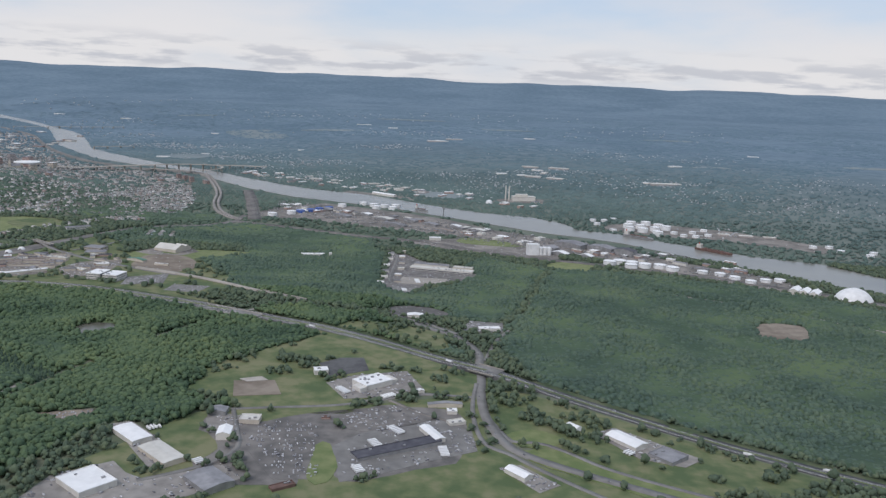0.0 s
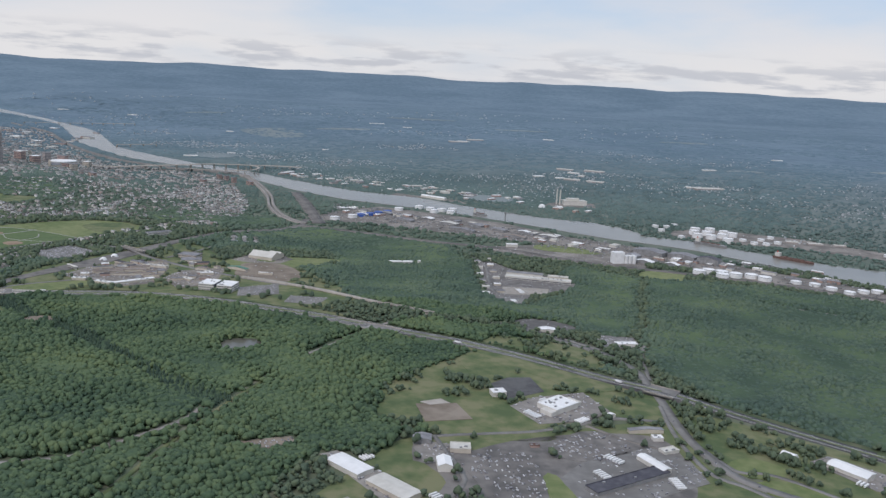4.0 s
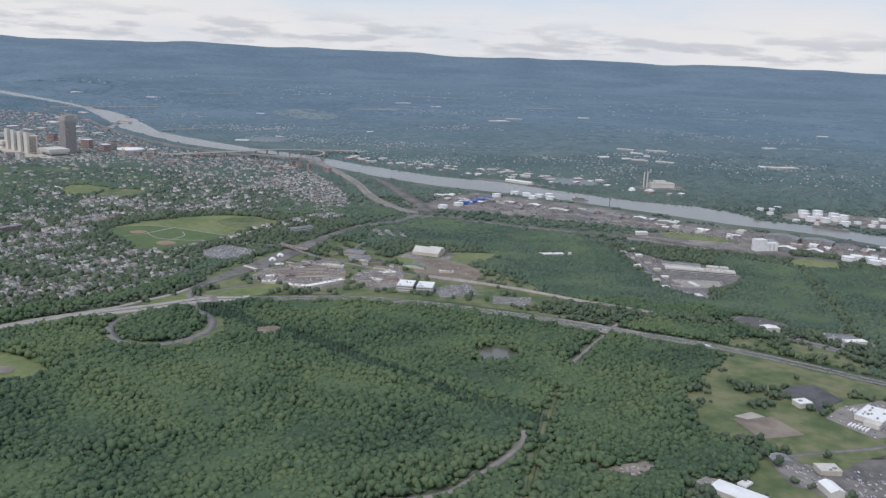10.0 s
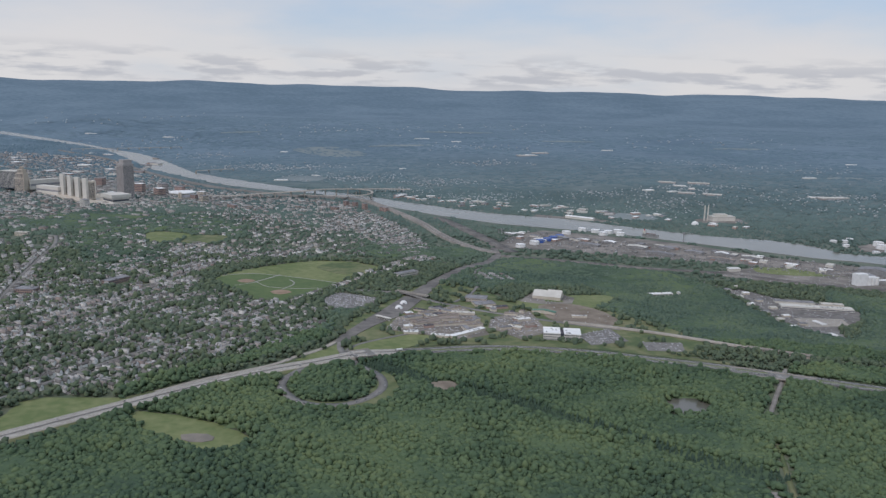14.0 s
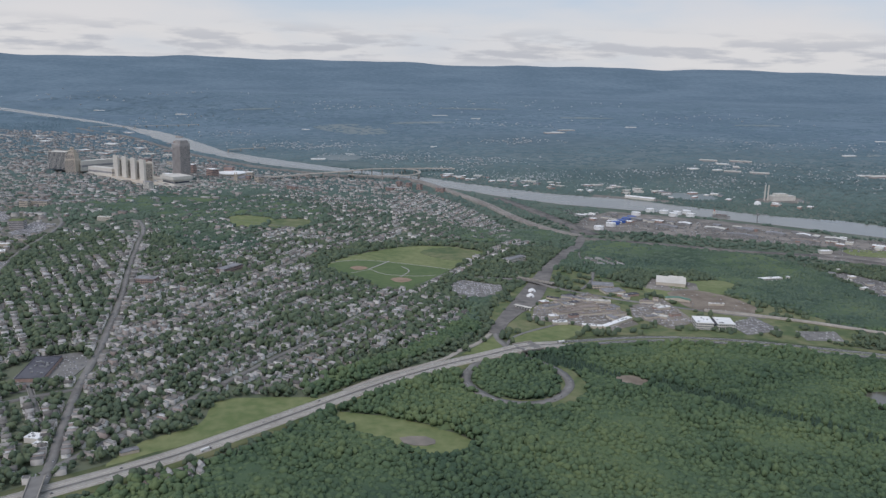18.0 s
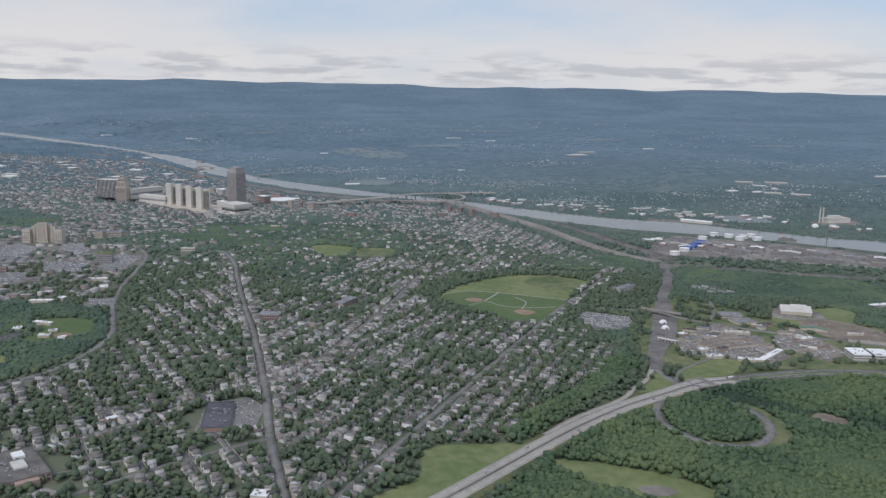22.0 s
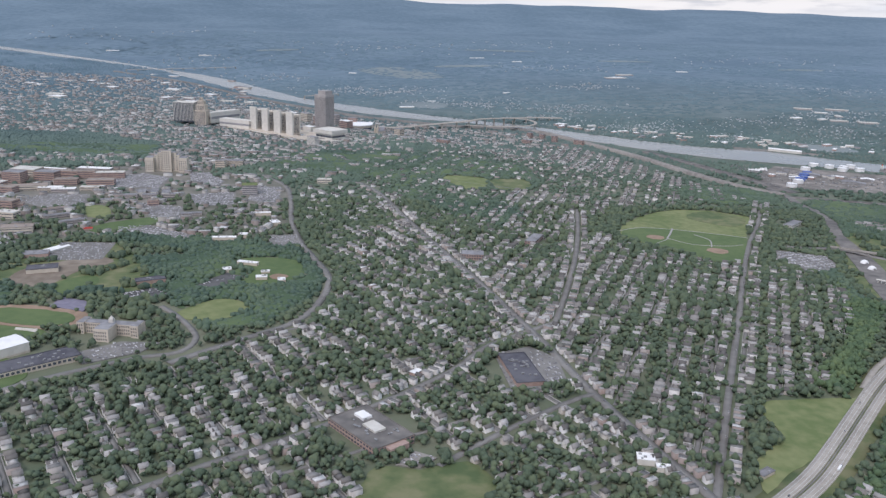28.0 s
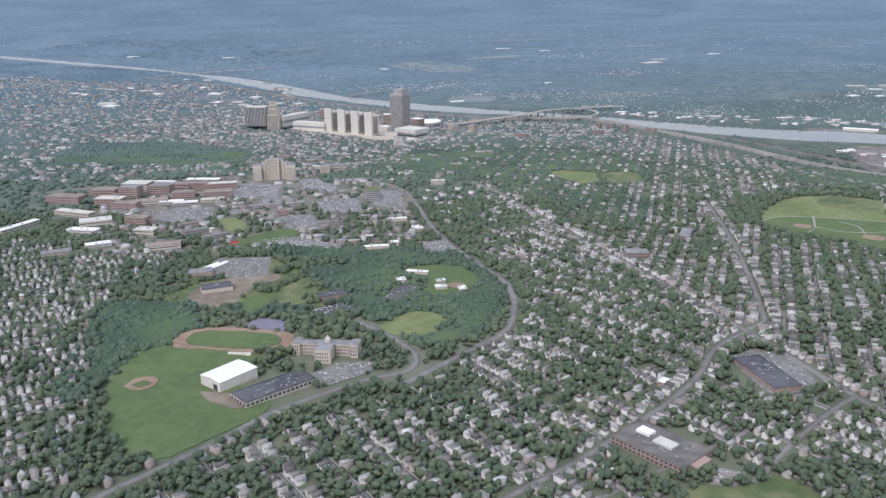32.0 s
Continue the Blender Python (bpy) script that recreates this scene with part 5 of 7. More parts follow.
block("brick_motel", "long grey building with ribbed front", "motel", -792, 1902, 44, 30, 9, -12, M_TANSTONE, M_GREYROOF, floors=2, bays=14)
block("park_block", "pale long block by the park", "apartment building", -936, 2138, 62, 18, 9, 40, M_STONE, M_GREYROOF, floors=2, bays=12)
for k in range(9):
    block("townhouse", "small grey townhouse in a wooded row", "house", -740 + 26 * (k % 3) - 6 * (k // 3), 2110 + 30 * (k // 3) + 8 * (k % 3), 12, 16, 6, 40, M_SIDING_ONE, M_SHINGLE_ONE, gable=3, group="wooded townhouses")
block("manor", "white hilltop building with a central tower", "institution", -322, 2128, 60, 14, 8, 10, M_STONE, M_WHITE, floors=2, bays=10, units=1)
block("manor_tower", "slim white tower beside the hilltop building", "tower", -276, 2131, 7, 7, 13, 10, M_STONE, M_WHITE)
for k, (x, y, w, d, h, t, wall, roof, g) in enumerate((
    (-344, 905, 24, 52, 6, 46, M_STONE, M_WHITE, 0.8), (-294, 858, 26, 58, 6, 46, M_BEIGE, M_METALROOF, 0.9), (-346, 785, 40, 48, 7, 50, M_STONE, M_WHITE, 0), (-226, 800, 34, 44, 7, 45, M_STEEL, M_GREYROOF, 2.0), (244, 962, 24, 48, 6, 38, M_STONE, M_WHITE, 2.5), (286, 925, 34, 34, 5, 42, M_STEEL, M_GREYROOF, 0), (101, 853, 14, 30, 6, 42, M_STONE, M_WHITE, 2.5), (-240, 918, 16, 24, 8, 5, M_STONE, M_WHITE, 3.0), (-220, 965, 24, 18, 6, 0, M_BEIGE, M_METALROOF, 0), (-265, 985, 22, 18, 6, 0, M_STEEL, M_GREYROOF, 2.0), (-160, 1150, 20, 16, 7, 15, M_STONE, M_WHITE, 0), (20, 1046, 46, 8, 5, 8, M_BEIGE, M_GREYROOF, 2), (29, 1024, 13, 10, 5, 5, M_STONE, M_WHITE, 0), (34, 990, 22, 12, 4, 24, M_STONE, M_METALROOF, 0), (-14, 1093, 10, 6, 4, 20, M_STONE, M_WHITE, 1.5), (-35, 1530, 30, 18, 6, 0, M_STONE, M_WHITE, 2.0), (105, 1498, 40, 14, 5, 8, M_STONE, M_WHITE, 0), (-36, 904, 110, 20, 5, 31, M_STEEL, M_DARKROOF, 0), (4, 948, 13, 44, 6, 28, M_STONE, M_WHITE, 1.5), (-130, 985, 11, 6, 3, 8, M_BRICK, M_RUST, 0), (-150, 800, 26, 10, 3, 35, M_RUST, M_RUST, 0))):
    block("warehouse" if max(w, d) > 40 else "shed", "white-roofed steel shed in a yard" if roof is M_WHITE else ("tan steel shed with a pale roof" if roof is M_METALROOF else "grey steel shed in a yard"), "shed", x, y, w, d, h, t, wall, roof, gable=g, units=0 if g else 2, group="yard sheds")
white = block("white_warehouse", "big stepped warehouse with a white flat roof", "warehouse", -82, 1114, 46, 34, 8, 42, M_STONE, M_WHITE, units=8)
part("dock_wing", box(bmesh.new(), 20, -14, -2, 34, 8, 6), M_STONE, white)
part("dock_wing", box(bmesh.new(), -34, -17, -2, -20, 2, 7), M_STONE, white)
hut = thing("salt_hut", "rounded white fabric shelter", "shelter", at(184, 995, None, 40))
bm = bmesh.new()
arch = [[bm.verts.new((7 * math.cos(a), y, 7 * math.sin(a))) for a in np.linspace(0, math.pi, 11)] for y in (-9, 9)]
for k in range(10):
    bm.faces.new((arch[0][k], arch[0][k + 1], arch[1][k + 1], arch[1][k]))
bm.faces.new(arch[0][::-1])
bm.faces.new(arch[1])
part("shell", bm, M_WHITE, hut)
block("terminal_hall", "long pale lorry terminal with many docks", "warehouse", 16, 2029, 160, 26, 7, -13, M_STONE, M_METALROOF, floors=1, bays=30, units=12)
block("terminal_annex", "grey annex behind the lorry terminal", "warehouse", -10, 2085, 90, 20, 6, -13, M_STONE, M_GREYROOF, units=5)
block("terminal_annex", "pale annex behind the lorry terminal", "warehouse", 70, 2060, 50, 18, 6, -13, M_BEIGE, M_METALROOF, units=3)
for k in range(12):
    block("yard_hut", "small pale workshop along the terminal road", "workshop", -124 + (k % 2) * 34 + 2 * (k % 3), 1850 + 36 * k, 16, 12, 5, 4, (M_STONE, M_BEIGE)[k % 2], (M_WHITE, M_GREYROOF, M_METALROOF)[k % 3], group="terminal workshops")


def bridge(x, y, turn, length, width, label, deck_z, legs=2):
    ob = thing("bridge", label, "bridge", at(x, y, None, turn))
    part("deck", box(bmesh.new(), -length / 2, -width / 2, deck_z - 1.6, length / 2, width / 2, deck_z, bottom=True), M_STREET, ob)
    for s in (-1, 1):
        part("parapet", box(bmesh.new(), -length / 2, s * width / 2 - 0.4, deck_z, length / 2, s * width / 2 + 0.4, deck_z + 1.4), M_CONCRETE, ob)
    for k in range(legs):
        px = -length / 2 + length * (k + 0.5) / legs
        for s in (-0.36, 0, 0.36):
            part("pier", drum(bmesh.new(), 0.8, -6, deck_z - 1.5, 10, x=px, y=s * width), M_CONCRETE, ob)
    return ob


bridge(82, 1192, -35, 44, 34, "concrete motorway bridge over the highway", 7.0)
bridge(-1018, 1508, 23, 36, 36, "concrete motorway bridge over the slip road", 7.0)
bridge(-366, 1436, -27, 128, 32, "asphalt motorway bridge over a creek", 4.5, 4)
bridge(-298, 1571, -30, 120, 9, "narrow concrete bridge through the trees", 5.0, 5)
bridge(-1592, 1052, -78, 60, 14, "concrete street bridge over the motorway", 8.5, 3)
bridge(-928, 1927, -38, 84, 9, "concrete road bridge over the toll road", 8.0, 3)

# the river crossings
deck_line = smooth_line([(-1755, 3811), (-1618, 3869), (-1524, 3906), (-1378, 3967), (-1275, 4069), (-1141, 4157), (-1000, 4230), (-880, 4240)], 20)
high = 16 + 16 * np.exp(-((np.arange(len(deck_line)) - 0.45 * len(deck_line)) / (0.3 * len(deck_line))) ** 2)
dunn = thing("river_bridge", "curving steel and concrete road bridge over the river", "bridge")
part("deck", ribbon_mesh("deck", deck_line, 22, M_CONCRETE, 0, 0, high, 3.0), None, dunn)
for k in range(2, len(deck_line) - 1, 3):
    x, y = deck_line[k]
    z = float(land(x, y))
    part("pier", box(bmesh.new(), x - 2.5, y - 7, z - 4, x + 2.5, y + 7, z + high[k] - 2.6), M_CONCRETE, dunn)
ramp_line = smooth_line([(-1380, 3960), (-1250, 3920), (-1120, 3930), (-1060, 4010), (-1080, 4110), (-1180, 4150)], 20)
spur = thing("ramp_bridge", "looping concrete ramp beside the river", "bridge")
part("deck", ribbon_mesh("deck", ramp_line, 12, M_CONCRETE, 0, 0, np.linspace(16, 26, len(ramp_line)), 2.0), None, spur)
for k in range(1, len(ramp_line) - 1, 3):
    x, y = ramp_line[k]
    part("pier", drum(bmesh.new(), 2, float(land(x, y)) - 4, float(land(x, y)) + 14, 8, x=x, y=y), M_CONCRETE, spur)
for (ax, ay), (bx, by), wide in (((-2080, 5020), (-1900, 5180), 10), ((-3330, 6540), (-2640, 6980), 12)):
    far_line = smooth_line([(ax, ay), ((ax + bx) / 2, (ay + by) / 2), (bx, by)], 40)
    far_bridge = thing("far_bridge", "low pale bridge far up the river", "bridge")
    part("deck", ribbon_mesh("deck", far_line, wide, M_CONCRETE, 0, 0, np.full(len(far_line), 15.0), 2.5), None, far_bridge)
    for k in range(0, len(far_line), 2):
        x, y = far_line[k]
        z = float(land(x, y))
        part("pier", box(bmesh.new(), x - 3, y - 4, z - 4, x + 3, y + 4, z + 13), M_CONCRETE, far_bridge)


# ---- the port ----
tank_meshes = {}


def tank(x, y, r, h, mat, label, group):
    ob = thing("storage_tank", label, "storage tank", at(x, y, None, 0), group)
    key = (r, h, mat.name)
    if key not in tank_meshes:
        rail = drum(bmesh.new(), r + 0.15, h - 0.5, h + 0.4, 24, top=False)
        stair = bmesh.new()
        for k in range(10):
            a = 0.3 + k * 0.13
            box(stair, (r + 0.3) * math.cos(a) - 0.5, (r + 0.3) * math.sin(a) - 0.5, k * h / 10, (r + 0.3) * math.cos(a) + 0.5, (r + 0.3) * math.sin(a) + 0.5, k * h / 10 + 0.5)
        tank_meshes[key] = (bm_mesh("shell", drum(bmesh.new(), r, -2, h, 24, top=False), mat), bm_mesh("roof", drum(bmesh.new(), r, h - 0.02, h, 24, cone=r * 0.12), M_WHITE if mat is M_TANK else mat), bm_mesh("rim", rail, M_STEEL), bm_mesh("stair", stair, M_STEEL))
    made = {}
    for n, me in zip(("shell", "roof", "rim", "stair"), tank_meshes[key]):
        made[n] = part(n, me, None, {"rim": made.get("roof"), "stair": made.get("shell")}.get(n, ob))
    take_disc(x, y, r + 2)


WT = "white steel oil tank with a shallow cone roof"
for x, y in ((651, 2775), (692, 2760), (729, 2705), (735, 2900), (682, 2895), (768, 2853), (700, 2830), (740, 2790), (785, 2820), (660, 2840)):
    tank(x, y, 17, 15, M_TANK, WT, "far bank tanks")
for x, y in ((591, 2753), (794, 2746), (813, 2697), (860, 2760), (912, 2807), (850, 2690), (900, 2720), (560, 2880), (600, 2960), (640, 3000), (560, 2960), (1180, 2560), (1240, 2500), (1300, 2440), (1230, 2560), (1330, 2480)):
    tank(x, y, 12, 8, M_TANK, WT, "small far bank tanks")
for x, y in ((469, 2198), (500, 2215), (530, 2200), (560, 2180), (600, 2175), (626, 2150), (520, 2165)):
    tank(x, y, 17, 11, M_TANK, WT, "port tanks")
for x, y in ((766, 2074), (793, 2035), (838, 2055), (877, 2062), (740, 2110), (700, 2130)):
    tank(x, y, 14, 8, M_TANK, WT, "quay tanks")
for x, y in ((-560, 2789), (-506, 2847), (-356, 3061), (-282, 3134), (-242, 3105), (-228, 3050), (-159, 3108), (-167, 3045), (-200, 3085)):
    tank(x, y, 16, 11, M_TANK, WT, "upper port tanks")
for x, y in ((-480, 2880), (-450, 2915), (-425, 2950), (-395, 2985)):
    tank(x, y, 15, 10, M_BLUE, "dark blue steel oil tank", "blue tanks")

elevator = thing("grain_elevator", "tall white concrete grain elevator", "grain elevator", at(270, 2290, None, 10))
part("head_house", box(bmesh.new(), -16, -11, -2, 16, 11, 32), M_TANK, elevator)
for k in range(6):
    part("silo", drum(bmesh.new(), 6, -2, 22, 16, x=23 + (k % 3) * 12, y=-6 + (k // 3) * 12), M_TANK, elevator)
for x, y, w, d, h, r in ((400, 2430, 90, 46, 14, M_GREYROOF), (485, 2390, 80, 40, 13, M_GREYROOF), (540, 2330, 60, 30, 18, M_DARKROOF), (350, 2300, 50, 24, 8, M_WHITE), (420, 2280, 40, 20, 7, M_WHITE), (330, 2360, 40, 30, 12, M_GREYROOF)):
    block("port_shed", "grey transit shed at the quay", "warehouse", x, y, w, d, h, -40, M_STEEL, r, gable=5, group="quay sheds")
dome = thing("storage_dome", "broad white storage dome", "dome", at(985, 1895, None))
bm = bmesh.new()
bmesh.ops.create_uvsphere(bm, u_segments=28, v_segments=14, radius=48)
bmesh.ops.bisect_plane(bm, geom=bm.verts[:] + bm.edges[:] + bm.faces[:], plane_co=(0, 0, 22), plane_no=(0, 0, 1), clear_inner=True)
bmesh.ops.translate(bm, verts=bm.verts, vec=(0, 0, -18))
part("shell", bm, M_TANK, dome)
part("base_wall", drum(bmesh.new(), 43, -2, 5, 28, top=False), M_CONCRETE, dome)
for k in range(3):
    block("white_hangar", "white gabled storage hangar", "warehouse", 870 + 18 * k, 1950 - 14 * k, 20, 46, 10, -35, M_STONE, M_WHITE, gable=5, group="white hangars")
block("long_white_barn", "very long white riverside warehouse", "warehouse", -225, 3428, 20, 120, 9, 52, M_STONE, M_WHITE, gable=3)
block("white_shed", "white box shed near the railway", "shed", -5, 2454, 34, 16, 9, 5, M_STONE, M_WHITE)
power = thing("power_station", "power station with a pale green hall and twin stacks", "power station", at(300, 3430, None, 5))
part("hall", box(bmesh.new(), 5, -20, -2, 100, 22, 18), M_STONE, power)
part("roof", box(bmesh.new(), 4, -21, 18, 101, 23, 20), M_METALROOF, power)
part("boiler_house", box(bmesh.new(), 20, -10, 20, 70, 15, 28), M_METALROOF, power)
for sx in (-22, -8):
    part("stack", drum(bmesh.new(), 3.4, -2, 62, 14, r1=2.6, x=sx, y=0), M_STONE, power, "tall pale chimney stack")
fuel = thing("salt_dome", "small white dome by the river", "dome", at(205, 3330, None))
bm = bmesh.new()
bmesh.ops.create_uvsphere(bm, u_segments=16, v_segments=8, radius=14)
bmesh.ops.bisect_plane(bm, geom=bm.verts[:] + bm.edges[:] + bm.faces[:], plane_co=(0, 0, 0), plane_no=(0, 0, 1), clear_inner=True)
part("shell", bm, M_TANK, fuel)


def ship(x, y, turn, length, label, hull):
    ob = thing("cargo_ship", label, "ship", pose(U * x, U * y, U * -50.6, 0, 0, turn))
    bm = bmesh.new()
    b = length * 0.08
    ring = [(-0.5, 0.8), (-0.42, 1), (0.36, 1), (0.5, 0.0), (0.36, -1), (-0.42, -1), (-0.5, -0.8)]
    lo = [bm.verts.new((length * u, b * v * 0.9, -0.5)) for u, v in ring]
    hi = [bm.verts.new((length * u * 1.01, b * v, 6)) for u, v in ring]
    for k in range(7):
        bm.faces.new((lo[k], lo[(k + 1) % 7], hi[(k + 1) % 7], hi[k]))
    bm.faces.new(hi)
    part("hull", bm, hull, ob)
    part("deckhouse", box(bmesh.new(), -length * 0.46, -b * 0.7, 6, -length * 0.34, b * 0.7, 17), M_STONE, ob)
    part("funnel", drum(bmesh.new(), 1.6, 17, 22, 10, x=-length * 0.42), M_RED, ob)
    for k in range(4):
        part("hatch", box(bmesh.new(), length * (-0.28 + k * 0.15), -b * 0.6, 6, length * (-0.17 + k * 0.15), b * 0.6, 8), M_RUST, ob)
    part("mast", drum(bmesh.new(), 0.5, 6, 20, 6, x=length * 0.3), M_STEEL, ob)


ship(650, 2640, -45, 110, "grey cargo ship moored below white tanks", M_STEEL)
ship(830, 2440, -48, 120, "rusty dark red barge at the far quay", M_RUST)
ship(-60, 3040, -40, 60, "grey work barge at the quay", M_STEEL)
crane = thing("harbour_crane", "tall steel harbour crane", "crane", at(20, 2935, None, -40))
part("tower", drum(bmesh.new(), 2.2, -1, 30, 8, r1=1.4), M_STEEL, crane)
part("jib", box(bmesh.new(), -6, -1, 30, 34, 1, 32), M_STEEL, crane)
part("cab", box(bmesh.new(), -3, -2.4, 24, 3, 2.4, 29), M_STEEL, crane)
rnd = random.Random(5)
for k in range(66):
    x, y = rnd.uniform(-560, 850), 0
    y = 2900 - 0.62 * (x + 300) + rnd.uniform(-120, 60)
    w, d = rnd.uniform(12, 40), rnd.uniform(9, 22)
    block("port_hall", "low port building with a flat roof", "warehouse", x, y, w, d, rnd.uniform(5, 9), rnd.choice((-40, -35, 50)), rnd.choice((M_STONE, M_STEEL, M_BRICK)), rnd.choice((M_WHITE, M_GREYROOF, M_GREYROOF, M_METALROOF)), units=1, group="port buildings")
for k in range(60):
    x = rnd.uniform(-950, 400)
    y = 3560 - 0.55 * (x + 300) + rnd.uniform(0, 260)
    block("bank_hall", "pale low building on the far bank", "warehouse", x, y, rnd.uniform(14, 44), rnd.uniform(12, 22), rnd.uniform(5, 8), rnd.choice((-40, 50, 20)), rnd.choice((M_STONE, M_TOWNWALL, M_BRICK)), rnd.choice((M_WHITE, M_GREYROOF, M_METALROOF)), group="far bank buildings")
for x, y, w, d in ((320, 4300, 110, 50), (420, 4240, 90, 40), (520, 4420, 120, 30), (1000, 3950, 120, 36), (-1780, 6600, 110, 40), (0, 6030, 130, 50), (-1560, 4700, 150, 40), (-1400, 4980, 90, 30), (1300, 4600, 150, 40), (2100, 5600, 140, 40), (700, 6600, 170, 50), (-700, 7600, 260, 60), (-420, 7300, 160, 60), (-3000, 8000, 200, 60), (-3900, 8600, 220, 60), (-900, 5400, 80, 30)):
    block("distant_warehouse", "long pale roofed warehouse far across the valley", "warehouse", x, y, w * 0.5, d * 0.6, 4, rnd.uniform(-20, 20), M_STONE, M_WHITE, group="distant warehouses")
for k in range(34):
    x, y = rnd.uniform(-3500, -2300), rnd.uniform(4200, 6300)
    block("factory", "pale industrial hall north of the city", "warehouse", x, y, rnd.uniform(30, 90), rnd.uniform(20, 50), rnd.uniform(6, 10), rnd.uniform(-40, 0), rnd.choice((M_STONE, M_BRICK, M_TOWNWALL)), rnd.choice((M_WHITE, M_GREYROOF, M_METALROOF)), group="industrial halls")
# halls that stand out on the far bank
for x, y, w, d, t in ((-200, 3650, 60, 26, 20), (-150, 3700, 36, 30, -30), (-260, 3720, 44, 22, 50), (-300, 3800, 50, 24, 20), (-90, 3640, 30, 24, 10), (495, 4548, 90, 34, -25), (642, 4481, 110, 30, -25), (473, 4187, 80, 36, -20), (575, 4111, 90, 40, -20), (540, 4300, 60, 30, 70), (1070, 3915, 150, 50, 10), (960, 2746, 40, 20, -10), (1026, 2722, 46, 20, -8), (1100, 2708, 40, 18, -5), (-20, 6000, 150, 60, 10), (100, 6180, 120, 40, 10)):
    block("bank_hall", "white-roofed hall on the far bank", "warehouse", x, y, w, d, rnd.uniform(4, 6), t, M_TOWNWALL, M_METALROOF, units=0, group="far bank halls")

# toll plaza, domes and the green-roofed shops
block("green_roof_shops", "low row of shops under a green roof", "shop", -665, 1812, 48, 12, 5, -25, M_BEIGE, material("green_metal_roof", [(0.06, 0.16, 0.11), (0.09, 0.21, 0.15)], 0.5, 0.05, rough=0.5), gable=3)
block("side_hall", "smaller hall with a pale pitched roof", "hall", -612, 1968, 26, 30, 7, 70, M_BEIGE, M_METALROOF, gable=7)
block("link_core", "dark glass core between the office blocks", "office block", -664, 1640, 6, 28, 11, -9, M_GLASS, M_DARKROOF)
for x, y in ((-946, 1862), (-956, 1824)):
    dome = thing("salt_dome", "small white dome in a road yard", "dome", at(x, y, None, 0), "white domes")
    bm = bmesh.new()
    bmesh.ops.create_uvsphere(bm, u_segments=20, v_segments=10, radius=8.0)
    bmesh.ops.delete(bm, geom=[q for q in bm.verts if q.co.z < -1.0], context="VERTS")
    part("shell", bm, M_WHITE, dome)
    part("door", box(bmesh.new(), -2.2, -8.2, 0, 2.2, -6.6, 4.5), M_STEEL, dome)
gate = thing("toll_gate", "long flat toll canopy over the road", "toll gate", at(-986, 1737, None, -42))
part("canopy", box(bmesh.new(), -18, -3, 6, 18, 3, 7.2, bottom=True), M_STONE, gate)
for k in range(6):
    part("booth", box(bmesh.new(), -15.6 + 6 * k, -1.6, 0.5, -14.2 + 6 * k, 1.6, 4.0), M_METALROOF, gate)
    part("post", box(bmesh.new(), -15.1 + 6 * k, -0.3, 3.9, -14.7 + 6 * k, 0.3, 6.1), M_STEEL, gate)

# long terraced hospital ranges and a red-brick bank of wards
for x, y, w, d, h, t, m, r in ((-2585, 2520, 90, 22, 13, -12, M_BRICK, M_BROWNROOF), (-2470, 2500, 70, 22, 15, 6, M_BRICK, M_METALROOF), (-2660, 2520, 60, 40, 17, -15, M_BEIGE, M_METALROOF), (-2610, 2370, 80, 26, 10, 12, M_BEIGE, M_BROWNROOF), (-2690, 2380, 60, 30, 15, -15, M_BRICK, M_METALROOF), (-2530, 2350, 50, 18, 8, 5, M_TOWNWALL, M_WHITE), (-2680, 2210, 60, 34, 12, 15, M_BEIGE, M_METALROOF), (-2590, 2210, 46, 20, 8, 10, M_BRICK, M_BROWNROOF), (-2360, 2330, 16, 40, 10, 5, M_STONE, M_GREYROOF), (-2335, 2335, 16, 40, 10, 5, M_STONE, M_GREYROOF), (-2310, 2330, 16, 40, 10, 5, M_STONE, M_GREYROOF), (-2520, 2570, 80, 20, 10, -10, M_TOWNWALL, M_WHITE)):
    block("ward_range", "long hospital range with a flat roof", "hospital building", x, y, w, d, h, t, m, r, floors=max(2, h // 5), bays=max(5, w // 6), units=2, group="hospital ranges")

# more rows of the shopping centre, and larger sheds of the port
for x, y, w, d, t, r in ((-915, 1720, 44, 9, 30, M_BROWNROOF), (-930, 1750, 40, 8, 30, M_GREYROOF), (-890, 1700, 30, 8, 18, M_BROWNROOF), (-860, 1770, 40, 9, 18, M_BROWNROOF), (-880, 1815, 34, 9, -30, M_GREYROOF), (-830, 1740, 26, 10, 18, M_BROWNROOF), (-815, 1705, 30, 9, 20, M_BROWNROOF), (-760, 1690, 24, 10, 15, M_GREYROOF), (-735, 1790, 26, 12, -10, M_BROWNROOF)):
    block("shop_row", "low row of shops with a flat roof", "shop", x, y, w, d, 5, t, M_BEIGE, r, units=3, group="low shop rows")
MALL = [(-985, 1690), (-965, 1770), (-900, 1830), (-840, 1880), (-770, 1870), (-700, 1830), (-690, 1700), (-790, 1665), (-860, 1650), (-920, 1655)]
rnd = random.Random(21)
tries = 0
while tries < 90:
    tries += 1
    x, y, w, d = rnd.uniform(-985, -690), rnd.uniform(1650, 1880), rnd.uniform(10, 30), rnd.uniform(7, 13)
    if inside(MALL, [x], [y])[0] and rnd.random() < 0.42:
        block("shop", "small flat-roofed shop among car parks", "shop", x, y, w, d, rnd.uniform(3.5, 5.5), rnd.choice((18, 22, 108, -30)), rnd.choice((M_BEIGE, M_BRICK, M_TANSTONE)), rnd.choice((M_BROWNROOF, M_GREYROOF, M_GREYROOF, M_METALROOF, M_WHITE, M_DARKROOF)), units=1, group="small shops")
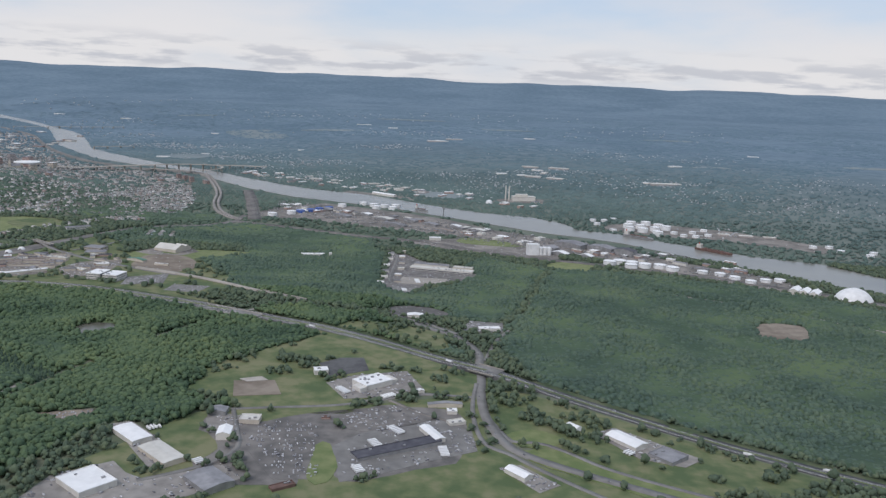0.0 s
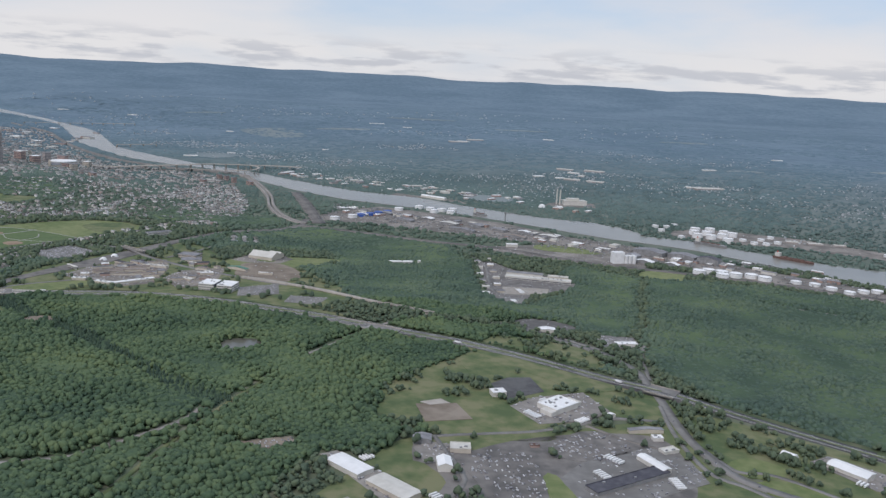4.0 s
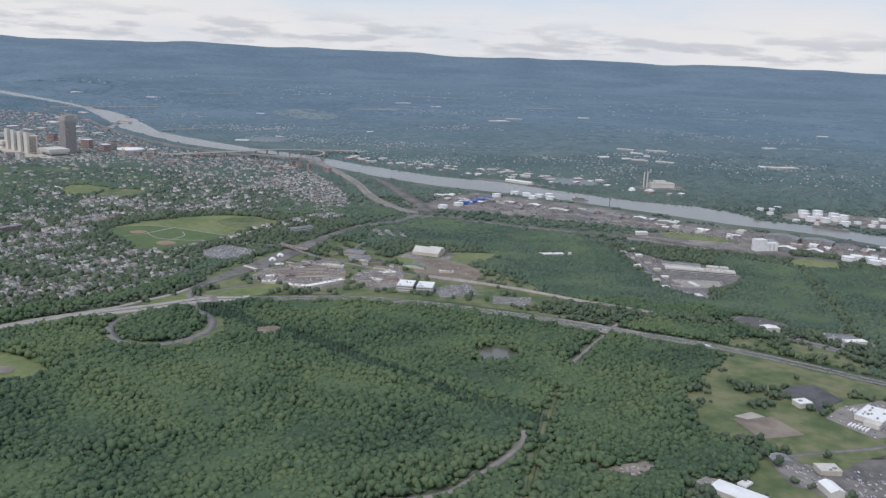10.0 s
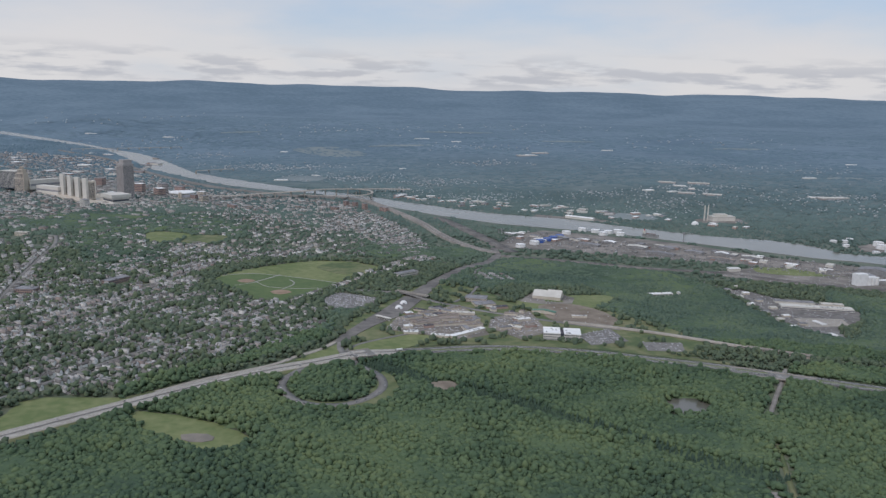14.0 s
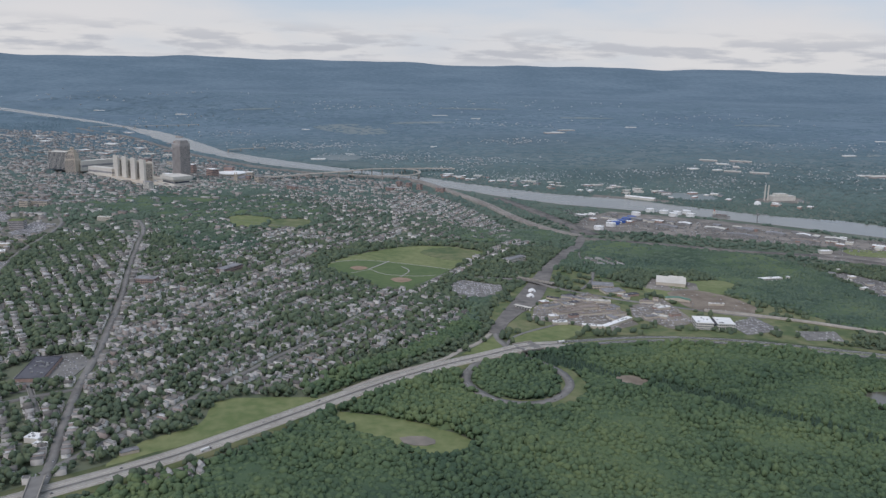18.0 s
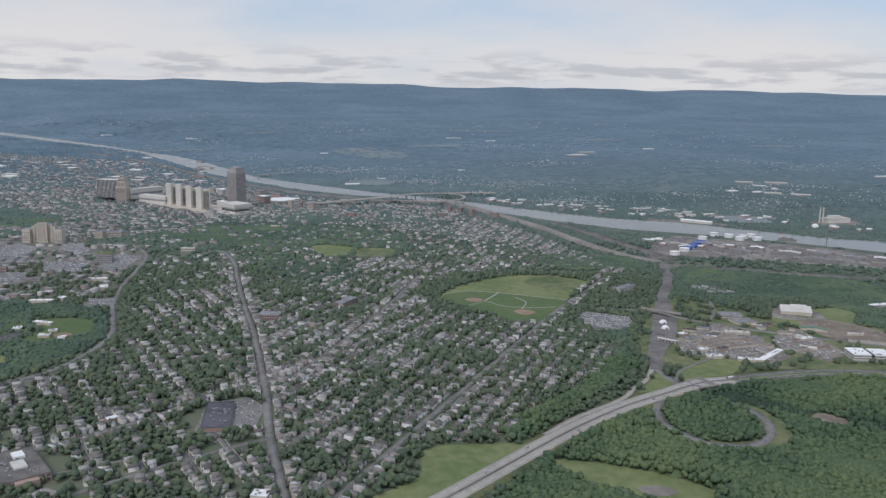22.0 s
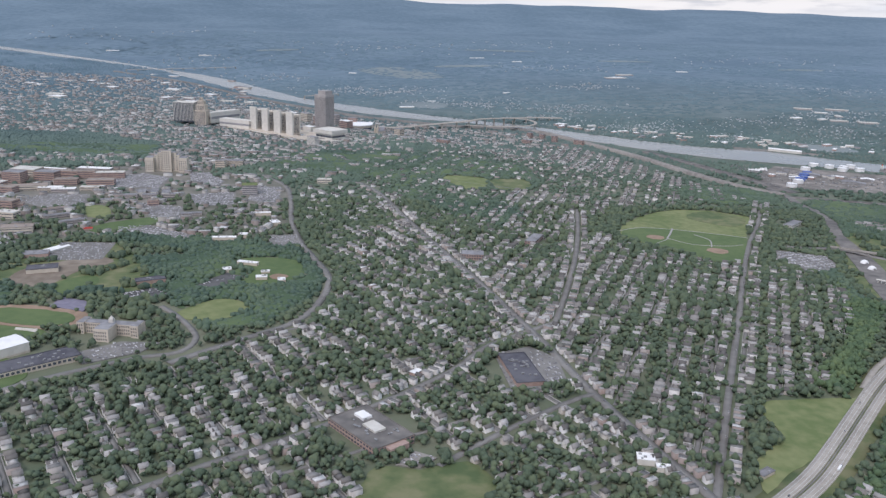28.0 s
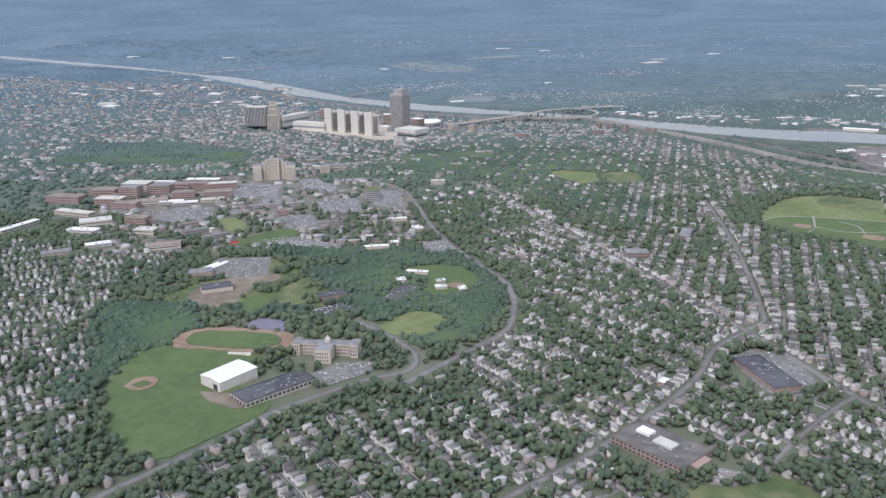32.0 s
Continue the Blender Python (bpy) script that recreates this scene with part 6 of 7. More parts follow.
for x, y, w, d, r in ((-480, 2900, 46, 22, M_WHITE), (-400, 2960, 60, 24, M_GREYROOF), (-330, 2830, 70, 26, M_GREYROOF), (-250, 2880, 40, 26, M_WHITE), (-180, 2800, 64, 28, M_METALROOF), (-90, 2780, 50, 24, M_GREYROOF), (-20, 2720, 56, 26, M_GREYROOF), (60, 2700, 40, 22, M_WHITE), (130, 2640, 60, 26, M_METALROOF), (-140, 2690, 90, 20, M_GREYROOF), (20, 2610, 80, 20, M_BROWNROOF)):
    block("port_shed", "long transit shed beside the port road", "warehouse", x, y, w, d, 7, -36, M_STEEL, r, gable=3, group="quay sheds")


# ---- streets and houses of the residential quarters ----
ZONES = [
    ([(-1600, 1150), (-1650, 1367), (-1690, 1594), (-1760, 1960), (-1640, 2060), (-1400, 2070), (-1370, 1980), (-1300, 1905), (-1200, 1850), (-1340, 1583), (-1460, 1365)], 61.3, 48, 0.92),
    ([(-1455, 1345), (-1339, 1583), (-1200, 1840), (-1090, 1815), (-1090, 1700), (-1130, 1610), (-1220, 1500), (-1340, 1345), (-1410, 1318)], 61.3, 46, 0.92),
    ([(-1620, 1100), (-1660, 1400), (-1700, 1600), (-1770, 1950), (-1870, 2450), (-2020, 2430), (-2010, 2100), (-1960, 1900), (-1935, 1700), (-1985, 1580), (-2140, 1430), (-2400, 1270), (-2640, 1060), (-2640, 960), (-1900, 960)], 117, 48, 0.92),
    ([(-1760, 1970), (-1640, 2080), (-1420, 2080), (-1380, 2200), (-1150, 2350), (-900, 2400), (-850, 2700), (-900, 3100), (-1050, 3500), (-1400, 3300), (-1700, 3000), (-1880, 2500)], 66, 52, 0.72),
    ([(-2640, 1100), (-2470, 1260), (-2510, 1480), (-2570, 1760), (-2460, 1960), (-2600, 2050), (-2900, 2150), (-3050, 1800), (-2850, 1300)], 20, 50, 0.9),
]
TOWN = [(-1880, 2500), (-1700, 3000), (-1400, 3300), (-1050, 3500), (-1130, 3800), (-1500, 3950), (-1900, 4250), (-2350, 5000), (-2900, 5900), (-3600, 6250), (-4150, 6000), (-4050, 4300), (-3600, 3000), (-2950, 2600), (-2450, 2650), (-2060, 2480)]

# slopes and gardens where trees outnumber the houses
GROVES = [
    [(-1784, 2185), (-2029, 2797), (-1976, 3024), (-1669, 3308), (-1298, 3529), (-1196, 3177), (-1211, 2513), (-1314, 2309), (-1506, 2502), (-1554, 2255), (-1652, 2184)],
    [(-1156, 2313), (-1196, 2755), (-1109, 3082), (-943, 2610), (-980, 2256)],
    [(-2253, 2426), (-2194, 2711), (-1940, 2746), (-1835, 2471), (-1889, 2280), (-2033, 2313), (-2111, 2261)],
    [(-1775, 2078), (-1772, 2480), (-1697, 2550), (-1672, 2307), (-1710, 2085)],
    [(-2002, 2062), (-2026, 2268), (-1853, 2295), (-1823, 2074)],
]


def leafiness(x, y):
    """How much of a block is given to trees, from 0 to 1."""
    return np.clip(0.30 + 1.1 * np.sin(x / 52.0 + 1.7 * np.sin(y / 67.0)) * np.sin(y / 57.0 + 1.6 * np.sin(x / 81.0)), 0, 1)


rnd = random.Random(11)
houses = []
for n, (poly, angle, pitch, fill) in enumerate(ZONES):
    ca, sa = math.cos(radians(angle)), math.sin(radians(angle))
    us = [x * ca + y * sa for x, y in poly]
    vs = [-x * sa + y * ca for x, y in poly]
    lines = []
    v = min(vs) + pitch / 2
    while v < max(vs):
        u = np.arange(min(us), max(us), 6.0)
        x, y = u * ca - v * sa, u * sa + v * ca
        ok = inside(poly, x, y) & free(x, y)
        start = None
        for k in range(len(u) + 1):
            if k < len(u) and ok[k]:
                start = k if start is None else start
            elif start is not None:
                if k - start > 6:
                    lines.append((u[start] - 5, u[k - 1] + 5, v))
                start = None
        v += pitch * (1 + 0.06 * math.sin(v))
    across = []
    u0 = min(us) + 80
    while u0 < max(us):
        across.append(u0)
        u0 += 165
    for a, b, v in lines:
        p = np.array([(u * ca - v * sa, u * sa + v * ca) for u in np.linspace(a, b, max(2, int((b - a) / 18)))])
        if a < b:
            road("residential_street", None, 5.0, M_STREET, "narrow grey residential street", 1.0, margin=1.0, line=p)
            if p[:, 1].max() < 1900:
                for side in (-1, 1):
                    road("footpath", None, 0.9, M_WALK, "pale concrete footpath", 1.15, side * 3.6, 0, line=p, category="footpath")
    for a, b, v in lines:
        for side in (-1, 1):
            u = a + 8
            while u < b - 6:
                gap = rnd.uniform(8.6, 12.5)
                if rnd.random() < fill:
                    hv = v + side * rnd.uniform(8.8, 11.0)
                    x, y = u * ca - hv * sa, u * sa + hv * ca
                    if inside(poly, np.array([x]), np.array([y]))[0] and free([x], [y])[0] and min(abs(u - c) for c in across) > 5:
                        houses.append((x, y, angle + (0 if side < 0 else 180) + rnd.gauss(0, 1.5), rnd.randrange(6)))
                u += gap
    for c in across:
        u, vv = c, np.arange(min(vs), max(vs), 12.0)
        x, y = u * ca - vv * sa, u * sa + vv * ca
        ok = inside(poly, x, y) & free(x, y)
        run = [(px, py) for px, py, o in zip(x, y, ok) if o]
        if len(run) > 6 and np.hypot(run[-1][0] - run[0][0], run[-1][1] - run[0][1]) < len(run) * 26:
            road("residential_cross_street", None, 4.5, M_STREET, "narrow grey cross street", 0.9, margin=1.0, line=np.array(run))

# shops and flats that front the main street and the avenues
for line, step_by in ((LONG, 12.5), (THIRD, 13.0), (CROSS, 13.5), (DEEP, 13.5), (SCHOOL[:6], 14.0)):
    p = smooth_line(line, step_by)
    d = np.gradient(p, axis=0)
    for (x, y), (dx, dy) in zip(p, d):
        for side in (-1, 1):
            nrm = math.hypot(dx, dy)
            hx, hy = x + side * dy / nrm * 13.5, y - side * dx / nrm * 13.5
            if free([hx], [hy])[0]:
                houses.append((hx, hy, math.degrees(math.atan2(dy, dx)) + (0 if side < 0 else 180) + 180, rnd.choice((0, 1, 5, 5, 5))))
keep, used = [], {}
for h in houses:
    key = (int(h[0] // 7), int(h[1] // 7))
    if all((key[0] + a, key[1] + b) not in used or math.hypot(used[(key[0] + a, key[1] + b)][0] - h[0], used[(key[0] + a, key[1] + b)][1] - h[1]) > 7.2 for a in (-1, 0, 1) for b in (-1, 0, 1)):
        used[key] = h
        keep.append(h)
in_grove = np.zeros(len(keep), bool)
for poly in GROVES:
    in_grove |= inside(poly, np.array([h[0] for h in keep]), np.array([h[1] for h in keep]))
houses = [h for h, g in zip(keep, in_grove) if rnd.random() < (0.24 if g else 1.0 - 0.55 * float(leafiness(h[0], h[1])) ** 2)]
for k in range(14):
    houses.append((-1500 + 9.5 * (k % 7) + 3 * (k // 7), 1078 - 16 * (k // 7) + 6.0 * (k % 7), 32.0 + 180 * (k // 7), k % 5))


def house_parts(kind):
    """Walls, roof and the small parts of one kind of house, its front towards +v of its street (y = 0 at the middle)."""
    w, d, h, rise = ((6.4, 10.5, 6.0, 3.2), (7.0, 9.5, 5.6, 3.6), (7.6, 9.0, 4.2, 3.4), (6.2, 12.0, 6.2, 2.6), (8.4, 8.6, 5.6, 2.8), (7.4, 13.0, 7.4, 0.0))[kind]
    w, d, h, rise = 0.96 * w, 0.94 * d, 0.92 * h, 0.98 * rise
    wall, roof, porch, chimney, win = bmesh.new(), bmesh.new(), bmesh.new(), bmesh.new(), bmesh.new()
    if rise and kind != 4:
        gabled_walls(wall, w, d, h, rise)
        prism(roof, w, d, h, rise)
        if kind in (1, 2):
            a = w * 0.2
            v = [roof.verts.new(c) for c in ((w / 2 + 0.2, -a, h), (w / 2 + 0.2, a, h), (0, -a, h + rise * 0.8), (0, a, h + rise * 0.8), (w / 2 + 0.2, 0, h + rise * 0.8), (0, 0, h + rise))]
            for q in ((0, 4, 5, 2), (4, 1, 3, 5), (0, 1, 4)):
                roof.faces.new([v[k] for k in q])
    elif rise:
        box(wall, -w / 2, -d / 2, -2, w / 2, d / 2, h, top=False)
        o = 0.5
        c = [roof.verts.new(q) for q in ((-w / 2 - o, -d / 2 - o, h - 0.2), (w / 2 + o, -d / 2 - o, h - 0.2), (w / 2 + o, d / 2 + o, h - 0.2), (-w / 2 - o, d / 2 + o, h - 0.2), (-0.8, 0, h + rise), (0.8, 0, h + rise))]
        for q in ((0, 1, 5, 4), (1, 2, 5), (2, 3, 4, 5), (3, 0, 4), (3, 2, 1, 0)):
            roof.faces.new([c[k] for k in q])
    else:
        box(wall, -w / 2, -d / 2, -2, w / 2, d / 2, h)
        flat_roof(roof, w, d, h, 0.5, 0.35)
    box(porch, -w * 0.42, -d / 2 - 1.8, -1.5, w * 0.42, -d / 2, 0.5)
    box(porch, -w * 0.45, -d / 2 - 2.0, 2.5, w * 0.45, -d / 2, 2.8, bottom=True)
    for sx in (-w * 0.4, w * 0.4):
        box(porch, sx - 0.12, -d / 2 - 1.8, 0.5, sx + 0.12, -d / 2 - 1.55, 2.5)
    box(chimney, w * 0.12, d * 0.15, h, w * 0.12 + 0.8, d * 0.15 + 0.8, h + rise + 1.2)
    for fz in (0.9, 3.7):
        for q in range(2):
            box(win, -w * 0.32 + q * w * 0.42, -d / 2 - 0.08, fz, -w * 0.32 + q * w * 0.42 + 1.1, -d / 2 + 0.05, fz + 1.5)
        for q in range(3):
            for s in (-1, 1):
                x = s * w / 2
                box(win, min(x - 0.06, x + 0.06), -d * 0.36 + q * d * 0.27, fz, max(x - 0.06, x + 0.06), -d * 0.36 + q * d * 0.27 + 1.0, fz + 1.5)
    return wall, roof, porch, chimney, win


HOUSE = []
for kind in range(6):
    wall, roof, porch, chimney, win = house_parts(kind)
    HOUSE.append([bm_mesh(n, b, m) for n, b, m in (("wall", wall, M_BRICK if kind == 5 else M_SIDING_ONE), ("roof", roof, M_SHINGLE_ONE if kind != 5 else M_GREYROOF), ("porch", porch, M_STONE), ("chimney", chimney, M_BRICK), ("window_set", win, M_GLASS))])
HOUSE_LABEL = ("narrow two-storey timber house with a gable roof", "timber house with a dormered gable roof", "low bungalow with a wide gable roof", "long two-family house with a gable roof", "square house with a hipped roof", "flat-roofed brick shop house on the street")
houses.sort(key=lambda h: h[1] - 0.15 * abs(h[0] + 1850))
near_houses, far_houses = houses[:260], houses[260:]
for x, y, turn, kind in near_houses:
    ob = thing("house" if kind != 5 else "shop_house", HOUSE_LABEL[kind], "house", at(x, y, None, turn - 90 + 90), "houses of the quarter")
    wall = part("wall", HOUSE[kind][0], None, ob)
    roof = part("roof", HOUSE[kind][1], None, ob)
    part("porch", HOUSE[kind][2], None, ob)
    if kind != 5:
        part("chimney", HOUSE[kind][3], None, roof)
    part("windows", HOUSE[kind][4], None, wall)


def stamp(v, f, m, places):
    """Many copies of one small mesh as arrays; places: x, y, z, turn in degrees, scale (one number or three)."""
    places = np.asarray(places, float)
    c, s = np.cos(np.radians(places[:, 3])), np.sin(np.radians(places[:, 3]))
    sc = places[:, 4:]
    sc = np.repeat(sc, 3, 1) if sc.shape[1] == 1 else sc
    w = v[None] * sc[:, None, :]
    x = w[..., 0] * c[:, None] - w[..., 1] * s[:, None] + places[:, 0:1]
    y = w[..., 0] * s[:, None] + w[..., 1] * c[:, None] + places[:, 1:2]
    z = w[..., 2] + places[:, 2:3]
    vv = np.stack([x, y, z], -1).reshape(-1, 3)
    ff = (f[None] + (np.arange(len(places)) * len(v))[:, None, None]).reshape(-1, f.shape[1])
    return vv, ff, np.tile(m, len(places))


def gather(chunks):
    base, vs, fs, ms = 0, [], [], []
    for v, f, m in chunks:
        vs.append(v)
        fs.append(f + base)
        ms.append(m)
        base += len(v)
    return np.concatenate(vs), np.concatenate(fs), np.concatenate(ms)


def tris(bm, index):
    bmesh.ops.triangulate(bm, faces=bm.faces)
    bm.verts.ensure_lookup_table()
    bm.verts.index_update()
    v = np.array([tuple(q.co) for q in bm.verts])
    f = np.array([[q.index for q in g.verts] for g in bm.faces])
    return v, f, np.full(len(f), index)


chunks = []
for kind in range(6):
    spots = [(x, y, float(land(x, y)), turn, 1.0) for x, y, turn, k in far_houses if k == kind]
    if not spots:
        continue
    wall, roof, porch, chimney, win = house_parts(kind)
    for b, k in ((wall, 2 if kind == 5 else 0), (roof, 3 if kind == 5 else 1), (porch, 4), (win, 4)):
        if k == 4:
            b.free()
            continue
        chunks.append(stamp(*tris(b, k), spots))
    chimney.free()
v, f, m = gather(chunks)
tagged(new("more_houses", raw_mesh("more_houses", v, f, [M_SIDING, M_SHINGLE, M_TOWNWALL, M_TOWNROOF], m)), "rows of timber houses with grey shingle roofs", "houses", kind="stuff")
for x, y, *_ in houses:
    take_disc(x, y, 3.4)

# the dense old town, the far bank's villages
rng = np.random.default_rng(4)
bm = bmesh.new()
box(bm, -0.5, -0.5, -0.4, 0.5, 0.5, 1.0, top=False)
cube_wall = tris(bm, 0)
bm = bmesh.new()
box(bm, -0.52, -0.52, 1.0, 0.52, 0.52, 1.06)
cube_roof = tris(bm, 1)
bm = bmesh.new()
prism(bm, 1.0, 1.0, 1.0, 0.5, 0.05, 0.04)
gable_roof = tris(bm, 1)
spots = []
for gx0 in np.arange(-2200, 1900, 13.0):
    for gy0 in np.arange(-2300, 2600, 19.0):
        spots.append((gx0, gy0))
g = np.array(spots) + rng.uniform(-3, 3, (len(spots), 2))
g = g @ np.array([[math.cos(0.26), -math.sin(0.26)], [math.sin(0.26), math.cos(0.26)]]) + np.array([-2400, 3900])
dens = np.where(np.hypot(g[:, 0] + 2000, g[:, 1] - 3500) < 900, 0.36, 0.18)
ok = inside(TOWN, g[:, 0], g[:, 1]) & free(g[:, 0], g[:, 1]) & (rng.random(len(g)) < dens)
wood_town = [(-2950, 2880), (-2990, 3250), (-2700, 3260), (-2440, 3040), (-2430, 2780)]
ok &= ~inside(wood_town, g[:, 0], g[:, 1])
for poly in GROVES:
    ok &= ~inside(poly, g[:, 0], g[:, 1]) | (rng.random(len(g)) < 0.3)
g = g[ok]
town = np.column_stack([g, land(g[:, 0], g[:, 1]), np.full(len(g), -15.0), rng.uniform(7, 13, len(g)) * rng.choice([1, 1, 1, 1, 2.4], len(g)), rng.uniform(8, 14, len(g)), rng.uniform(5, 10, len(g))])
v, f, m = gather([stamp(*cube_wall, town), stamp(*cube_roof, town)])
tagged(new("old_town", raw_mesh("old_town", v, f, [M_TOWNWALL, M_TOWNROOF], m)), "tightly packed brick row houses of the old town", "houses", kind="stuff")
for x, y in g:
    take_disc(x, y, 4)
villages = []
for cx, cy, r, n in ((-250, 3750, 240, 260), (-620, 4050, 260, 280), (560, 4350, 260, 160), (1080, 3900, 260, 140), (150, 3640, 260, 120), (1000, 2790, 160, 60), (-1700, 5500, 420, 330), (-1150, 4900, 420, 300), (-700, 4700, 300, 200), (-500, 4100, 380, 300), (100, 4200, 330, 140), (-900, 4300, 260, 200), (700, 4000, 380, 170), (1100, 3600, 330, 150), (1500, 3300, 300, 120), (-350, 5600, 260, 110), (300, 3900, 300, 120), (1900, 3900, 500, 120), (-2300, 6300, 500, 150), (-200, 6800, 700, 120), (1200, 5200, 700, 140), (-3000, 7600, 900, 110), (-1700, 8600, 1200, 120), (1800, 7600, 1300, 110), (-4200, 10500, 1500, 90), (300, 9500, 1600, 100)):
    p = rng.normal(0, 0.4, (n, 2)) * (1.15 * r, 0.75 * r) + (cx, cy)
    p += 0.16 * r * np.column_stack([np.sin(p[:, 1] / (0.16 * r)), np.sin(p[:, 0] / (0.19 * r))])
    size = 0.62 + max(0, (cy - 4500) / 8000.0)
    n = int(n * (0.75 if cy < 6000 else 0.4))
    p = p[:n]
    villages.append(np.column_stack([p, land(p[:, 0], p[:, 1]), rng.uniform(0, 180, n), rng.uniform(8, 16, n) * size, rng.uniform(7, 11, n) * size, rng.uniform(3, 5, n) * size]))
villages = np.concatenate(villages)
villages = villages[~(inside(WEST + EAST, villages[:, 0], villages[:, 1]))]
v, f, m = gather([stamp(*cube_wall, villages), stamp(*gable_roof, villages)])
tagged(new("far_villages", raw_mesh("far_villages", v, f, [M_FARHOUSE, M_FARHOUSE], m)), "scattered pale houses across the river", "houses", kind="stuff")

# small buildings between the hospital blocks
p = np.column_stack([rng.uniform(-2740, -2060, 420), rng.uniform(1980, 2640, 420)])
p = p[inside(OPEN[5], p[:, 0], p[:, 1]) & free(p[:, 0], p[:, 1])]
small = np.column_stack([p, land(p[:, 0], p[:, 1]), rng.choice([-18.0, 5.0, 72.0], len(p)), rng.uniform(7, 22, len(p)), rng.uniform(7, 12, len(p)), rng.uniform(4, 9, len(p))])
v, f, m = gather([stamp(*cube_wall, small), stamp(*cube_roof, small)])
tagged(new("campus_buildings", raw_mesh("campus_buildings", v, f, [M_TOWNWALL, M_TOWNROOF], m)), "small flat-roofed buildings round the hospital", "buildings", kind="stuff")
for x, y in p:
    take_disc(x, y, 8)

# loose goods, containers and heaps on the port's ground
p = np.column_stack([rng.uniform(-600, 900, 800), np.zeros(800)])
p[:, 1] = 2890 - 0.62 * (p[:, 0] + 300) + rng.uniform(-170, 90, 800)
p = p[~inside(WEST + EAST, p[:, 0], p[:, 1])]
goods = np.column_stack([p, land(p[:, 0], p[:, 1]) + 1, rng.choice([-40.0, 50.0, -35.0, 10.0], len(p)), rng.uniform(2, 10, len(p)), rng.uniform(2, 6, len(p)), rng.uniform(1.5, 4.5, len(p))])
v, f, m = gather([stamp(*cube_wall, goods), stamp(*cube_roof, goods)])
tagged(new("port_goods", raw_mesh("port_goods", v, f, [M_STEEL, M_TOWNROOF], m)), "containers, heaps and huts on the port ground", "goods", kind="stuff")

# pallets, scrap and drums that lie about in the yards
p = np.column_stack([rng.uniform(-420, 360, 5000), rng.uniform(720, 1260, 5000)])
grit = np.zeros(len(p), bool)
for poly, *_ in LOTS:
    if min(q[1] for q in poly) < 1200:
        grit |= inside(poly, p[:, 0], p[:, 1])
heap = np.sin(p[:, 0] / 13.0 + 2 * np.sin(p[:, 1] / 17.0)) > 0.1
p = p[grit & heap]
scrap = np.column_stack([p, land(p[:, 0], p[:, 1]) + 0.9, rng.choice([-40.0, 50.0, 20.0, 5.0], len(p)), rng.uniform(0.8, 4.5, len(p)), rng.uniform(0.8, 2.4, len(p)), rng.uniform(0.5, 1.8, len(p))])
v, f, m = gather([stamp(*cube_wall, scrap), stamp(*cube_roof, scrap)])
tagged(new("yard_goods", raw_mesh("yard_goods", v, f, [M_CARS, M_CARS], m)), "pallets, scrap and drums lying in the yards", "goods", kind="stuff")

# ---- trees ----
def crown(lobes, seed, sub=1, spread=0.42):
    """An uneven crown of several leaf clumps, about one unit in radius, standing on z = 0."""
    r = random.Random(seed)
    bm = bmesh.new()
    for k in range(lobes):
        new_verts = bmesh.ops.create_icosphere(bm, subdivisions=sub, radius=1.0)["verts"]
        a = k * math.tau / max(1, lobes - 1) + r.uniform(-0.5, 0.5)
        c = Vector((0, 0, 1.15)) if k == 0 else Vector((spread * math.cos(a) * r.uniform(0.8, 1.3), spread * math.sin(a) * r.uniform(0.8, 1.3), r.uniform(0.55, 1.15)))
        s = r.uniform(0.72, 0.86) if k == 0 else r.uniform(0.42, 0.62)
        if lobes == 1:
            c, s = Vector((0, 0, 0.75)), 0.95
        for q in new_verts:
            q.co = c + Vector((q.co.x, q.co.y, q.co.z * 0.9)) * s * r.uniform(0.66, 1.28)
    low = [g for g in bm.faces if g.calc_center_median().z < 0.35 and g.normal.z < -0.4]
    bmesh.ops.delete(bm, geom=low, context="FACES")
    return bm


def fir(seed):
    """A dark evergreen, added as shade for the ravine: three ragged tiers on one another, a unit in radius."""
    r = random.Random(seed)
    bm = bmesh.new()
    for z0, z1, wide in ((0.1, 1.4, 1.0), (0.9, 2.2, 0.74), (1.7, 2.9, 0.46)):
        ring = [bm.verts.new((wide * r.uniform(0.75, 1.2) * math.cos(k * math.tau / 7), wide * r.uniform(0.75, 1.2) * math.sin(k * math.tau / 7), z0 + r.uniform(-0.12, 0.12))) for k in range(7)]
        top = bm.verts.new((r.uniform(-0.06, 0.06), r.uniform(-0.06, 0.06), z1))
        for k in range(7):
            bm.faces.new((ring[k], ring[(k + 1) % 7], top))
    return bm


def far_crown(seed):
    """A small lopsided dome for trees far across the valley."""
    r = random.Random(seed)
    bm = bmesh.new()
    ring = [bm.verts.new((r.uniform(0.8, 1.15) * math.cos(k * math.tau / 6), r.uniform(0.8, 1.15) * math.sin(k * math.tau / 6), r.uniform(0.1, 0.5))) for k in range(6)]
    top = bm.verts.new((r.uniform(-0.3, 0.3), r.uniform(-0.3, 0.3), 1.6))
    for k in range(6):
        bm.faces.new((ring[k], ring[(k + 1) % 6], top))
    return bm


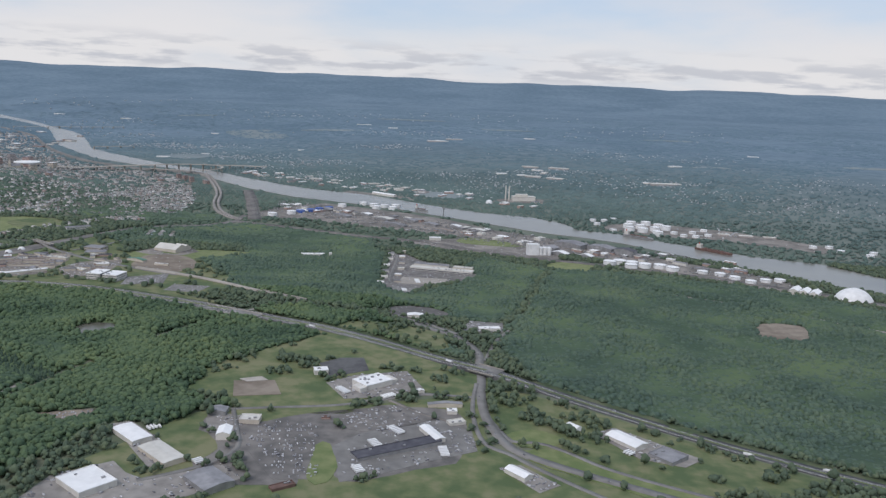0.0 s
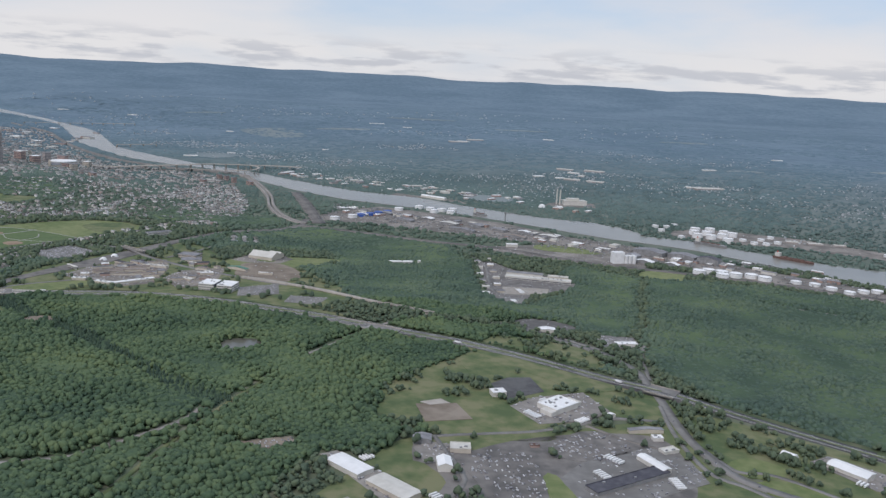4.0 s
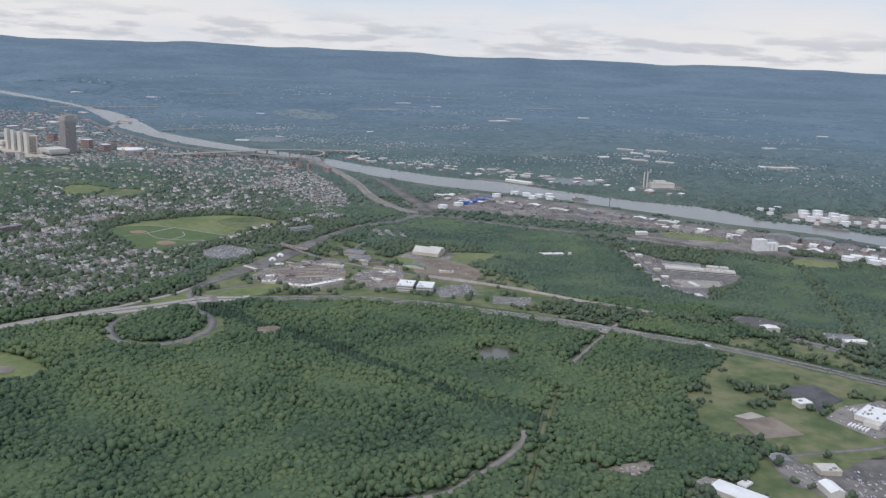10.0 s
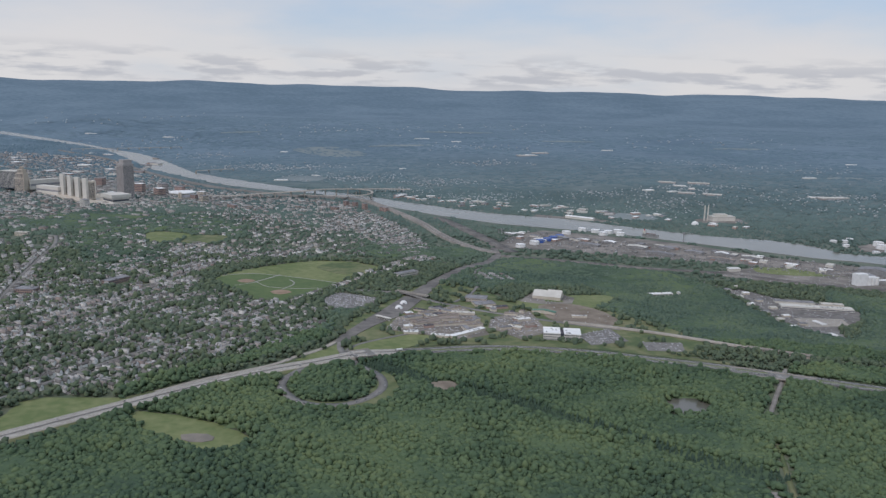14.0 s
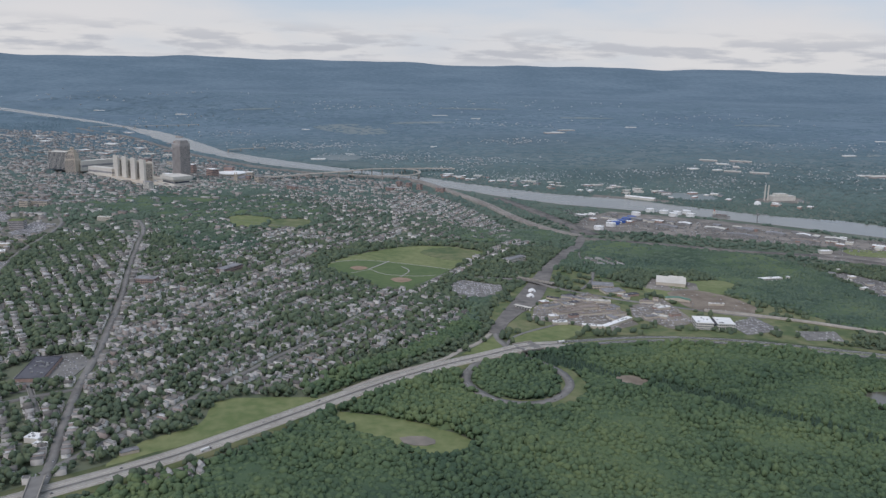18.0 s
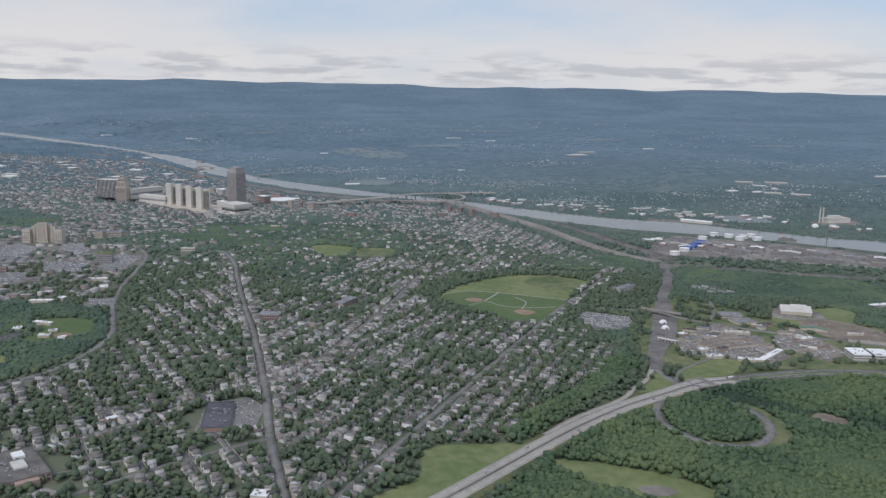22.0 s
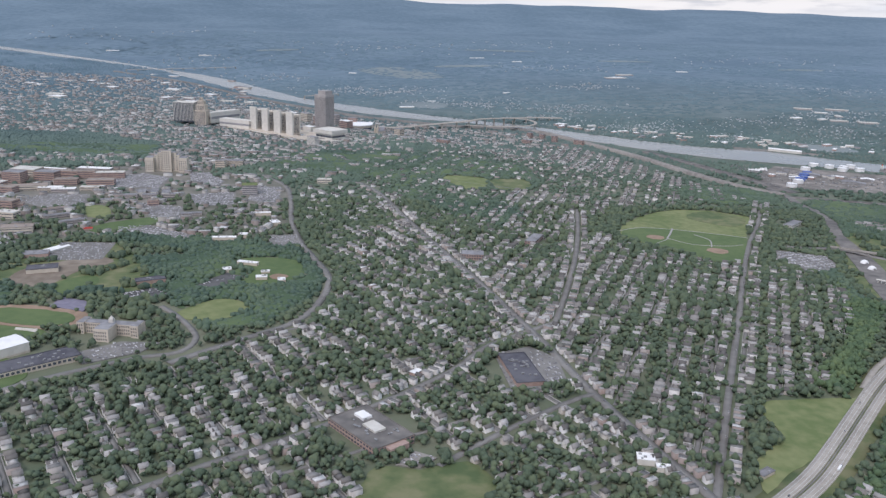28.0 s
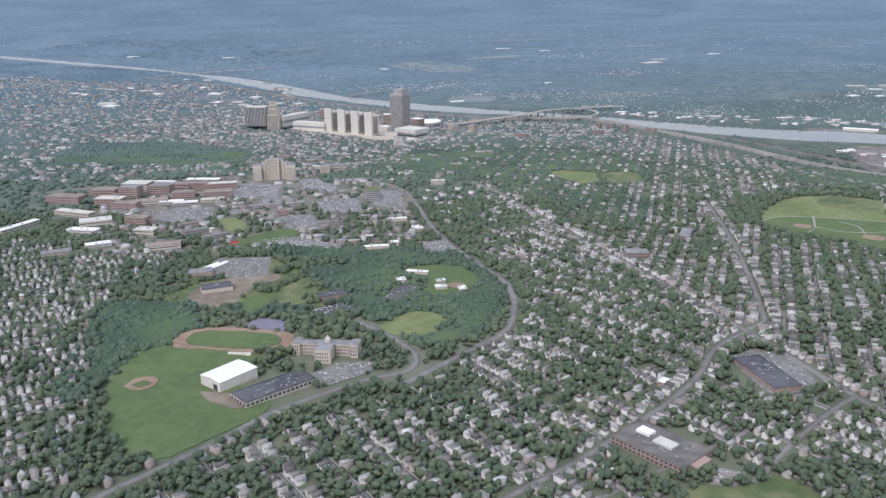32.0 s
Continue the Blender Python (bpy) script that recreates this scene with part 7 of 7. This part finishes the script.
FULL = [tris(crown(2, s, 1, 0.6), 0) for s in range(8)]
FIRS = [tris(fir(s), 0) for s in range(4)]
FAR_CROWNS = [tris(far_crown(s), 0) for s in range(5)]
MID = [tris(crown(3, 40 + s, 1, 0.6), 0) for s in range(8)]
LOW = [tris(crown(1, 80 + s), 0) for s in range(5)]
WOODS = [
    [(-1650, 960), (-1500, 1080), (-1400, 1160), (-1290, 1290), (-1200, 1370), (-1130, 1430), (-1040, 1480), (-920, 1530), (-800, 1550), (-640, 1535), (-500, 1490), (-400, 1440), (-300, 1390), (-215, 1310), (-250, 1220), (-290, 1150), (-320, 1060), (-290, 1010), (-300, 940), (-380, 945), (-420, 850), (-450, 740), (-600, 640), (-1100, 640), (-1500, 800)],
    [(100, 1420), (130, 1300), (150, 1190), (264, 1095), (416, 1000), (574, 920), (800, 800), (1300, 760), (1300, 1500), (1000, 1790), (870, 1900), (732, 2000), (530, 2060), (400, 2100), (300, 2100), (183, 1650)],
    [(-560, 1720), (-450, 1660), (-340, 1600), (-240, 1545), (-150, 1545), (-60, 1590), (30, 1560), (120, 1560), (180, 1680), (200, 1800), (290, 2100), (120, 2200), (60, 2050), (60, 1900), (-40, 1770), (-130, 1850), (-140, 2200), (-200, 2420), (-420, 2520), (-620, 2600), (-640, 2400), (-480, 2080), (-470, 1960), (-560, 1860), (-600, 1750)],
    [(-1330, 1300), (-1240, 1420), (-1150, 1520), (-1080, 1600), (-1070, 1700), (-1020, 1830), (-1075, 1820), (-1130, 1640), (-1220, 1490), (-1360, 1345)],
    [(-2420, 2000), (-2300, 2060), (-2180, 2000), (-2030, 1960), (-1975, 1860), (-1950, 1760), (-1990, 1650), (-2040, 1560), (-2130, 1540), (-2190, 1660), (-2270, 1690), (-2350, 1680), (-2400, 1740), (-2300, 1860), (-2200, 1900)],
    [(-2560, 1760), (-2420, 1760), (-2405, 1640), (-2440, 1600), (-2480, 1540), (-2520, 1420), (-2560, 1500)],
    [(-1830, 2520), (-1700, 2420), (-1560, 2350), (-1520, 2200), (-1600, 2080), (-1690, 2150), (-1750, 2300), (-1830, 2400)],
    [(-1900, 3000), (-1600, 2980), (-1400, 2800), (-1380, 2620), (-1450, 2460), (-1700, 2440), (-1860, 2560), (-2100, 2700), (-2180, 2850)],
    [(-1000, 2330), (-850, 2400), (-700, 2600), (-720, 2760), (-880, 2750), (-1000, 2620), (-1080, 2420)],
    [(-930, 1900), (-840, 2150), (-760, 2350), (-640, 2580), (-560, 2500), (-520, 2100), (-700, 2040), (-850, 1900)],
    wood_town,
    [(-222, 1030), (-176, 1042), (-172, 1012), (-219, 1000)],
    [(-292, 1010), (-251, 1026), (-247, 1004), (-285, 996)],
    [(-360, 1250), (-60, 1330), (60, 1260), (40, 1330), (-100, 1480), (-230, 1510), (-330, 1480)],
]
woods = np.zeros((NX, NY), bool)
for poly in WOODS:
    take_poly(poly, woods)
town_map = np.zeros((NX, NY), bool)
for poly, *_ in ZONES:
    take_poly(poly, town_map)
open_map = np.zeros((NX, NY), bool)
for poly in OPEN:
    take_poly(poly, open_map)
old_map = np.zeros((NX, NY), bool)
take_poly(TOWN, old_map)
SEEN = [(-2750, 960), (-1650, 930), (-1250, 900), (-900, 700), (-400, 640), (100, 640), (650, 760), (1400, 1900), (1700, 2600), (2100, 3500), (1800, 4300), (-1700, 4400), (-2900, 6000), (-4190, 6000), (-3900, 4300), (-3150, 2600)]


def look_up(layer, x, y):
    ci = np.clip(((x - X0) / CELL).astype(int), 0, NX - 1)
    cj = np.clip(((y - Y0) / CELL).astype(int), 0, NY - 1)
    return layer[ci, cj]


def stand(x0, x1, y0, y1, gap):
    """Jittered places, one to each square of side gap, that lie on free ground in view."""
    gx1, gy1 = np.meshgrid(np.arange(x0, x1, gap), np.arange(y0, y1, gap), indexing="ij")
    x = (gx1 + rng.uniform(0, gap, gx1.shape)).ravel()
    y = (gy1 + rng.uniform(0, gap, gx1.shape)).ravel()
    ok = inside(SEEN, x, y) & free(x, y)
    x, y = x[ok], y[ok]
    wood, town_here, old = look_up(woods, x, y), look_up(town_map, x, y), look_up(old_map, x, y)
    bare = look_up(open_map, x, y)
    campus = inside(OPEN[5], x, y)
    thin = (gap / 7.6) ** 2 if gap < 8 else 1.0
    shady = np.zeros(len(x), bool)
    for poly in GROVES:
        shady |= inside(poly, x, y)
    grove = np.maximum(shady, leafiness(x, y))
    chance = np.where(bare, np.where(campus, 0.30, 0.62 * (np.sin(x / 23.0 + 1.9 * np.sin(y / 31.0)) * np.sin(y / 19.0 + 1.7 * np.sin(x / 27.0)) > 0.42) + 0.02) * thin, np.where(wood, 1.0, np.where(old, np.where(shady, 1.0, 0.95), np.where(town_here, (0.42 + 0.58 * grove) * thin, 0.75 * thin))))
    ok = rng.random(len(x)) < chance
    wood &= ~bare
    return x[ok], y[ok], wood[ok], town_here[ok] | old[ok]


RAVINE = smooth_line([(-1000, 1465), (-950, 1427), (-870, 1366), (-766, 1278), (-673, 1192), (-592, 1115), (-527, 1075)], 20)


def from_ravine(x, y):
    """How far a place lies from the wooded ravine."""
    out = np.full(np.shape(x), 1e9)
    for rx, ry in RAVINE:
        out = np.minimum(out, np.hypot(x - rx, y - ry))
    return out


def relief(x, y):
    """Height of the closed canopy over the ground."""
    return 1.5 - 4.5 * np.exp(-((from_ravine(x, y) / 20.0) ** 2)) + 4.4 + 1.9 * np.sin(x / 37.0 + 2 * np.sin(y / 61.0)) * np.sin(y / 43.0 + 1.5 * np.sin(x / 83.0)) + 1.0 * np.sin(x / 19.0 + 1.4 * np.sin(y / 23.0)) * np.sin(y / 21.0)


def plant(name, label, x, y, size, shapes, mat, closed=False):
    z = land(x, y)
    if closed:
        z = z + np.where(look_up(inner, x, y), relief(x, y) - 1.05 * size, -0.25 * size)
    pick = rng.integers(0, len(shapes), len(x))
    tall = rng.uniform(0.85, 1.3, len(x)) * (1.0 + 0.28 * np.sin(x / 37.0 + 2 * np.sin(y / 61.0)) * np.sin(y / 43.0 + 1.5 * np.sin(x / 83.0)))
    chunks = []
    for k, shape in enumerate(shapes):
        q = pick == k
        if q.any():
            places = np.column_stack([x[q], y[q], z[q] - 0.3, rng.uniform(0, 360, q.sum()), size[q] * rng.uniform(0.8, 1.25, q.sum()), size[q] * rng.uniform(0.8, 1.25, q.sum()), size[q] * tall[q] * (0.62 if mat is M_LEAF_HAZE else 1.0)])
            chunks.append(stamp(*shape, places))
    v, f, m = gather(chunks)
    return tagged(new(name, raw_mesh(name, v, f, [mat])), label, "trees", kind="stuff")


# the closed canopy under the single crowns
cell_free = woods & ~taken & ~open_map & inside(SEEN, cell_x, cell_y) & (cell_y < 3000)
pair_free = cell_free[0::2, 0::2] & cell_free[1::2, 0::2] & cell_free[0::2, 1::2] & cell_free[1::2, 1::2]
ci, cj = np.nonzero(pair_free)
corner = np.zeros((NX // 2 + 1, NY // 2 + 1), int)
for a in (0, 1):
    for b in (0, 1):
        np.add.at(corner, (ci + a, cj + b), 1)
ids = np.full(corner.shape, -1)
ki, kj = np.nonzero(corner)
ids[ki, kj] = np.arange(len(ki))
vx, vy = X0 + ki * 2 * CELL + rng.uniform(-3, 3, len(ki)), Y0 + kj * 2 * CELL + rng.uniform(-3, 3, len(ki))
vz = land(vx, vy) + np.where(corner[ki, kj] == 4, relief(vx, vy) + rng.uniform(-0.6, 0.9, len(ki)), 0.6)
f = np.stack([ids[ci, cj], ids[ci + 1, cj], ids[ci + 1, cj + 1], ids[ci, cj + 1]], -1)
tagged(new("canopy", raw_mesh("canopy", np.column_stack([vx, vy, vz]), f, [M_CANOPY], smooth=True)), "closed green canopy of the woods", "trees", kind="stuff")

inner = cell_free.copy()
for reach in (1, 2):
    for axis in (0, 1):
        inner &= np.roll(cell_free, reach, axis) & np.roll(cell_free, -reach, axis)
x, y, wood, built = stand(-1800, 0, 640, 1640, 6.3)
x, y = x[wood], y[wood]
# the ravine's shadow band is made of added dark firs
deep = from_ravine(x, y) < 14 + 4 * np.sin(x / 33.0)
plant("ravine_firs", "dark evergreens added as shade along the wooded ravine", x[deep], y[deep], rng.uniform(2.6, 4.2, deep.sum()), FIRS, M_FIR_SHADE, True)
x, y = x[~deep], y[~deep]
plant("near_woodland", "dense bright green broadleaf wood", x, y, 3.5 + 3.4 * rng.random(len(x)) ** 1.6, FULL, M_LEAF, True)
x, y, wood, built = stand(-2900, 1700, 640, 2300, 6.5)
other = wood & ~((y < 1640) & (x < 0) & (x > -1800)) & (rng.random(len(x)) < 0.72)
plant("woodland", "dense green broadleaf wood", x[other], y[other], 3.4 + 3.4 * rng.random(other.sum()) ** 1.7, LOW, M_LEAF_MID_HAZE, True)
t = ~wood
tx, ty, tb = x[t], y[t], built[t]
order = np.argsort(ty - 0.1 * np.abs(tx + 1850) + np.where(tb, 0, 5000))
single, rest = order[:250], order[250:]
front = rest[ty[rest] < 1560]
rear = rest[ty[rest] >= 1560]
plant("town_trees", "shade trees between the houses", tx[front], ty[front], rng.uniform(3.0, 6.6, len(front)), MID, M_LEAF_TOWN)
plant("far_town_trees", "shade trees between the farther houses", tx[rear], ty[rear], rng.uniform(3.2, 6.8, len(rear)), LOW, M_LEAF_TOWN)
x, y, wood, built = stand(-4190, 2200, 2300, 6000, 16.0)
bank = np.array([q for q in WEST if 1950 < q[1] < 5300], float)
off_bank = np.min(np.hypot(x[:, None] - bank[None, :, 0], y[:, None] - bank[None, :, 1]), axis=1) > 70
x, y, built = x[off_bank], y[off_bank], built[off_bank]
over = (x + 250) * 0.768 + (y - 1850) * 0.64
keep_it = (over < 1300) | (rng.random(len(x)) < np.clip(1.15 - (over - 1300) / 1300, 0.25, 1))
x, y, built = x[keep_it], y[keep_it], built[keep_it]
size = np.where(built, rng.uniform(4.0, 7.0, len(x)), 4.2 + 5.5 * rng.random(len(x)) ** 1.6)
fore = y < 3000
plant("valley_trees", "dark green trees of the valley floor", x[fore], y[fore], size[fore], LOW, M_LEAF_HAZE)
plant("far_valley_trees", "dark green trees of the far valley floor", x[~fore], y[~fore], size[~fore], FAR_CROWNS, M_LEAF_HAZE)

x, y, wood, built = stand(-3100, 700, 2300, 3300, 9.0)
plant("hill_woods", "dense woods on the slopes above the river", x[wood], y[wood], rng.uniform(4.0, 7.5, wood.sum()), LOW, M_LEAF_HAZE)
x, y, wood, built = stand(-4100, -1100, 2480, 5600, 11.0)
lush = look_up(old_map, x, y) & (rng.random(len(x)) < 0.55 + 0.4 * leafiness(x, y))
plant("old_town_trees", "dark street trees between the row houses", x[lush], y[lush], rng.uniform(4.0, 8.5, lush.sum()), FAR_CROWNS, M_LEAF_HAZE)

trunk_bm = drum(bmesh.new(), 0.5, -1, 4.5, 7, r1=0.26)
for a in range(4):
    c, s = math.cos(a * 1.6), math.sin(a * 1.6)
    drum(trunk_bm, 0.2, 3.2, 6.0, 5, r1=0.08, x=c * 0.7, y=s * 0.7)
TRUNK = bm_mesh("trunk", trunk_bm, M_BARK)
CROWNS = []
for s in range(6):
    b = crown(7, 200 + s, 1, 0.5)
    bmesh.ops.scale(b, vec=(4.2, 4.2, 5.0), verts=b.verts)
    bmesh.ops.translate(b, verts=b.verts, vec=(0, 0, 2.6))
    CROWNS.append(bm_mesh("crown", b, material("crown_leaves", [(0.068, 0.098, 0.062), (0.092, 0.126, 0.074), (0.128, 0.158, 0.084)], 0.9, by="object", bump=0.9, leafy=2.4) if s == 0 else CROWNS[0].materials[0]))
for n, k in enumerate(single):
    size = 0.7 + 0.5 * ((n * 7) % 10) / 10
    m = at(tx[k], ty[k], None, (n * 47) % 360)
    ob = thing("tree", "leafy green shade tree in a back garden" if n % 2 else "round green shade tree beside a street", "tree", m, "shade trees")
    ob.scale = (size, size, size)
    part("trunk", TRUNK, None, ob)
    part("crown", CROWNS[n % 6], None, ob)

# woods that cover the country out to the hills, distance haze painted into their colour
bm = bmesh.new()
bmesh.ops.create_uvsphere(bm, u_segments=7, v_segments=4, radius=1.0)
bmesh.ops.delete(bm, geom=[q for q in bm.verts if q.co.z < -0.05], context="VERTS")
for q in bm.verts:
    q.co.x *= 1 + 0.2 * math.sin(5 * q.co.y + 2)
    q.co.y *= 1 + 0.2 * math.sin(4 * q.co.x)
CLUMP = tris(bm, 0)
n = 27000
far_r = 3300 * (10800 / 3300) ** rng.random(n)
far_a = np.radians(rng.uniform(52, 140, n))
fx, fy = -1100 + far_r * np.cos(far_a), 300 + far_r * np.sin(far_a)
s = (fx + 250) * 0.768 + (fy - 1850) * 0.64
patchy = np.sin(fx / 420.0 + 1.3 * np.sin(fy / 510.0)) * np.sin(fy / 390.0 + 1.1 * np.sin(fx / 600.0))
ok = ~inside(WEST + EAST, fx, fy) & (patchy > -0.55) & ~(inside(TOWN, fx, fy)) & ((s > 900) | (fy > 4600)) & (free(fx, fy) | (fx < X0) | (fx > X0 + NX * CELL) | (fy > Y0 + NY * CELL))
fx, fy, far_r = fx[ok], fy[ok], far_r[ok]
size = (far_r / 3300) ** 0.8 * 5.0 * (1 + 2.2 * rng.random(len(fx)) ** 2)
z = land(fx, fy)
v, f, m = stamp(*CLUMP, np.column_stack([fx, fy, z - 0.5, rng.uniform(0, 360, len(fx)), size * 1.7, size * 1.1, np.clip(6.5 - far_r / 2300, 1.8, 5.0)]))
tagged(new("distant_woods", raw_mesh("distant_woods", v, f, [M_LEAF_HAZE], smooth=True)), "woods out to the horizon painted in haze tones", "trees", kind="stuff")

# a belt of tall trees that hides the upper reach of the river
belt = smooth_line([q for q in WEST if 6400 < q[1] < 7700], 13)
spots = []
for off in (18, 34, 52, 72):
    for k, (bx, by) in enumerate(offset_line(belt, off)):
        if (k * 7 + off) % 19 > 6:
            spots.append((bx + 9 * math.sin(k * 2.3 + off), by + 9 * math.cos(k * 1.7)))
rest = np.random.default_rng(9)
bx, by = rest.uniform(-5200, -2500, 9000), rest.uniform(5000, 8200, 9000)
ok = ((bx + 250) * 0.768 + (by - 1850) * 0.64 < 760) & ~inside(WEST + EAST, bx, by) & (np.sin(bx / 210.0 + np.sin(by / 170.0)) > -0.5) & ~(inside(TOWN, bx, by) & (by < 5900))
plant("upland_trees", "dark trees on the flats beside the upper river", bx[ok], by[ok], rest.uniform(7, 12, ok.sum()), FAR_CROWNS, M_LEAF_HAZE)
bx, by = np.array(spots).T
plant("river_belt", "trees along the upper river", bx, by, rest.uniform(10, 15, len(bx)), FAR_CROWNS, M_LEAF_HAZE)

# ---- cars and lorries ----
bm = bmesh.new()
box(bm, -1.75, -0.72, 0.15, 1.75, 0.72, 0.68)
c = [bm.verts.new(q) for q in ((-1.2, -0.66, 0.68), (0.9, -0.66, 0.68), (0.9, 0.66, 0.68), (-1.2, 0.66, 0.68), (-0.8, -0.56, 1.15), (0.35, -0.56, 1.15), (0.35, 0.56, 1.15), (-0.8, 0.56, 1.15))]
for q in ((0, 1, 5, 4), (1, 2, 6, 5), (2, 3, 7, 6), (3, 0, 4, 7), (4, 5, 6, 7)):
    bm.faces.new([c[k] for k in q])
car_shape = tris(bm, 0)
spots = []
for poly, fill, angle in LOTS:
    ca, sa = math.cos(radians(angle)), math.sin(radians(angle))
    us, vs = [x * ca + y * sa for x, y in poly], [-x * sa + y * ca for x, y in poly]
    for r, v in enumerate(np.arange(min(vs) + 3, max(vs), 4.6)):
        if r % 3 == 2:
            continue
        for u in np.arange(min(us) + 2, max(us), 2.3):
            if rng.random() < fill:
                spots.append((u * ca - v * sa, u * sa + v * ca, angle + 90 + rng.uniform(-3, 3)))
sp = np.array(spots)
okc = np.zeros(len(sp), bool)
for poly, *_ in LOTS:
    okc |= inside([(0.96 * x + 0.04 * poly[0][0], 0.96 * y + 0.04 * poly[0][1]) for x, y in poly], sp[:, 0], sp[:, 1])
sp = sp[okc]
if len(sp) > 9000:
    sp = sp[rng.permutation(len(sp))[:9000]]
sp = np.column_stack([sp[:, :2], land(sp[:, 0], sp[:, 1]) + 1.0, sp[:, 2], np.full(len(sp), 1.0)])
v, f, m = stamp(*car_shape, sp)
tagged(new("parked_cars", raw_mesh("parked_cars", v, f, [M_CARS])), "parked cars of many colours in rows", "cars", kind="stuff")

wheel_bm = bmesh.new()
bmesh.ops.create_cone(wheel_bm, cap_ends=True, segments=10, radius1=0.32, radius2=0.32, depth=0.3, matrix=Matrix.Rotation(radians(90), 4, "X"))
WHEEL = bm_mesh("wheel", wheel_bm, M_TYRE)
bm = bmesh.new()
box(bm, -1.75, -0.72, 0.25, 1.75, 0.72, 0.72)
CAR_BODY = bm_mesh("body", bm, M_CAR_ONE)
bm = bmesh.new()
c = [bm.verts.new(q) for q in ((-1.2, -0.66, 0.72), (0.9, -0.66, 0.72), (0.9, 0.66, 0.72), (-1.2, 0.66, 0.72), (-0.8, -0.56, 1.2), (0.35, -0.56, 1.2), (0.35, 0.56, 1.2), (-0.8, 0.56, 1.2))]
for q in ((0, 1, 5, 4), (1, 2, 6, 5), (2, 3, 7, 6), (3, 0, 4, 7), (4, 5, 6, 7)):
    bm.faces.new([c[k] for k in q])
CAR_CABIN = bm_mesh("cabin", bm, M_GLASS)
TRAILER = bm_mesh("trailer", box(bmesh.new(), -7.5, -1.05, 0.9, 3.0, 1.05, 3.2, bottom=True), M_WHITE)
TRACTOR = bm_mesh("cab", box(bmesh.new(), 3.4, -1.0, 0.5, 5.6, 1.0, 2.6, bottom=True), M_CAR_ONE)
WIND = bm_mesh("windscreen", box(bmesh.new(), 5.55, -0.85, 1.6, 5.68, 0.85, 2.4), M_GLASS)


def car(x, y, z, turn):
    ob = thing("car", "small car on the grey road", "car", pose(U * x, U * y, U * z, 0, 0, turn), "cars")
    part("body", CAR_BODY, None, ob)
    part("cabin", CAR_CABIN, None, ob)
    for wx in (-1.1, 1.1):
        for wy in (-0.66, 0.66):
            part("wheel", WHEEL, None, ob).location = (U * wx, U * wy, U * 0.32)


def lorry(x, y, z, turn, cab=True):
    ob = thing("lorry" if cab else "trailer", "white box lorry driving along the road" if cab else "white box trailer parked in a yard", "lorry", pose(U * x, U * y, U * z, 0, 0, turn), "lorries")
    part("trailer" if cab else "box", TRAILER, None, ob)
    if cab:
        part("windscreen", WIND, None, part("cab", TRACTOR, None, ob))
    for wx in (-6.4, -5.2) + ((4.5,) if cab else (2.0,)):
        for wy in (-0.9, 0.9):
            w = part("wheel", WHEEL, None, ob)
            w.location, w.scale = (U * wx, U * wy, U * 0.5), (1.5, 1.2, 1.5)


rnd = random.Random(3)
bump_up = lambda x, y: max(h * math.exp(-((math.hypot(x - bx, y - by) / r) ** 2)) for bx, by, h, r in BRIDGES)
for k in range(30, len(LINE87) - 30, 7):
    (ax, ay), (bx, by) = LINE87[k], LINE87[k + 1]
    turn = math.degrees(math.atan2(by - ay, bx - ax))
    side = rnd.choice((-1, 1))
    off = side * (8.4 + rnd.choice((-3.4, 0.0, 3.4)))
    nx, ny = (by - ay), -(bx - ax)
    nn = math.hypot(nx, ny)
    x, y = ax + nx / nn * off, ay + ny / nn * off
    z = float(land(x, y)) + 1.75 + bump_up(ax, ay)
    (lorry if rnd.random() < 0.3 else car)(x, y, z, turn + (180 if side < 0 else 0))
for line in (LOOP, R9W, DEEP, LONG, HACK, CROSS):
    p = smooth_line(line, 30)
    for k in range(1, len(p) - 1):
        if rnd.random() < 0.5:
            d = p[k + 1] - p[k]
            nn = np.linalg.norm(d)
            x, y = p[k] + np.array([d[1], -d[0]]) / nn * 2.2
            car(float(x), float(y), float(land(x, y)) + 1.5, math.degrees(math.atan2(d[1], d[0])))
for cx, cy, n, turn in ((-60, 915, 7, 30), (20, 905, 6, 10), (-40, 960, 6, 40), (-120, 1085, 6, 40), (-95, 1135, 4, 40), (-60, 1070, 5, 130), (-330, 930, 4, 130), (-250, 850, 3, 40), (-40, 1905, 9, 10), (-66, 1800, 5, 10), (240, 930, 3, 40), (-75, 850, 4, 30)):
    for k in range(n):
        a = radians(turn + 90)
        x, y = cx + math.cos(a) * (k - n / 2) * 4.2, cy + math.sin(a) * (k - n / 2) * 4.2
        lorry(x, y, float(land(x, y)) + 1.05, turn, False)
